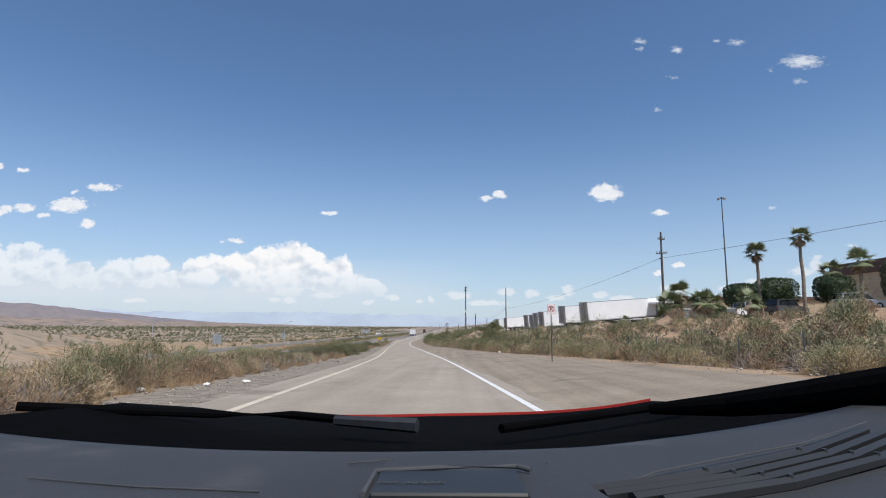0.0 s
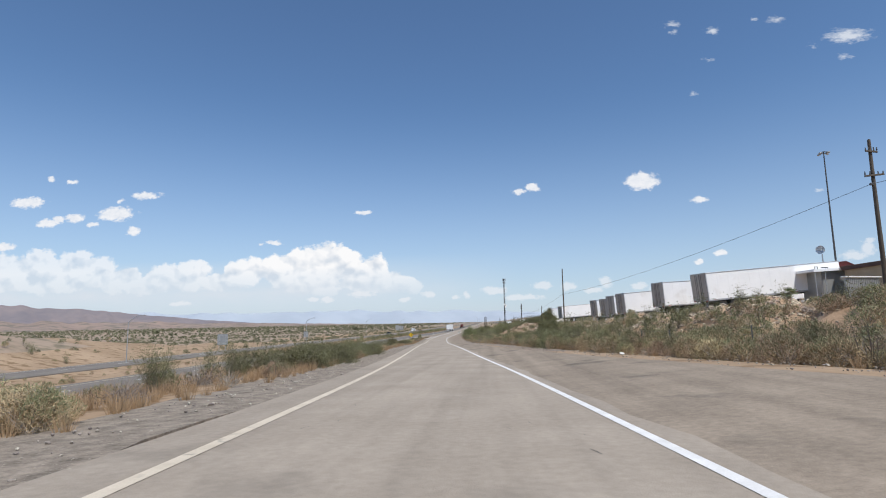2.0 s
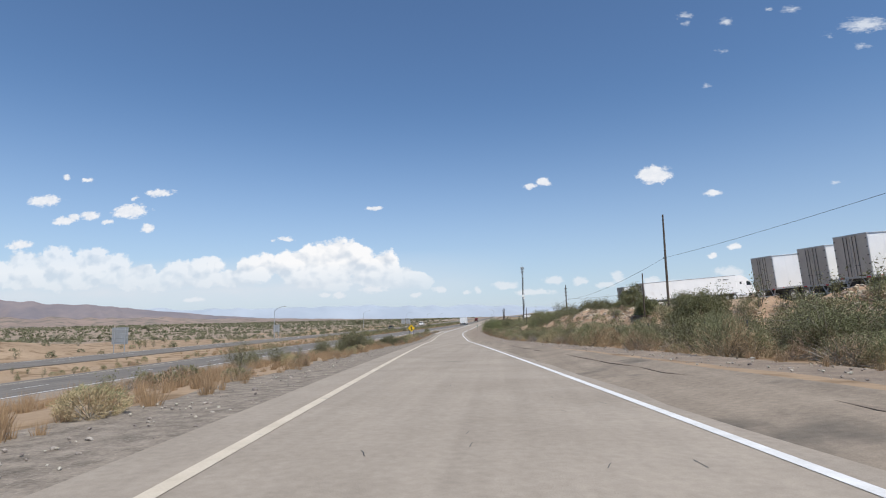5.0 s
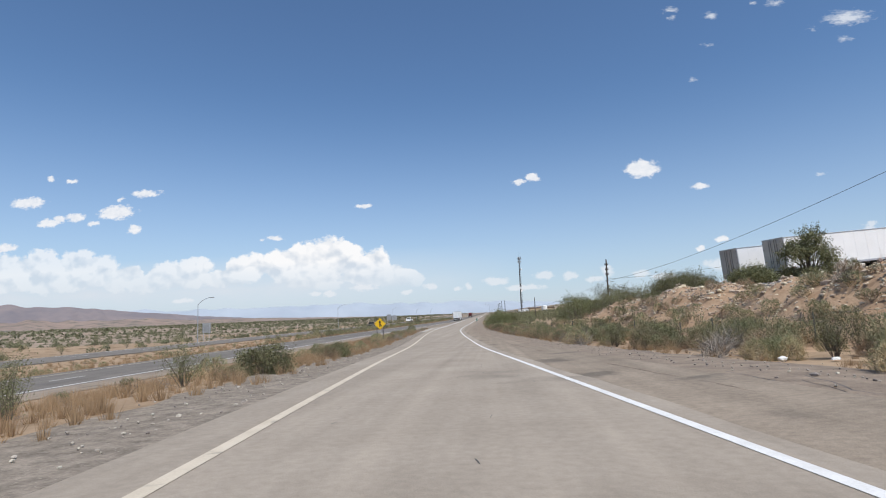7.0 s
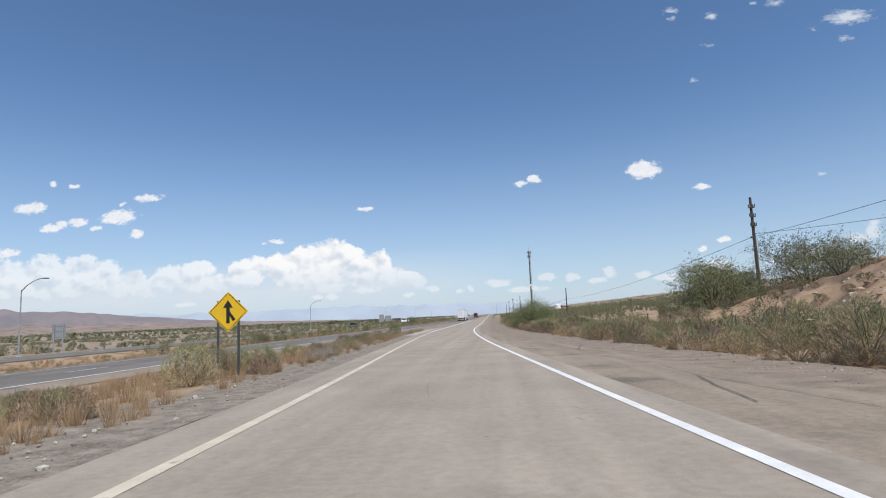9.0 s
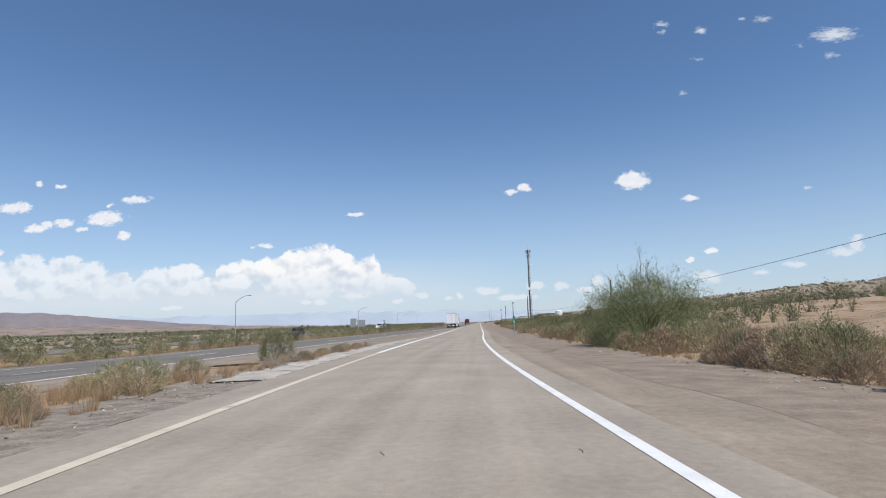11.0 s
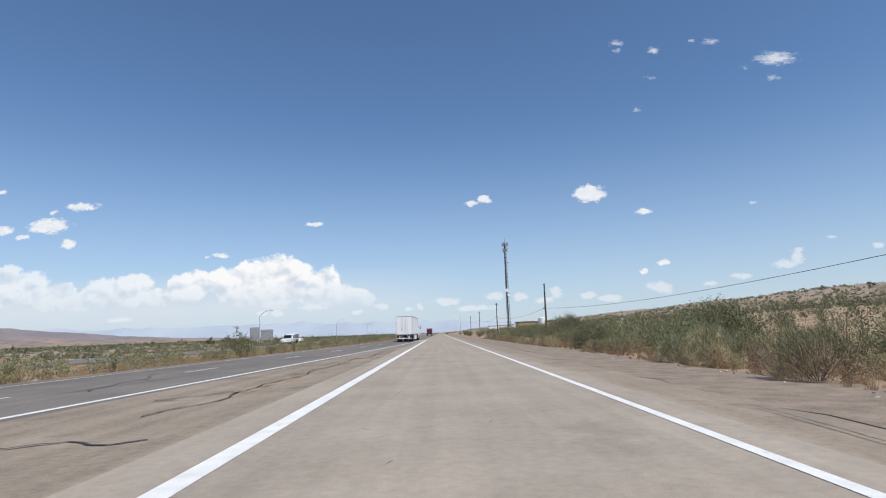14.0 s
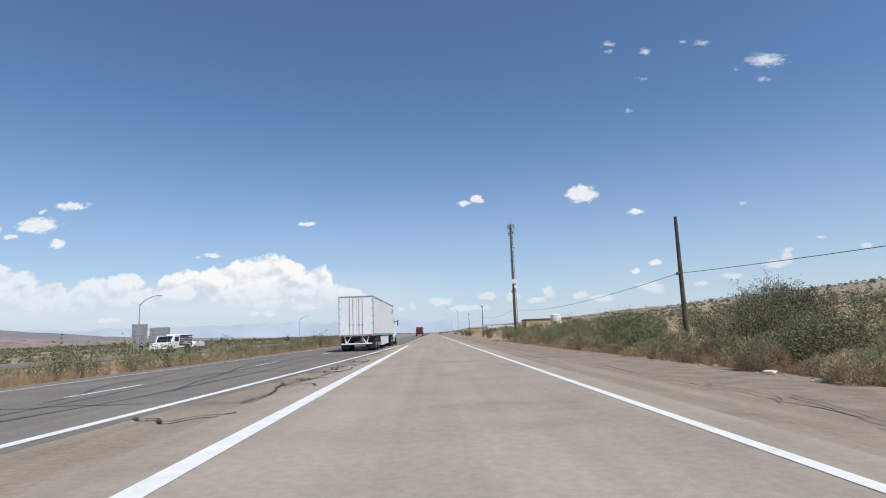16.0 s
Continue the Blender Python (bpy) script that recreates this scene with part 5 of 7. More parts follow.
def high_mast(x, y, top):
    root = thing("high_mast_light", "very tall thin steel mast with a ring of floodlights", "street lamp")
    gz = float(ground_z(x, y))
    root.location = (x, y, gz)
    h = top - gz
    part("mast", Shape().tube([(0, 0, -0.3), (0, 0, h * 0.5), (0, 0, h)], [0.26, 0.2, 0.12], 12), M_STEEL_DARK, root)
    part("ring", Shape().ring((0, 0, h - 0.3), (0, 0, 1), 0.7, 0.85, 0.15, 16), M_STEEL_DARK, root)
    for k in range(4):
        a = 2 * math.pi * k / 4 + 0.4
        part("floodlight", Shape().box((1.15 * math.cos(a), 1.15 * math.sin(a), h - 0.5), (0.8, 0.55, 0.35), 0.08, Euler((0, 0.25, a)).to_matrix()), M_SIGN_BACK, root)
    return root


high_mast(102.1, 163.9, 46.2)

# ---- signs ----
def no_parking_sign(x, y, turn):
    root = thing("no_parking_sign", "white no-parking sign with red circle on steel post", "road sign", "no-parking signs")
    root.matrix_basis = pose(x, y, 5.735, 0, 0, turn) @ Matrix.Diagonal((0.69, 0.69, 0.70, 1))
    part("post", Shape().prism([(-0.038, -0.02), (0.038, -0.02), (0.038, 0.0), (0.012, 0.02), (-0.012, 0.02), (-0.038, 0.0)], 2, -3.2, 3.0), M_STEEL_DARK, root)
    part("panel", Shape().box((0, -0.035, 2.65), (0.61, 0.012, 0.76), 0.004), M_SIGN_WHITE, root)
    b = Shape()
    for cx, cz, sx, sz in ((0, 3.0, 0.56, 0.014), (0, 2.3, 0.56, 0.014), (-0.28, 2.65, 0.014, 0.7), (0.28, 2.65, 0.014, 0.7)):
        b.box((cx, -0.044, cz), (sx, 0.004, sz))
    part("border", b, M_SIGN_RED, root)
    text_mesh("letter", "P", 0.46, M_SIGN_BLACK, root, (0, -0.045, 2.655))
    part("ring", Shape().ring((0, -0.05, 2.65), (0, 1, 0), 0.205, 0.25, 0.006, 28), M_SIGN_RED, root, "red ring")
    part("slash", Shape().box((0, -0.054, 2.65), (0.43, 0.004, 0.045), 0, Euler((0, radians(45), 0)).to_matrix()), M_SIGN_RED, root, "red slash")
    return root


no_parking_sign(24.0, 27.25, 6)


def merge_sign(x, y, cz):
    root = thing("merge_sign", "yellow diamond merge sign on two steel posts", "road sign")
    gz = float(ground_z(x, y))
    root.matrix_basis = pose(x, y, gz, 0, 0, 3)
    c = cz - gz
    for sx in (-0.33, 0.33):
        part("post", Shape().prism([(sx - 0.04, -0.02), (sx + 0.04, -0.02), (sx + 0.04, 0.0), (sx + 0.012, 0.025), (sx - 0.012, 0.025), (sx - 0.04, 0.0)], 2, -0.4, c + 0.35), M_STEEL_DARK, root)
    d = 0.645
    part("panel", Shape().prism([(-d, c), (-d + 0.05, c - 0.05), (-0.05, c - d + 0.05), (0, c - d + 0.02), (0.05, c - d + 0.05), (d - 0.05, c - 0.05), (d, c), (d - 0.05, c + 0.05), (0.05, c + d - 0.05), (0, c + d - 0.02), (-0.05, c + d - 0.05), (-d + 0.05, c + 0.05)], 1, -0.045, -0.03), M_YELLOW, root)
    b = Shape()
    for s, t in ((1, 1), (1, -1), (-1, 1), (-1, -1)):
        b.box((s * d * 0.46, -0.048, c + t * d * 0.46), (0.80, 0.003, 0.016), 0, Euler((0, radians(45 * s * t), 0)).to_matrix())
    part("border", b, M_SIGN_BLACK, root)
    a = Shape()
    a.prism([(-0.055, c - 0.36), (0.055, c - 0.36), (0.055, c + 0.14), (0.16, c + 0.12), (0.0, c + 0.38), (-0.16, c + 0.12), (-0.055, c + 0.14)], 1, -0.052, -0.047)
    a.prism([(0.16, c - 0.30), (0.24, c - 0.25), (0.055, c + 0.02), (0.055, c - 0.12)], 1, -0.053, -0.0475)
    part("arrow", a, M_SIGN_BLACK, root, "black merging arrow")
    return root


merge_sign(-2.9, 170.4, 2.62)


def mile_marker(x, y):
    root = thing("mile_marker", "small green milepost sign on a steel post", "road sign")
    root.matrix_basis = pose(x, y, 0.135, 0, 0, 4) @ Matrix.Diagonal((0.84, 0.84, 0.84, 1))
    part("post", Shape().prism([(-0.04, -0.02), (0.04, -0.02), (0.012, 0.025), (-0.012, 0.025)], 2, -0.4, 2.1), M_STEEL, root)
    part("panel", Shape().box((0, -0.035, 1.72), (0.28, 0.01, 0.80), 0.004), M_SIGN_GREEN, root)
    text_mesh("word", "MILE", 0.085, M_SIGN_WHITE, root, (0, -0.043, 2.05))
    text_mesh("digit", "1", 0.34, M_SIGN_WHITE, root, (0, -0.043, 1.83))
    text_mesh("digit", "0", 0.34, M_SIGN_WHITE, root, (0, -0.043, 1.52))
    return root


mile_marker(5.85, 250.1)


def sign_back(x, y, panels, turn, label):
    root = thing("road_sign", label, "road sign", "signs seen from behind")
    root.matrix_basis = pose(*at_ground(x, y), 0, 0, turn)
    for cx, w, z0, z1 in panels:
        p = part("panel", Shape().box((cx, 0, (z0 + z1) / 2), (w, 0.03, z1 - z0), 0.01), M_SIGN_BACK, root)
        n = max(2, int((z1 - z0) / 0.6))
        for k in range(n):
            part("stiffener", Shape().box((cx, -0.045, z0 + (z1 - z0) * (k + 0.5) / n), (w, 0.05, 0.05), 0.01), M_STEEL, p)
        for sx in (-0.32, 0.32):
            part("post", Shape().box((cx + sx * w, -0.12, z1 / 2 - 0.2), (0.10, 0.09, z1 + 0.3), 0.01), M_STEEL, root)
    return root


sign_back(-42.0, 400.0, [(-1.9, 2.2, 1.4, 4.6), (0.95, 2.9, 1.5, 4.0)], 8, "two grey panels of highway signs seen from behind")
sign_back(-46.6, 216.0, [(0, 1.6, 1.6, 3.5)], 12, "grey back of a highway sign on posts")
sign_back(-47.0, 155.0, [(0, 2.4, 1.4, 4.0)], 14, "grey back of a highway sign on posts")


# ---- trucks and cars ----
def wheel(parent, x, y, r=0.5, w=0.28, name="wheel", side=1):
    t = part(name, Shape().ring((x, y, r), (1, 0, 0), r * 0.58, r, w, 22), M_TYRE, parent)
    rim = Shape().rod((x - w * 0.30, y, r), (x + w * 0.30, y, r), r * 0.6, r * 0.6, 20)
    rim.rod((x + side * w * 0.28, y, r), (x + side * w * 0.5, y, r), r * 0.3, r * 0.2, 12)
    part("rim", rim, M_RIM, t)
    return t


def semi_trailer(label, doors=M_DOOR_DARK, mark=None, group="parked trailers", skirt=False, long=16.15):
    """A box trailer; its rear stands over y = 0 and it points along +y."""
    root = thing("semi_trailer", label, "trailer", group)
    w, z0, z1 = 2.59, 1.12, 4.08
    body = part("body", Shape().box((0, long / 2, (z0 + z1) / 2), (w, long, z1 - z0), 0.04), M_WHITE, root)
    for sx in (-1, 1):
        rail = Shape().box((sx * (w / 2 + 0.012), long / 2, z0 + 0.08), (0.04, long - 0.05, 0.17), 0.01)
        rail.box((sx * (w / 2 + 0.010), long / 2, z1 - 0.06), (0.035, long - 0.05, 0.10), 0.01)
        part("side_rail", rail, M_STEEL, body, "bare metal side rail")
        seams = Shape()
        for k in range(1, 13):
            seams.box((sx * (w / 2 + 0.004), long * k / 13, (z0 + z1) / 2), (0.008, 0.035, z1 - z0 - 0.3))
        part("panel_seam", seams, M_WHITE, body)
        for k in range(4):
            part("marker_light", Shape().box((sx * (w / 2 + 0.04), 0.6 + k * 4.9, z0 + 0.09), (0.02, 0.12, 0.06), 0.008), M_SIGN_RED, body)
        d = part("rear_door", Shape().box((sx * w / 4, -0.025, (z0 + z1) / 2), (w / 2 - 0.05, 0.05, z1 - z0 - 0.2), 0.012), doors, root)
        for bx in (0.22, 0.48):
            bar = Shape().rod((sx * bx, -0.075, z0 + 0.12), (sx * bx, -0.075, z1 - 0.14), 0.018, n=6)
            bar.box((sx * bx, -0.08, z0 + 0.85), (0.16, 0.03, 0.05), 0.008)
            part("lock_bar", bar, M_STEEL if doors is M_WHITE else M_STEEL_DARK, d)
        for k in range(5):
            part("hinge", Shape().box((sx * (w / 2 - 0.07), -0.06, z0 + 0.35 + k * 0.56), (0.13, 0.03, 0.07), 0.008), M_STEEL if doors is M_WHITE else M_STEEL_DARK, d)
    fr = Shape().box((0, -0.02, z1 - 0.05), (w, 0.08, 0.11), 0.01).box((0, -0.02, z0 + 0.05), (w, 0.09, 0.13), 0.01)
    for sx in (-1, 1):
        fr.box((sx * (w / 2 - 0.02), -0.02, (z0 + z1) / 2), (0.05, 0.08, z1 - z0 - 0.02), 0.01)
    part("rear_frame", fr, M_STEEL, root)
    for sx in (-1, 1):
        part("tail_light", Shape().box((sx * 1.0, -0.075, z0 + 0.04), (0.3, 0.03, 0.09), 0.012), M_SIGN_RED, root)
    bump = Shape().box((0, 0.05, 0.55), (2.3, 0.09, 0.10), 0.02)
    for sx in (-0.75, 0.75):
        bump.rod((sx, 0.05, 0.55), (sx * 1.2, 0.12, z0), 0.05, n=6).rod((sx, 0.05, 0.55), (sx * 0.5, 0.1, z0), 0.04, n=6)
    part("rear_bumper", bump, M_SIGN_WHITE if doors is M_WHITE else M_STEEL, root)
    for k in range(14):
        part("floor_beam", Shape().box((0, 0.7 + k * (long - 1.4) / 13, z0 - 0.09), (w - 0.1, 0.09, 0.16)), M_STEEL_DARK, root)
    for sx in (-0.5, 0.5):
        part("slider_rail", Shape().box((sx, 2.9, z0 - 0.28), (0.1, 4.2, 0.22), 0.02), M_STEEL_DARK, root)
    for y in (1.55, 2.85):
        part("axle", Shape().rod((-1.1, y, 0.52), (1.1, y, 0.52), 0.08, n=8), M_STEEL_DARK, root)
        for sx in (-1, 1):
            wheel(root, sx * 1.14, y, 0.52, 0.27, side=sx)
            wheel(root, sx * 0.82, y, 0.52, 0.27, side=sx)
    for sx in (-1, 1):
        leg = Shape().box((sx * 0.75, long - 3.0, 0.62), (0.13, 0.13, 1.1), 0.02).box((sx * 0.75, long - 3.0, 0.05), (0.3, 0.3, 0.06), 0.015)
        part("landing_leg", leg, M_STEEL_DARK, root)
        part("mud_flap", Shape().box((sx * 0.98, 0.85, 0.55), (0.6, 0.02, 0.75), 0.005), M_BLACK, root)
        if skirt:
            part("side_skirt", Shape().prism([(4.6, 1.05), (11.0, 1.05), (11.0, 0.38), (5.3, 0.30)], 0, sx * 1.25 - 0.015, sx * 1.25 + 0.015), M_WHITE, root)
    if mark:
        sh = Shape()
        for k, (dy, dz, sy, sz) in enumerate(mark):
            sh.box((w / 2 + 0.012, long + dy, z1 + dz), (0.008, sy, sz), 0.0, Euler((radians(-6), 0, 0)).to_matrix())
        part("logo_mark", sh, M_SIGN_BLACK, root, "dark plain logo shapes")
    return root


def tractor(paint, label, group="parked trucks"):
    """A sleeper tractor; its fifth wheel lies over y = 0 and it points along +y."""
    root = thing("truck_tractor", label, "truck", group)
    prof = [(1.05, 0.95), (1.05, 3.55), (1.35, 3.92), (2.3, 3.98), (3.2, 3.55), (3.75, 2.95), (4.15, 2.35), (4.30, 2.02), (4.30, 0.95)]
    cab = Shape().prism(prof, 0, -1.18, 1.18)
    body = part("cab", cab, paint, root)
    part("hood", Shape().prism([(4.30, 0.75), (4.30, 2.02), (5.2, 1.86), (5.95, 1.62), (6.12, 1.2), (6.12, 0.75)], 0, -0.92, 0.92), paint, root)
    part("windshield", Shape().prism([(3.83, 2.90), (4.21, 2.33), (4.24, 2.30), (4.30, 2.36), (3.90, 2.98)], 0, -1.05, 1.05), M_GLASS_DARK, body)
    for sx in (-1, 1):
        part("side_window", Shape().prism([(3.15, 2.25), (4.02, 2.25), (3.72, 2.85), (3.15, 2.95)], 0, sx * 1.185 - 0.012, sx * 1.185 + 0.012), M_GLASS_DARK, body)
        part("sleeper_window", Shape().box((sx * 1.185, 2.1, 2.75), (0.02, 0.32, 0.38), 0.006), M_GLASS_DARK, body)
        part("door", Shape().box((sx * 1.186, 3.6, 1.62), (0.02, 0.95, 1.15), 0.008), paint, body)
        part("side_fairing", Shape().box((sx * 1.17, 2.0, 0.72), (0.10, 2.5, 0.62), 0.04), paint, root)
        part("fuel_tank", Shape().rod((sx * 0.95, 1.2, 0.72), (sx * 0.95, 2.9, 0.72), 0.30, n=16), M_STEEL, root)
        part("fender", Shape().prism([(4.35, 1.0), (4.55, 1.32), (5.25, 1.36), (5.6, 1.1), (5.75, 0.75), (5.62, 0.75), (5.4, 1.05), (5.0, 1.14), (4.6, 1.0), (4.45, 0.75)], 0, sx * 1.05 - 0.16, sx * 1.05 + 0.16), paint, root)
        m = part("mirror", Shape().box((sx * 1.5, 4.25, 2.35), (0.12, 0.16, 0.62), 0.04), M_BLACK, root)
        part("mirror_arm", Shape().rod((sx * 1.18, 4.1, 2.5), (sx * 1.5, 4.25, 2.5), 0.025, n=6), M_BLACK, m)
        part("headlight", Shape().box((sx * 0.78, 6.05, 1.05), (0.34, 0.14, 0.26), 0.05), M_SIGN_BACK, root)
        wheel(root, sx * 1.08, 5.05, 0.51, 0.28, side=sx)
        for y in (-0.62, 0.66):
            wheel(root, sx * 1.12, y, 0.51, 0.27, side=sx)
            wheel(root, sx * 0.80, y, 0.51, 0.27, side=sx)
    part("grille", Shape().box((0, 6.12, 1.3), (0.9, 0.05, 0.62), 0.02), M_STEEL_DARK, root)
    part("bumper", Shape().box((0, 6.15, 0.58), (2.35, 0.25, 0.42), 0.06), paint, root)
    fr = Shape()
    for sx in (-0.4, 0.4):
        fr.box((sx, 2.3, 0.85), (0.1, 7.0, 0.26), 0.01)
    part("chassis", fr, M_STEEL_DARK, root)
    part("fifth_wheel", Shape().rod((0, 0, 1.0), (0, 0, 1.1), 0.5, n=18), M_STEEL_DARK, root)
    part("exhaust_stack", Shape().rod((1.0, 0.95, 1.0), (1.0, 0.95, 3.7), 0.07, n=10), M_STEEL, root)
    return root


HEAD = 76.0          # parked trailers point away from the road


def lot_pose(x, y, head, ahead=16.0):
    a = radians(head)
    z0, z1 = float(ground_z(x, y)), float(ground_z(x + math.sin(a) * ahead, y + math.cos(a) * ahead))
    return pose(x, y, max(z0, z1 - 0.075 * ahead) + 0.02, math.degrees(math.atan2(z1 - z0, ahead)), 0, -head)


def rear_of(corner):
    a = radians(HEAD)
    return corner[0] + 1.3 * math.cos(a), corner[1] - 1.3 * math.sin(a)


LOGO = [(-3.2, -0.62, 0.07, 0.42), (-3.0, -0.46, 0.3, 0.06), (-2.8, -0.62, 0.07, 0.36), (-3.0, -0.80, 0.3, 0.06), (-1.9, -0.62, 0.9, 0.10), (-2.0, -0.80, 0.7, 0.05)]
corners = [(39.5, 85.8), (38.0, 95.3), (36.6, 108.2), (36.3, 113.6), (36.2, 118.0), (36.1, 125.6), (35.4, 165.4), (33.5, 170.4)]
parked = semi_trailer("long white box trailer with dark rear doors, parked", M_DOOR_DARK, LOGO)
parked_tractor = tractor(M_WHITE, "white sleeper tractor coupled to a parked trailer")
parked_maroon = tractor(M_MAROON, "dark maroon sleeper tractor coupled to a parked trailer")
for k, c in enumerate(corners):
    m = lot_pose(*rear_of(c), HEAD)
    tr = parked if k == 0 else copy_thing(parked, m)
    tr.matrix_basis = m
    cab = parked_maroon if k == 0 else parked_tractor if k == 1 else copy_thing(parked_maroon if k == 3 else parked_tractor, m)
    cab.matrix_basis = m @ pose(0, 14.9, 0)
for x, y, hd in ((72, 196, 80), (83, 178, 80), (90, 150, 85)):
    m = lot_pose(x, y, hd)
    copy_thing(parked, m)
    copy_thing(parked_maroon, m @ pose(0, 14.9, 0))

moving = semi_trailer("clean white box trailer on the interstate lane", M_WHITE, [(-2.0, -0.55, 0.12, 0.10), (-2.0, -0.75, 0.5, 0.07), (-1.0, -0.62, 0.4, 0.4)], "interstate truck", True)
TRUCK = pose(float(hwy_x(357)) - 1.9, 357.0, 0.005, 0, 0, -1.2)
moving.matrix_basis = TRUCK
moving_cab = tractor(M_WHITE, "white sleeper tractor pulling a trailer on the interstate", "interstate truck")
moving_cab.matrix_basis = TRUCK @ pose(0, 14.9, 0)


def car(paint, label, kind="sedan", category="car"):
    """A road car pointing along +y, its middle over the origin."""
    root = thing(kind, label, category, "cars")
    tall = kind in ("suv", "pickup_truck")
    z0, belt, top = (0.35, 1.05, 1.75) if tall else (0.25, 0.88, 1.42)
    L = 2.35
    low = [(-L, z0 + 0.15), (-L, belt - 0.05), (-L + 0.2, belt), (0.95, belt), (L - 0.25, belt - 0.14), (L, belt - 0.38), (L, z0 + 0.1), (L - 0.2, z0), (-L + 0.2, z0)]
    part("body", Shape().prism(low, 0, -0.9, 0.9), paint, root)
    if kind == "pickup_truck":
        up = [(-0.55, belt), (-0.45, top), (0.55, top), (1.15, belt)]
    elif kind == "suv":
        up = [(-L + 0.08, belt), (-L + 0.3, top), (0.35, top), (1.1, belt)]
    else:
        up = [(-1.75, belt), (-1.05, top), (0.25, top), (1.1, belt)]
    cabin = part("cabin", Shape().prism(up, 0, -0.78, 0.78), paint, root)
    ins = [(p * 0.93 + 0.0, belt + 0.04 + (q - belt) * 0.86) for p, q in up]
    for sx in (-1, 1):
        part("side_window", Shape().prism(ins, 0, sx * 0.785 - 0.006, sx * 0.785 + 0.006), M_GLASS_DARK, cabin)
        part("headlight", Shape().box((sx * 0.66, L - 0.05, belt - 0.34), (0.32, 0.12, 0.14), 0.03), M_SIGN_BACK, root)
        part("tail_light", Shape().box((sx * 0.76, -L + 0.02, belt - 0.22), (0.2, 0.08, 0.2), 0.03), M_SIGN_RED, root)
        for y in (-1.4, 1.42):
            wheel(root, sx * 0.82, y, 0.36 if tall else 0.32, 0.2, side=sx)
    (ax, az), (bx, bz) = up[2], up[3]
    part("windshield", Shape().prism([(ax + 0.05, az - 0.05), (ax + 0.09, az - 0.03), (bx + 0.03, bz + 0.06), (bx - 0.02, bz + 0.05)], 0, -0.7, 0.7), M_GLASS_DARK, cabin)
    (ax, az), (bx, bz) = up[1], up[0]
    part("rear_window", Shape().prism([(ax - 0.05, az - 0.05), (ax - 0.09, az - 0.03), (bx - 0.03, bz + 0.06), (bx + 0.02, bz + 0.05)], 0, -0.68, 0.68), M_GLASS_DARK, cabin)
    part("bumper", Shape().box((0, L - 0.02, z0 + 0.2), (1.7, 0.16, 0.24), 0.05), M_BLACK if tall else paint, root)
    return root


def put(ob, x, y, head, dz=0.0):
    ob.matrix_basis = pose(x, y, float(ground_z(x, y)) + dz, 0, 0, head)
    return ob


put(car(M_WHITE, "white sport utility vehicle parked on the lot", "suv"), 62.9, 58.4, -95)
put(car(M_STEEL_DARK, "dark sport utility vehicle parked by the hedge", "suv"), 56.6, 61.0, -70)
put(car(M_WHITE, "white pickup parked beside the hedge", "pickup_truck", "pickup truck"), 52.4, 62.4, -60)
put(car(M_STEEL_DARK, "dark sedan on the opposite carriageway", "sedan"), float(hwy_x(302)) - 25.5, 302, 180, 0.07)

stake = thing("stake_truck", "white stake-bed pickup truck on the opposite carriageway", "pickup truck")
stake.matrix_basis = pose(float(hwy_x(381)) - 27.6, 381, 0.0, 0, 0, 180)
part("cab", Shape().prism([(-0.4, 0.5), (-0.4, 1.95), (0.9, 1.95), (1.5, 1.2), (2.6, 1.08), (2.7, 0.5)], 0, -0.95, 0.95), M_WHITE, stake)
part("windshield", Shape().prism([(0.95, 1.88), (1.0, 1.90), (1.52, 1.26), (1.47, 1.24)], 0, -0.8, 0.8), M_GLASS_DARK, stake)
part("bed", Shape().box((0, -2.0, 0.85), (2.1, 3.2, 0.2), 0.03), M_BLACK, stake)
for sx in (-1, 1):
    for k in range(5):
        part("stake_board", Shape().box((sx * 1.02, -2.0, 1.06 + k * 0.22), (0.05, 3.2, 0.15), 0.01), M_BLACK, stake)
    part("side_window", Shape().prism([(-0.2, 1.3), (0.9, 1.3), (0.75, 1.82), (-0.2, 1.82)], 0, sx * 0.955 - 0.006, sx * 0.955 + 0.006), M_GLASS_DARK, stake)
    for y in (-2.6, 1.75):
        wheel(stake, sx * 0.88, y, 0.4, 0.24, side=sx)
part("load", Shape().box((0, -1.9, 1.95), (1.6, 2.6, 0.35), 0.12), M_SIGN_WHITE, stake, "white covered load")
tow = thing("small_trailer", "small white covered trailer behind a pickup truck", "trailer")
tow.matrix_basis = pose(float(hwy_x(387)) - 27.5, 386.6, 0.0, 0, 0, 180)
part("shell", Shape().prism([(-1.6, 0.6), (-1.75, 0.9), (-1.3, 1.2), (0.6, 1.25), (1.5, 0.85), (1.7, 0.6)], 0, -0.85, 0.85), M_SIGN_WHITE, tow)
part("drawbar", Shape().rod((0, 1.5, 0.55), (0, 2.9, 0.5), 0.05, n=6), M_STEEL_DARK, tow)
for sx in (-1, 1):
    wheel(tow, sx * 0.9, -0.2, 0.32, 0.2, side=sx)

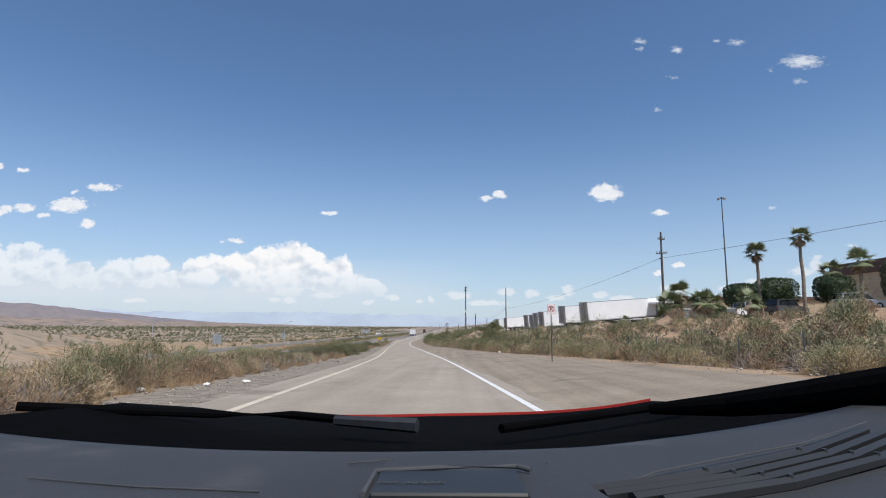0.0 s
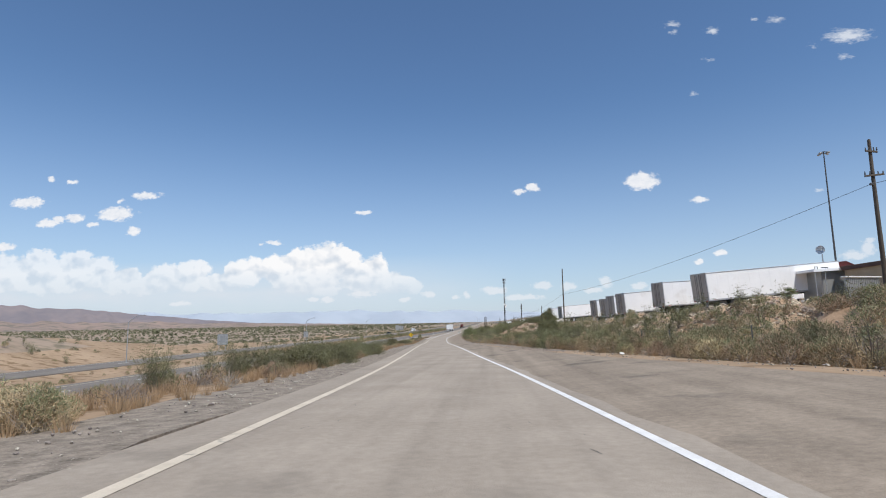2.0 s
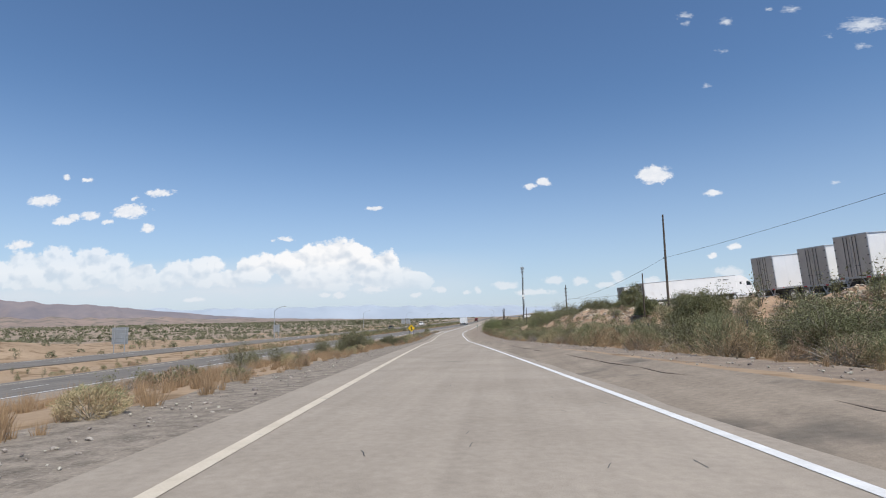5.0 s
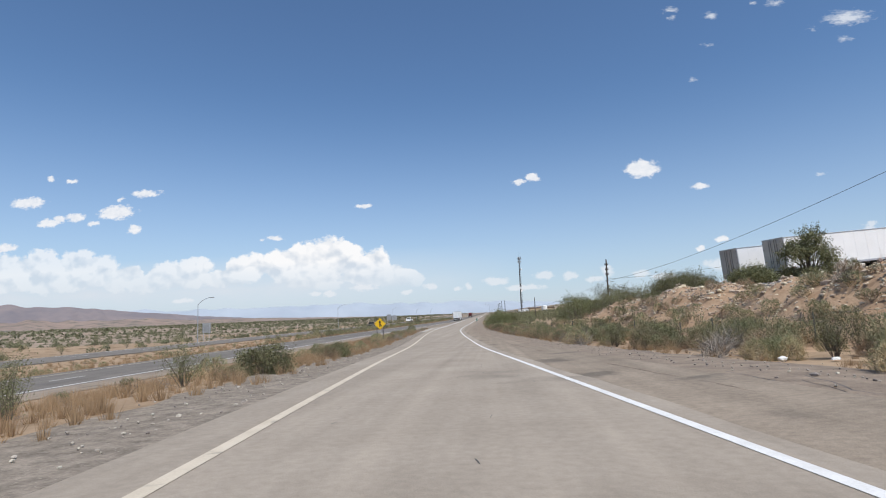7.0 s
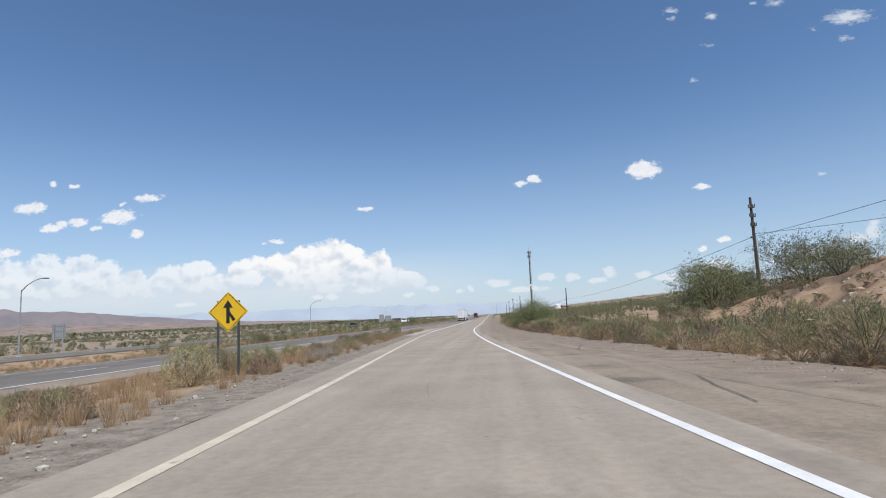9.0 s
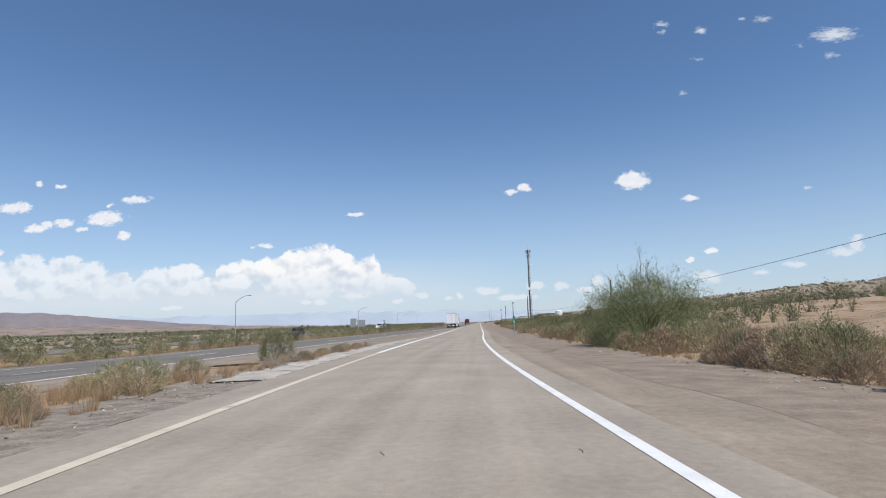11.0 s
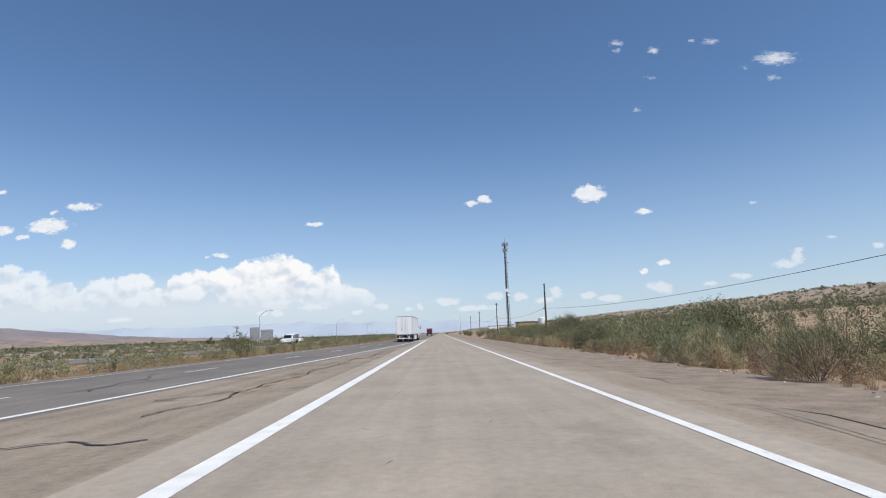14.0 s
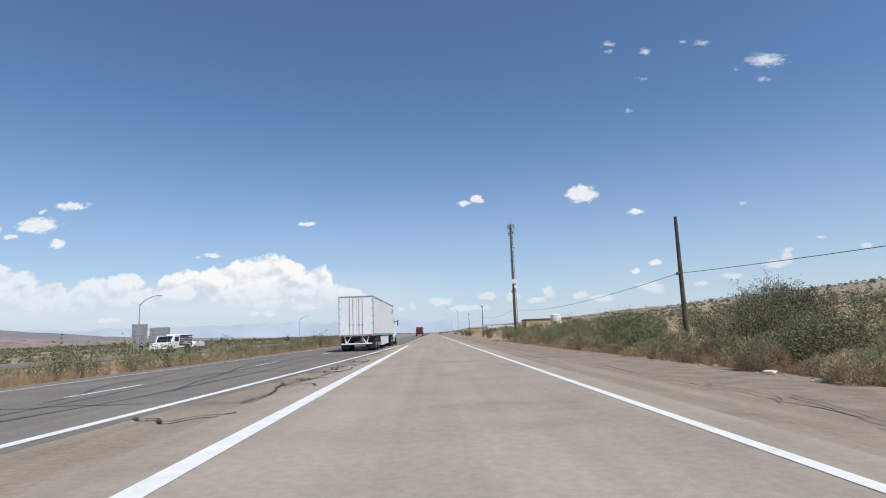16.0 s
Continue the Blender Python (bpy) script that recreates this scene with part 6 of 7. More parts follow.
flat = thing("flatbed_truck", "red flatbed truck with a brown load, far ahead", "truck")
flat.matrix_basis = pose(-4.4, 505, 0.0, 0, 0, 0)
part("deck", Shape().box((0, 4.0, 1.2), (2.5, 8.0, 0.28), 0.03), M_BROWN_ROOF, flat)
part("load", Shape().box((0, 3.6, 1.9), (2.2, 6.6, 1.1), 0.1), M_MAROON, flat, "dark red-brown load")
part("headboard", Shape().box((0, 8.05, 2.2), (2.45, 0.12, 1.9), 0.02), M_RUST, flat)
part("cab", Shape().prism([(8.3, 0.7), (8.3, 2.9), (9.9, 2.9), (10.4, 2.0), (11.6, 1.8), (11.7, 0.7)], 0, -1.15, 1.15), M_RUST, flat)
for sx in (-1, 1):
    for y in (0.9, 2.2, 10.6):
        wheel(flat, sx * 1.05, y, 0.5, 0.3, side=sx)

# ---- truck stop on the bank ----
def palm(x, y, crown_z, label, seed, fronds=27, size=1.25, skirt=8, base=None, trunk_r=0.17):
    """A fan palm: a ringed trunk and a head of fan leaves, some hanging dry."""
    root = thing("palm_tree", label, "palm tree", "palms on the lot")
    gz = float(ground_z(x, y)) if base is None else base
    root.location = (x, y, gz)
    h = crown_z - gz
    r = np.random.RandomState(seed)
    tr = Shape()
    n = max(4, int(h / 0.35))
    pts = [(0.05 * math.sin(k * 0.5 + seed), 0.05 * math.cos(k * 0.4), -0.2 + (h + 0.2) * k / n) for k in range(n + 1)]
    tr.tube(pts, [trunk_r * (1.25 - 0.4 * k / n) * (1.08 if k % 2 else 0.96) for k in range(n + 1)], 10)
    part("trunk", tr, M_TRUNK, root)
    green, dry = Leafy(seed), Leafy(seed + 1)
    for k in range(fronds + skirt):
        old = k >= fronds
        az = r.uniform(0, 6.28)
        el = r.uniform(-0.45, 1.3) if not old else r.uniform(-1.35, -0.7)
        d = np.array([math.cos(az) * math.cos(el), math.sin(az) * math.cos(el), math.sin(el)])
        up = np.array([0, 0, 1.0])
        side = np.cross(d, up)
        side /= np.linalg.norm(side) + 1e-9
        nor = np.cross(side, d)
        L = size * r.uniform(0.75, 1.1) * (0.8 if old else 1)
        hub = np.array([0, 0, h]) + d * L * 0.45
        g = dry if old else green
        g.blades(np.array([[0, 0, h - 0.1]]), hub[None], 0.02, 0)
        m = 13
        for i in range(m):
            a = (i / (m - 1) - 0.5) * 2.5
            t = hub + (d * math.cos(a) + side * math.sin(a)) * L * (0.72 - 0.16 * abs(a)) + nor * (-0.10 * abs(a)) * L - up * 0.16 * L * (1 - 0.3 * r.uniform())
            mid = (hub + t) / 2 + nor * 0.03 * L
            w = np.cross(t - hub, nor)
            w = w / (np.linalg.norm(w) + 1e-9) * 0.045 * L
            g.tris([[hub, mid - w, mid + w], [mid - w, t, mid + w]], 0)
    c = new("crown", mesh_from("crown", *green.arrays(), [M_PALM]))
    c.parent = root
    if skirt:
        s = new("dry_fronds", mesh_from("dry_fronds", *dry.arrays(), [M_PALM_DRY]))
        s.parent = root
    return root


palm(54.5, 62.4, 15.4, "tall fan palm with a shaggy green head", 101, 30, 1.4, 12)
palm(57.2, 58.6, 16.6, "tallest fan palm with a shaggy green head", 102, 30, 1.4, 12)
palm(62.6, 62.0, 13.2, "fan palm standing behind the hedge", 103, 30, 1.5, 8)
palm(61.0, 55.4, 13.6, "fan palm with drooping dry fronds", 104, 30, 1.55, 14)
palm(42.6, 58.6, 9.1, "short fan palm in a cluster on the bank", 105, 26, 1.75, 10, None, 0.2)
palm(44.2, 59.6, 10.2, "fan palm in a cluster on the bank", 106, 26, 1.8, 10, None, 0.2)
palm(46.0, 58.4, 9.5, "fan palm in a cluster on the bank", 107, 26, 1.6, 10, None, 0.2)
palm(47.2, 59.2, 9.4, "short fan palm in a cluster on the bank", 108, 26, 1.6, 10, None, 0.2)
palm(41.6, 57.0, 7.7, "low young fan palm at the bank's foot", 109, 26, 1.6, 4, None, 0.2)
palm(46.9, 50.6, 9.1, "short fan palm with a leaning trunk", 110, 26, 1.5, 12, None, 0.2)
palm(42.0, 72.0, 7.6, "low young fan palm by the lot fence", 111, 20, 0.8, 3, None, 0.15)


def hedge(x, y, size, label, turn, lift, seed):
    """A clipped tree hedge: dense leaves over a rounded block, on short stems."""
    root = thing("hedge", label, "hedge", "clipped hedges")
    root.matrix_basis = pose(*at_ground(x, y), 0, 0, turn)
    p, st = Leafy(seed), Leafy(seed + 1)
    r = p.r
    n = int(5200 * (size[0] * size[1]) ** 0.5 / 4)
    d = r.normal(size=(n, 3))
    d /= (np.abs(d) ** 4).sum(1)[:, None] ** 0.25
    at = d * np.array(size) / 2 * (0.93 + 0.1 * r.uniform(size=(n, 1)) + 0.05 * np.sin(d[:, :1] * 6 + d[:, 1:2] * 5)) + np.array([0, 0, lift + size[2] / 2])
    p.leaves(at, 0.13, 0)
    for k in range(5):
        q = (k / 4 - 0.5) * size[0] * 0.7
        st.twig([[q, 0, -0.1], [q + r.normal() * 0.1, r.normal() * 0.1, lift * 0.6], [q + r.normal() * 0.2, 0, lift + 0.5]], 0.12, 0.08, 0)
    core = Shape().box((0, 0, lift + size[2] / 2), (size[0] * 0.86, size[1] * 0.86, size[2] * 0.86), min(size) * 0.25)
    part("inner_foliage", core, M_LEAF_DARK, root)
    for nm, lf, m in (("foliage", p, M_LEAF_DARK), ("stems", st, M_STEM)):
        o = new(nm, mesh_from(nm, *lf.arrays(), [m]))
        o.parent = root
    return root


hedge(53.6, 63.8, (4.8, 3.0, 2.7), "dark green clipped block hedge on short trunks", 15, 1.2, 121)
hedge(57.9, 65.0, (4.6, 3.2, 3.1), "dark green clipped block hedge on short trunks", 15, 1.4, 123)
hedge(61.9, 60.8, (3.4, 3.2, 2.9), "dark green clipped round hedge beside the cars", 10, 1.2, 125)
hedge(66.0, 56.0, (3.2, 3.4, 4.2), "tall dark green clipped hedge", 10, 1.0, 127)
hedge(49.0, 61.2, (1.5, 1.4, 1.5), "small round green shrub by the building", 0, 0.1, 129)


def building(name, label, x0, x1, y0, y1, h, wall_mat, roof_mat, fascia=0.6, openings=()):
    root = thing(name, label, "building")
    gz = min(float(ground_z(x0, y0)), float(ground_z(x1, y0))) - 0.3
    root.location = ((x0 + x1) / 2, (y0 + y1) / 2, gz)
    w, d = x1 - x0, y1 - y0
    t = 0.25
    for nm, c, s in (("wall", (0, -d / 2 + t / 2, h / 2), (w, t, h)), ("wall", (0, d / 2 - t / 2, h / 2), (w, t, h)), ("wall", (-w / 2 + t / 2, 0, h / 2), (t, d - 2 * t, h)), ("wall", (w / 2 - t / 2, 0, h / 2), (t, d - 2 * t, h))):
        part(nm, Shape().box(c, s, 0.01), wall_mat, root)
    part("roof", Shape().box((0, 0, h + 0.08), (w + 0.5, d + 0.5, 0.16), 0.02), roof_mat, root)
    part("fascia", Shape().box((0, -d / 2 - 0.2, h - fascia / 2), (w + 0.5, 0.12, fascia), 0.02), roof_mat, root)
    part("fascia", Shape().box((-w / 2 - 0.2, 0, h - fascia / 2), (0.12, d + 0.2, fascia), 0.02), roof_mat, root)
    for cx, cz, sx, sz in openings:
        wn = part("window", Shape().box((cx, -d / 2 - 0.012, cz), (sx, 0.05, sz), 0.01), M_SIGN_BACK, root)
        part("pane", Shape().box((cx, -d / 2 - 0.03, cz), (sx - 0.14, 0.04, sz - 0.14)), M_GLASS_DARK, wn)
    return root


building("low_building", "low tan stucco building with a brown roof edge", 54.0, 70.0, 73.0, 84.0, 3.4, M_STUCCO, M_BROWN_ROOF, 0.25)
building("truck_stop_building", "dark brown two-storey truck stop building", 78.0, 98.0, 66.0, 84.0, 8.0, M_STUCCO, M_BROWN_ROOF, 1.6, ((-6, 2.2, 2.4, 1.6), (-2, 2.2, 2.4, 1.6), (2, 2.2, 2.4, 1.6)))
building("far_store", "low tan building beside the cell tower", 42.0, 62.0, 560.0, 572.0, 4.0, M_STUCCO, M_BROWN_ROOF, 0.4)
for k, (x, y, w, d, h) in enumerate(((24.0, 690.0, 14, 8, 3.6), (44.0, 760.0, 22, 10, 4.2), (30.0, 860.0, 12, 8, 3.4), (70.0, 930.0, 26, 12, 5.0))):
    building("far_shed", "small pale building far along the road", x, x + w, y, y + d, h, M_SIGN_WHITE if k % 2 else M_STUCCO, M_SIGN_BACK, 0.3)
tank = thing("storage_tank", "white storage tank beside the cell tower", "tank")
tank.location = at_ground(52.5, 548.0)
part("shell", Shape().rod((0, 0, -0.2), (0, 0, 4.2), 2.2, n=24), M_SIGN_WHITE, tank)
part("lid", Shape().rod((0, 0, 4.2), (0, 0, 4.7), 2.2, 0.5, 24), M_SIGN_WHITE, tank)

lowwall = thing("lot_wall", "pale corrugated wall with a roof edge beside the lot", "wall")
lowwall.matrix_basis = pose(*at_ground(51.0, 77.0), 0, 0, 20)
part("wall", Shape().box((0, 0, 0.9), (4.0, 0.2, 2.2), 0.02), M_SIGN_BACK, lowwall)
part("cap", Shape().box((0, 0, 2.05), (4.3, 0.5, 0.12), 0.02), M_SIGN_WHITE, lowwall)
for k in range(18):
    part("rib", Shape().box((-1.85 + k * 0.218, -0.12, 0.9), (0.08, 0.05, 2.1), 0.01), M_SIGN_BACK, lowwall)

dish = thing("satellite_dish", "white satellite dish on a short mast", "antenna")
dish.location = at_ground(57.0, 92.5)
dz = 13.0 - float(ground_z(57.0, 92.5))
part("mast", Shape().rod((0, 0, -0.2), (0, 0, dz), 0.07, n=8), M_STEEL, dish)
bowl = Shape()
for i in range(5):
    q0, q1 = i / 5, (i + 1) / 5
    bowl.rod((-0.9 * q0 ** 2 * 0.35, -0.25 * q0 ** 2, dz + 0.5), (-0.9 * q1 ** 2 * 0.35, -0.25 * q1 ** 2, dz + 0.5), 0.05 + 0.45 * q0, 0.05 + 0.45 * q1, 20, False)
part("bowl", bowl, M_SIGN_WHITE, dish)
part("feed_arm", Shape().rod((-0.1, -0.1, dz + 0.3), (-1.0, -0.4, dz + 0.6), 0.025, n=6), M_STEEL, dish)

shed = thing("lot_shed", "low grey shed with a pale overhanging roof", "shed")
shed.matrix_basis = pose(*at_ground(53.6, 86.0), 0, 0, 14)
top = 10.7 - float(ground_z(53.6, 86.0))
part("wall", Shape().box((0.4, 0, (top - 0.5) / 2), (5.0, 2.4, top + 0.1), 0.02), M_SIGN_BACK, shed)
part("roof", Shape().prism([(-3.4, top - 0.45), (3.4, top - 0.05), (3.4, top + 0.22), (-3.4, top - 0.18)], 1, -1.7, 1.5), M_WHITE, shed, "pale sloping roof")
for sx in (-3.1, -1.9):
    part("roof_post", Shape().rod((sx, -1.5, -0.2), (sx, -1.5, top - 0.35), 0.05, n=8), M_STEEL, shed)

# wire fence along the bank's foot
fence = thing("wire_fence", "wire fence on thin dark steel posts", "fence")
post = Shape().prism([(-0.03, -0.02), (0.03, -0.02), (0.012, 0.02), (-0.012, 0.02)], 2, -0.3, 1.35).mesh("post", M_STEEL_DARK)
fx = lambda y: float(lane_x(y)) + 13.3 + (1.2 if y > 120 else 0.6 * math.sin(y * 0.05))
ys = list(np.arange(6, 218, 4.0))
for y in ys:
    o = new("post", post)
    o.parent = fence
    o.location = at_ground(fx(y), y)
for hgt in (0.35, 0.65, 0.95, 1.25):
    part("wire", Shape().tube([at_ground(fx(y), y, hgt) for y in ys], [0.006] * len(ys), 3), M_STEEL_DARK, fence)
rail = thing("chain_fence", "grey chain-link fence at the lot's end", "fence")
for k in range(9):
    x, y = 33.5 + k * 1.8, 186 - k * 0.7
    part("post", Shape().rod(at_ground(x, y, -0.2), at_ground(x, y, 1.7), 0.03, n=6), M_STEEL, rail)
part("top_rail", Shape().tube([at_ground(33.5 + k * 1.8, 186 - k * 0.7, 1.68) for k in range(9)], [0.022] * 9, 6), M_STEEL, rail)


# ---- rubble, stones, litter ----
def rock_arrays(seed):
    r = np.random.RandomState(seed)
    bm = bmesh.new()
    bmesh.ops.create_icosphere(bm, subdivisions=1, radius=1.0)
    V = np.array([v.co[:] for v in bm.verts])
    F = np.array([[v.index for v in f.verts] for f in bm.faces])
    bm.free()
    V *= r.uniform(0.65, 1.2, (len(V), 1))
    V *= np.array([1.0, r.uniform(0.6, 0.9), r.uniform(0.4, 0.7)])
    return V, F, np.zeros(len(F), int)


ROCKS = [rock_arrays(s) for s in range(6)]
spots = []
for n, y0, y1, s0, s1, lo, hi in ((5200, 56, 104, 17.8, 24.5, 0.06, 0.22), (5600, 134, 180, 17.5, 26.0, 0.05, 0.17), (900, 100, 140, 17, 25, 0.04, 0.2), (260, 176, 205, 15, 24, 0.04, 0.18), (2600, 14, 62, 14.5, 24, 0.03, 0.15), (200, 200, 330, 8.5, 24, 0.04, 0.2)):
    for _ in range(n):
        y = rng.uniform(y0, y1)
        spots.append((float(lane_x(y)) + rng.uniform(s0, s1), y, lo + (hi - lo) * rng.uniform() ** 2.5, rng.uniform(0, 6.28), 1.0))
for n, y0, y1, s0, s1 in ((620, 70, 100, 18.5, 23.5), (160, 136, 168, 20.5, 24.5)):
    for _ in range(n):
        y = rng.uniform(y0, y1)
        spots.append((float(lane_x(y)) + rng.uniform(s0, s1), y, 0.14 + 0.22 * rng.uniform() ** 2, rng.uniform(0, 6.28), 0.9))
joined("rubble", "brown broken rock on the bank", "rubble", spots, ROCKS, [M_ROCK])
spots = []
for n, y0, y1 in ((450, 60, 106), (450, 134, 172)):
    for _ in range(n):
        y = rng.uniform(y0, y1)
        spots.append((float(lane_x(y)) + rng.uniform(19.5, 25.5), y, 0.05 + 0.22 * rng.uniform() ** 3, rng.uniform(0, 6.28), 0.8))
joined("concrete_rubble", "pale broken concrete rubble along the crest of the bank", "rubble", spots, ROCKS, [M_CONCRETE])
stones = []
for _ in range(9000):
    y = rng.uniform(0, 400)
    right = rng.uniform() < 0.55
    s = float(side_r(y)) + rng.normal() * 0.8 - 0.2 if right else -4.9 + rng.normal() * 0.6
    if not right and y > 222:
        continue
    stones.append((float(lane_x(y)) + s, y, rng.uniform(0.016, 0.045) * (2.0 if rng.uniform() < 0.03 else 1.0), rng.uniform(0, 6.28), 1.0))
ob = joined("gravel_stones", "loose grey gravel stones along the verges", "gravel", stones, ROCKS, [M_STONE])
ob.location.z = 0.05
slab = thing("concrete_slab", "broken pale concrete slab on the rubble bank", "rubble", "concrete slabs")
slab.matrix_basis = pose(33.6, 152.0, float(ground_z(33.6, 152.0)) + 0.35, 12, -14, 30)
part("slab", Shape().box((0, 0, 0), (3.4, 1.8, 0.22), 0.05), M_CONCRETE, slab)
drain = thing("concrete_headwall", "pale concrete drain headwall beside the verge", "drain")
drain.matrix_basis = pose(*at_ground(14.5, 240.0), 0, 0, 10)
part("headwall", Shape().box((0, 0, 0.1), (3.2, 0.35, 0.5), 0.03), M_CONCRETE, drain)
for k, (x, y, sx, sy, sz, nm, lb) in enumerate((
        (16.7, 127.0, 0.15, 0.13, 0.15, "plastic_jug", "crumpled white plastic jug on the verge"),
        (17.6, 126.2, 0.2, 0.16, 0.09, "plastic_bag", "torn white plastic bag in the brush"),
        (15.1, 151.4, 0.36, 0.3, 0.22, "plastic_bag", "crumpled white plastic bag on the gravel"),
        (11.9, 14.6, 0.15, 0.12, 0.09, "paper_cup", "crushed white paper cup on the gravel"),
        (12.4, 16.2, 0.18, 0.13, 0.07, "paper_bag", "flattened white paper bag on the gravel"),
        (10.9, 13.0, 0.13, 0.11, 0.09, "paper_cup", "crushed pale cup at the verge"),
        (23.6, 52.6, 0.3, 0.2, 0.14, "plastic_bag", "torn white plastic bag at the verge"),
        (9.6, 288.0, 0.28, 0.2, 0.14, "plastic_bag", "dirty white plastic bag on the verge"),
        (8.6, 330.0, 0.22, 0.16, 0.12, "plastic_bag", "white plastic scrap in dry grass"),
        (13.6, 195.0, 0.7, 0.5, 0.3, "white_rubbish_heap", "pale heap of rubbish beside the verge"),
        (14.6, 198.0, 1.1, 0.7, 0.35, "white_rubbish_heap", "pale heap of rubbish beside the verge"))):
    V, F, _ = rock_arrays(200 + k)
    V = V * np.array([sx, sy, sz])
    o = new(nm, mesh_from(nm, V, F, np.zeros(len(F), int), [M_LITTER]))
    o.matrix_basis = pose(x, y, float(ground_z(x, y)) + 0.05 + sz * 0.35, 0, 0, 40 * k)
    tagged(o, lb, "litter", "roadside litter")

# ---- road wear ----
strip("gore_concrete", M_GORE, 212, 254, lambda y: lane_x(y) - 3.80 - 1.5 * np.clip((256 - y) / 22, 0.03, 1), lambda y: lane_x(y) - 3.78, lambda y: lane_z(y) * 0.85 + 0.02, lambda y: lane_z(y) + 0.006, "pale broken concrete strip in the gore", "pavement", thick=0.1, rag=0.14, step=0.5)


def seal(points, wide, name="crack_seal"):
    """A wandering band of black crack sealant, laid on the road."""
    sh = Shape()
    pts = [Vector(p) for p in points]
    for k, p in enumerate(pts):
        w = (pts[min(k + 1, len(pts) - 1)] - pts[max(k - 1, 0)])
        nrm = Vector((-w.y, w.x, 0)).normalized() * wide * (0.8 + 0.4 * random.random())
        sh.v += [tuple(p - nrm), tuple(p + nrm)]
    sh.f = [(2 * k, 2 * k + 1, 2 * k + 3, 2 * k + 2) for k in range(len(pts) - 1)]
    sh.m = [0] * len(sh.f)
    return sh


def seal_run(sheet, along, u0, u1, y0, y1, wide, z, base, n=26, amp=0.25):
    ph = [random.uniform(0, 6.28) for _ in range(4)]
    pts = []
    for k in range(n):
        t = k / (n - 1)
        y = y0 + (y1 - y0) * t
        u = u0 + (u1 - u0) * t
        j = amp * (math.sin(t * 7 + ph[0]) + 0.5 * math.sin(t * 17 + ph[1]) + random.uniform(-0.14, 0.14))
        if along:
            u += j
        else:
            y += j
        x = float(base(y)) + u
        pts.append((x, y, z(y, x)))
    s = seal(pts, wide)
    kk = len(sheet.v)
    sheet.v += s.v
    sheet.f += [tuple(i + kk for i in q) for q in s.f]
    sheet.m += s.m


random.seed(5)
sh = Shape()
hz_ = lambda y, x: 0.005
for k in range(34):
    y = random.uniform(60, 420)
    seal_run(sh, True, random.uniform(-7.4, -0.6), random.uniform(-7.4, -0.6), y, y + random.uniform(8, 34), 0.035, hz_, hwy_x)
for k in range(60):
    y = random.uniform(140, 420)
    a = random.uniform(-8, -2)
    seal_run(sh, False, a, a + random.uniform(2, 5), y, y + random.uniform(-2, 2), 0.03, hz_, hwy_x, 18, 0.18)
setting("crack_sealant_interstate", sh, M_SEAL, "black wandering crack sealant on the interstate", "road marking")
sh = Shape()
def gore_z(q, x):
    """The gore pavement rises from the interstate to the ramp."""
    lo, hi = min(float(hwy_x(q)) + 3.2, float(lane_x(q)) - 3.7), float(lane_x(q)) - 3.7
    t = 1.0 if hi - lo < 0.05 else min(1.0, max(0.0, (x - lo) / (hi - lo)))
    return max(-0.008 + (float(lane_z(q)) + 0.004) * t, 0.0 if x < lo else -1) + 0.013


for k in range(64):
    y = random.uniform(226, 372)
    lo, hi = float(hwy_x(y)) + 0.4, float(lane_x(y)) - HALF - 0.4
    if hi - lo < 0.6:
        continue
    a = random.uniform(0, 0.3)
    seal_run(sh, False, lo + (hi - lo) * a, lo + (hi - lo) * random.uniform(0.6, 1.0), y, y + random.uniform(-1.4, 1.4), 0.032, gore_z, lambda q: 0.0, 26, 0.26)
for k in range(8):
    y = random.uniform(235, 340)
    lo, hi = float(hwy_x(y)) + 0.5, float(lane_x(y)) - HALF - 0.5
    seal_run(sh, True, (lo + hi) / 2, (lo + hi) / 2 + 0.6, y, y + random.uniform(5, 14), 0.028, gore_z, lambda q: 0.0, 40, 0.22)
setting("crack_sealant_gore", sh, M_SEAL, "black crack sealant loops on the gore pavement", "road marking")
sh = Shape()
rz = lambda q, x: float(lane_z(q)) + 0.005
for k in range(12):
    y = random.uniform(5, 360)
    a = random.uniform(-2.4, 2.2)
    if random.random() < 0.6:
        seal_run(sh, True, a, a + random.uniform(-0.4, 0.4), y, y + random.uniform(0.8, 3.5), 0.0028, rz, lane_x, 30, 0.018)
    else:
        seal_run(sh, False, a, a + random.uniform(0.3, 1.2), y, y + random.uniform(-0.3, 0.3), 0.0028, rz, lane_x, 22, 0.018)
for k in range(260):
    y, a = random.uniform(8, 330), random.choice((-1.3, 0.9, -0.2, 1.8)) + random.gauss(0, 0.4)
    seal_run(sh, k % 3 == 0, a, a + random.uniform(-0.10, 0.10), y, y + random.uniform(0.05, 0.3), 0.004, rz, lane_x, 9, 0.008)
for k in range(26):
    y = random.uniform(5, 360)
    a = random.uniform(3.6, 5.4)
    seal_run(sh, k % 2 == 0, a, a + random.uniform(0.2, 1.0), y, y + random.uniform(1, 5), 0.012, lambda q, x: float(lane_z(q)) + 0.003 + float(rise(q)) * max(0.0, x - float(lane_x(q)) - 3.1) / (float(side_r(q)) - 4.3), lane_x, 16, 0.12)
setting("ramp_cracks", sh, M_SEAL, "fine dark cracks in the worn ramp asphalt", "road marking")

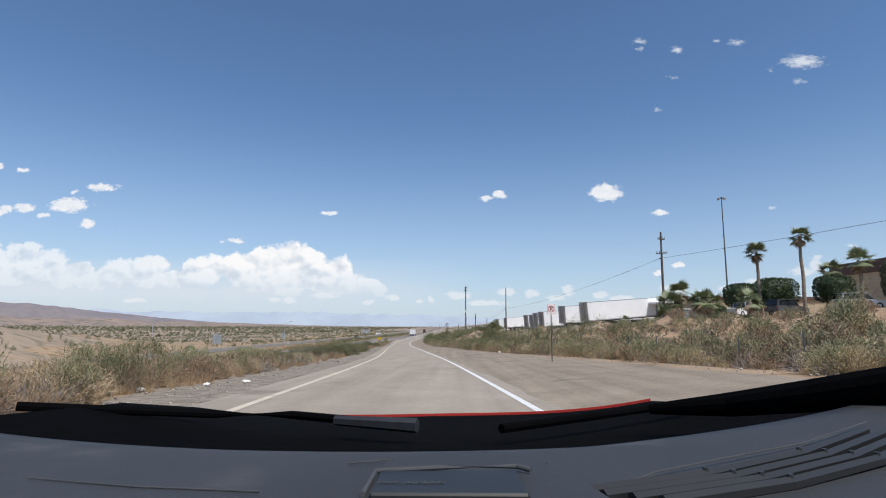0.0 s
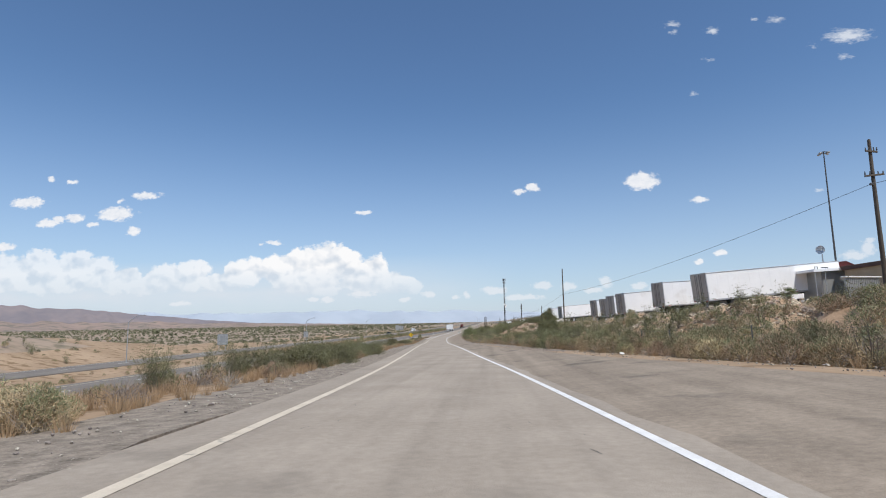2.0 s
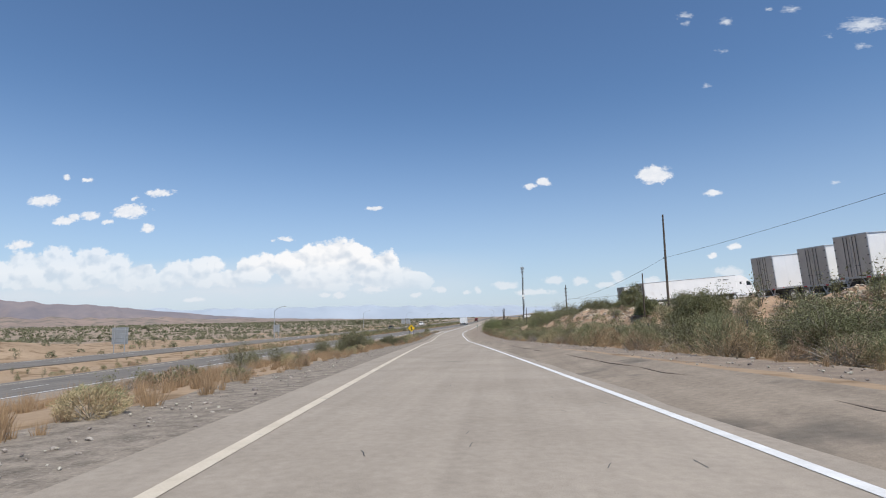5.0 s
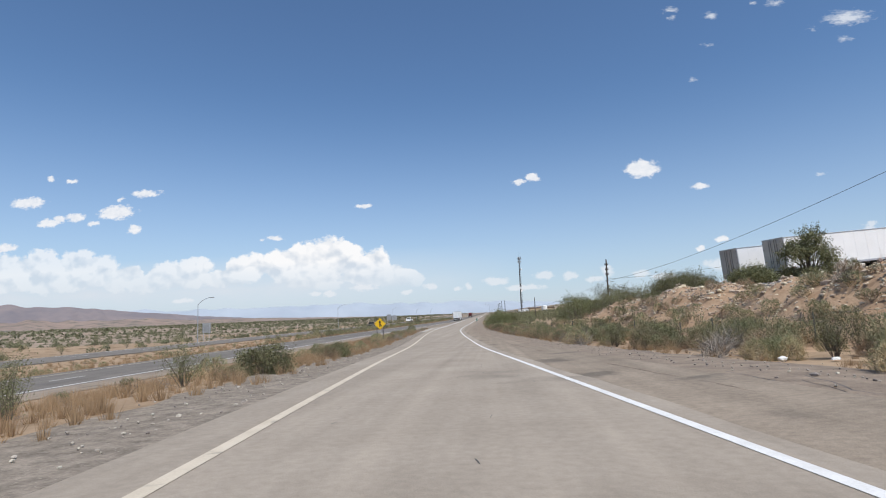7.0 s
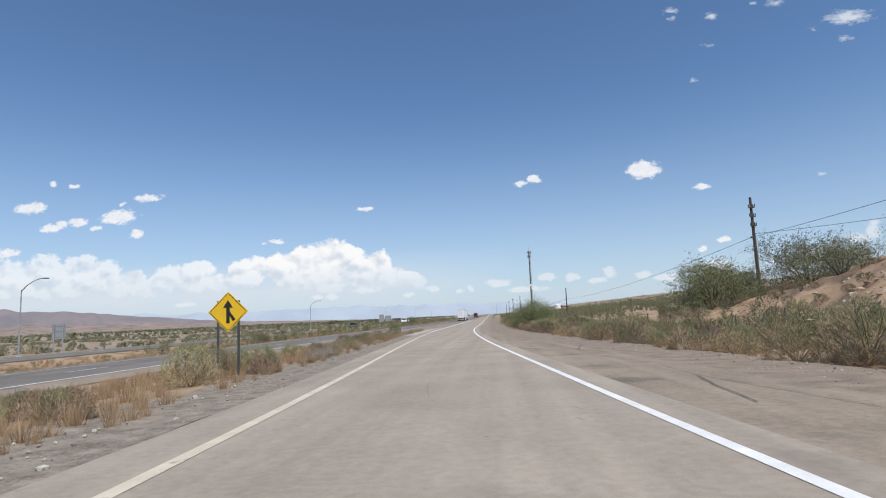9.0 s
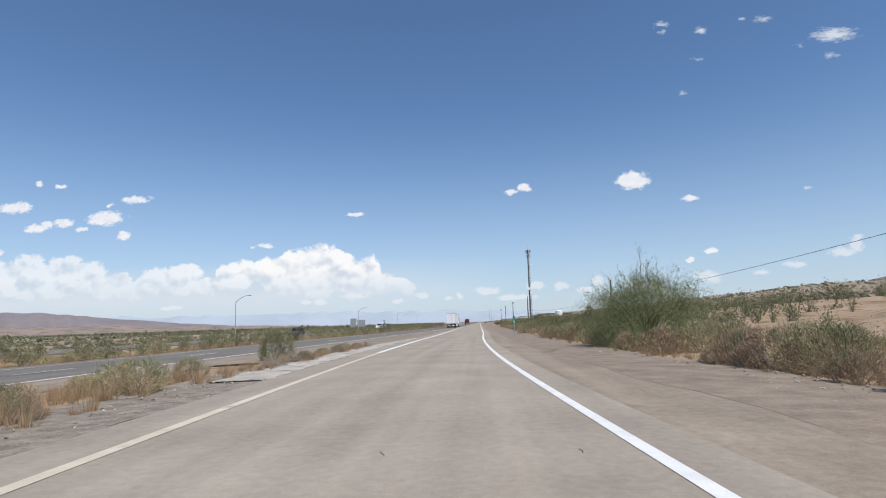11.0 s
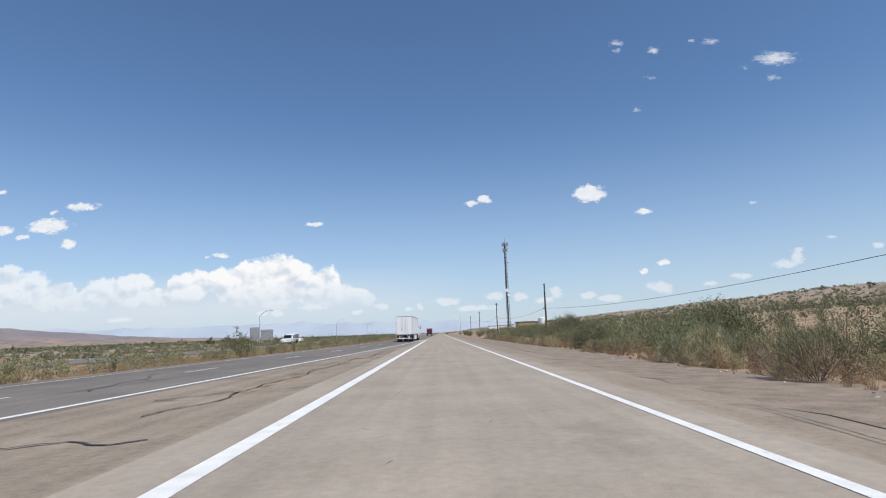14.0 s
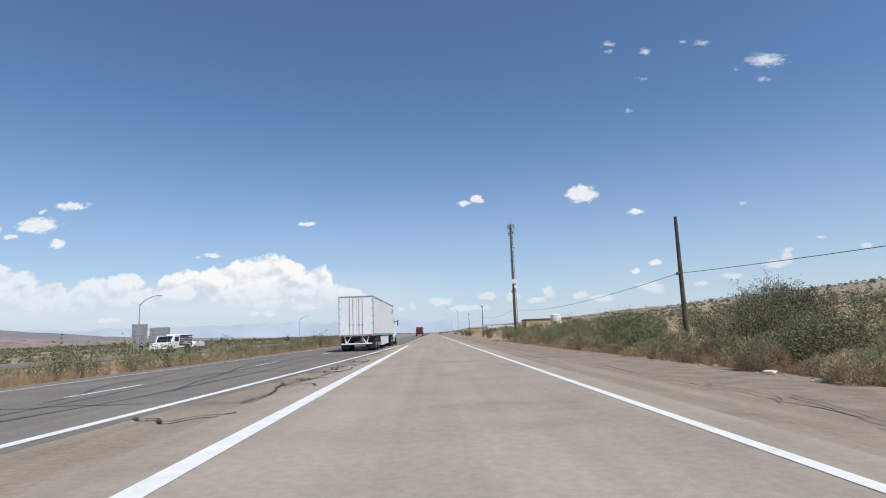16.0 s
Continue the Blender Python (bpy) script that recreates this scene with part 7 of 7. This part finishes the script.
# ---- the red car at the head of the ramp: open cabin, dashboard, wipers, bonnet ----
M_DASH = mat("grained_grey_vinyl", (0.024, 0.0245, 0.026), (0.040, 0.0405, 0.042), 2.5, 0.62, 0.12, 420.0, vary=0, spots=(0.062, 0.060, 0.058), spot_scale=6.0, spot_at=0.6)
# black plastic, deepened to near zero: shade under the windscreen is in the colour
M_COWL = mat("dull_black_cowl_shaded", (0.002, 0.002, 0.0023), (0.004, 0.004, 0.0045), 3.0, 0.95, 0.1, 60.0, vary=0)
M_COWL.node_tree.nodes["Principled BSDF"].inputs["Specular IOR Level"].default_value = 0.02
M_DASH_LIGHT = mat("worn_grey_vinyl_edge", (0.045, 0.046, 0.048), (0.075, 0.075, 0.078), 9.0, 0.7, 0.05, 500.0, vary=0)


def open_car():
    root = thing("red_car", "red car with dark grey dashboard at the ramp's head", "car")
    root.matrix_basis = pose(18.76, -1.22, 5.52, -1.85, 0, 0.67)
    E_ = 1.19                       # height of the eye over the road
    # dashboard: a vinyl sheet with a bowed front edge, thickness and a padded brow
    sh = Shape()
    nx, ny = 48, 12
    edge = lambda x: 0.707 + 0.10 * x + 0.40 * x * x
    for layer in (0, 1):
        for i in range(nx + 1):
            x = -0.86 + 1.72 * i / nx
            for j in range(ny + 1):
                q = j / ny
                y = 0.30 + (edge(x) - 0.30) * q
                z = E_ - 0.132 + 0.05 * max(0.0, x - 0.2) * q + 0.008 * max(0.0, -x - 0.3) * q - 0.012 * max(0.0, q - 0.9) * 10 * 0.4
                z -= 0.05 * max(0.0, 0.18 - q) / 0.18
                sh.v.append((x, y, z - 0.05 * layer))
    w = ny + 1
    off = (nx + 1) * w
    for i in range(nx):
        for j in range(ny):
            k = i * w + j
            sh.f += [(k, k + w, k + w + 1, k + 1), (off + k, off + k + 1, off + k + w + 1, off + k + w)]
        k = i * w
        sh.f += [(k, off + k, off + k + w, k + w), (k + ny, k + ny + w, off + k + ny + w, off + k + ny)]
    sh.m = [0] * len(sh.f)
    dash = part("dashboard", sh, M_DASH, root, "dark grey grained vinyl dashboard", smooth=True)
    pod = Shape()
    out = [(-0.095, 0.41), (-0.053, 0.595), (-0.03, 0.612), (0.055, 0.628), (0.078, 0.618), (0.116, 0.572), (0.142, 0.47), (0.15, 0.41)]
    low, n = E_ - 0.134, len(out)
    mid = (0.024, 0.50)
    pod.v = [(x, y, low) for x, y in out] + [(mid[0] + (x - mid[0]) * 0.93, mid[1] + (y - mid[1]) * 0.95, E_ - 0.121) for x, y in out]
    pod.f = [tuple(range(n, 2 * n))] + [(i, (i + 1) % n, n + (i + 1) % n, n + i) for i in range(n)]
    pod.m = [0] * len(pod.f)
    pod_ob = part("centre_pod", pod, M_DASH, dash, "raised centre pod of the dashboard")
    lip = Shape().tube([(-0.060, 0.43, E_ - 0.119), (-0.058, 0.502, E_ - 0.117), (0.0, 0.514, E_ - 0.116), (0.075, 0.522, E_ - 0.116), (0.088, 0.512, E_ - 0.117)], [0.0026] * 5, 8)
    part("display_lip", lip, M_DASH_LIGHT, dash, "worn pale edge")
    part("display", Shape().box((0.010, 0.463, E_ - 0.119), (0.128, 0.080, 0.006), 0.002), M_SIGN_BLACK, dash, "black indicator strip")
    text_mesh("airbag_text", "PASS AIRBAG", 0.0098, M_DASH_LIGHT, dash, (-0.022, 0.455, E_ - 0.1155), (0, 0, 1), 0.0002, "pale lettering")
    ridge_line = [(0.142, 0.475, E_ - 0.129), (0.22, 0.55, E_ - 0.127), (0.32, 0.60, E_ - 0.122), (0.45, 0.67, E_ - 0.118), (0.62, 0.79, E_ - 0.108)]
    part("seam", Shape().tube(ridge_line, [0.001] * 5, 6), M_DASH_LIGHT, dash)
    part("seam", Shape().tube([(-0.10, 0.60, E_ - 0.130), (-0.02, 0.628, E_ - 0.129), (0.07, 0.64, E_ - 0.129), (0.12, 0.60, E_ - 0.129)], [0.0009] * 4, 6), M_DASH_LIGHT, dash)
    part("seam", Shape().tube([(-0.40, 0.53, E_ - 0.131), (-0.28, 0.50, E_ - 0.131), (-0.16, 0.485, E_ - 0.131)], [0.0009] * 3, 6), M_DASH_LIGHT, dash)
    for k in range(4):
        d = 0.022 * k
        slot = [(0.12 + d, 0.47 - d * 0.4, E_ - 0.128), (0.26 + d, 0.525 - d * 0.4, E_ - 0.125), (0.40 + d, 0.60 - d * 0.4, E_ - 0.119), (0.56 + d, 0.715 - d * 0.4, E_ - 0.110)]
        part("vent_slot", Shape().tube(slot, [0.0065] * 4, 6), M_SIGN_BLACK, dash, "black defroster slot")
        for i in (1, 2):
            x, y, z = slot[i]
            part("stud", Shape().rod((x, y, z), (x, y, z + 0.0085), 0.003, n=8), M_DASH, dash)
    # cowl under the wipers
    cw = Shape()
    for i in range(25):
        x = -0.88 + 1.76 * i / 24
        for y, z in ((edge(x) - 0.02, E_ - 0.205), (1.35 + 0.22 * abs(x) ** 1.5, E_ - 0.235), (2.36 - 0.25 * x * x + 0.18 * x, E_ - 0.30), (2.36 - 0.25 * x * x + 0.18 * x, E_ - 0.40)):
            cw.v.append((x, y, z + 0.07 * (abs(x) / 0.88) ** 3))
    for i in range(24):
        for j in range(3):
            k = i * 4 + j
            cw.f.append((k, k + 4, k + 5, k + 1))
    cw.m = [0] * len(cw.f)
    part("cowl", cw, M_COWL, root, "black plastic cowl below the windscreen")
    for nm, arm, blade in (("wiper", [(-1.0, 1.30, -0.150), (-0.60, 1.47, -0.186), (-0.40, 1.49, -0.190), (-0.24, 1.40, -0.190), (-0.06, 1.31, -0.192)], [(-0.26, 1.36, -0.186), (-0.055, 1.305, -0.190)]),
                           ("wiper", [(0.14, 1.28, -0.192), (0.37, 1.46, -0.190), (0.60, 1.62, -0.184), (0.86, 1.72, -0.170)], [(0.62, 1.60, -0.178), (0.87, 1.69, -0.162)])):
        w_ob = part(nm, Shape().tube([(x, y, E_ + z) for x, y, z in arm], [0.011] * len(arm), 8), M_COWL, root, "black wiper arm")
        (ax, ay, az), (bx, by, bz) = blade
        part("wiper_pivot", Shape().tube([(ax, ay, E_ + az), (bx, by, E_ + bz)], [0.012, 0.018], 6), M_BLACK, w_ob, "scuffed grey wiper end")
    part("cowl_end", Shape().tube([(0.5, 1.319, 1.039), (0.643, 1.226, 1.06), (0.741, 1.103, 1.09), (0.852, 0.948, 1.133)], [0.012, 0.026, 0.032, 0.034], 12), M_COWL, root, "black cowl moulding at the windscreen corner")
    # bonnet
    bn = Shape()
    for layer in (0, 1):
        for i in range(25):
            x = -0.56 + 1.44 * i / 24
            for j in range(9):
                q = j / 8
                y0 = 2.38 - 0.25 * x * x + 0.18 * x
                y = y0 + (3.2 - 0.3 * x * x - y0) * q
                bn.v.append((x, y, E_ - 0.292 + 0.07 * (abs(x) / 0.88) ** 3 - 0.26 * q - 0.10 * q ** 3 - 0.02 * layer))
    for i in range(24):
        for j in range(8):
            k = i * 9 + j
            bn.f += [(k, k + 9, k + 10, k + 1), (225 + k, 225 + k + 1, 225 + k + 10, 225 + k + 9)]
    bn.f += [(i * 9, 225 + i * 9, 225 + (i + 1) * 9, (i + 1) * 9) for i in range(24)]
    bn.m = [0] * len(bn.f)
    part("bonnet", bn, M_RED_PAINT, root, "glossy red bonnet", smooth=False)
    # body below
    side = [(-1.75, 0.30), (-1.85, 0.62), (-1.70, 0.86), (0.30, 0.88), (1.9, 0.86), (2.9, 0.76), (3.25, 0.58), (3.25, 0.32), (2.82, 0.30), (2.65, 0.60), (2.35, 0.68), (2.05, 0.60), (1.88, 0.26), (-0.75, 0.26), (-0.92, 0.60), (-1.2, 0.68), (-1.5, 0.60), (-1.65, 0.30)]
    for sx in (-1, 1):
        part("side_panel", Shape().prism(side, 0, sx * 0.87 - 0.03, sx * 0.87 + 0.03), M_RED_PAINT, root)
        for y in (-1.2, 2.35):
            wheel(root, sx * 0.78, y, 0.31, 0.2, side=sx)
    part("floor_pan", Shape().box((0, 0.3, 0.30), (1.68, 4.0, 0.08), 0.02), M_BLACK, root)
    part("front_bumper", Shape().box((0, 3.25, 0.45), (1.7, 0.16, 0.36), 0.06), M_RED_PAINT, root)
    part("rear_panel", Shape().box((0, -1.78, 0.58), (1.7, 0.1, 0.5), 0.04), M_RED_PAINT, root)
    part("firewall", Shape().box((0, 1.75, 0.55), (1.66, 0.06, 0.5), 0.01), M_BLACK, root)
    return root


open_car()
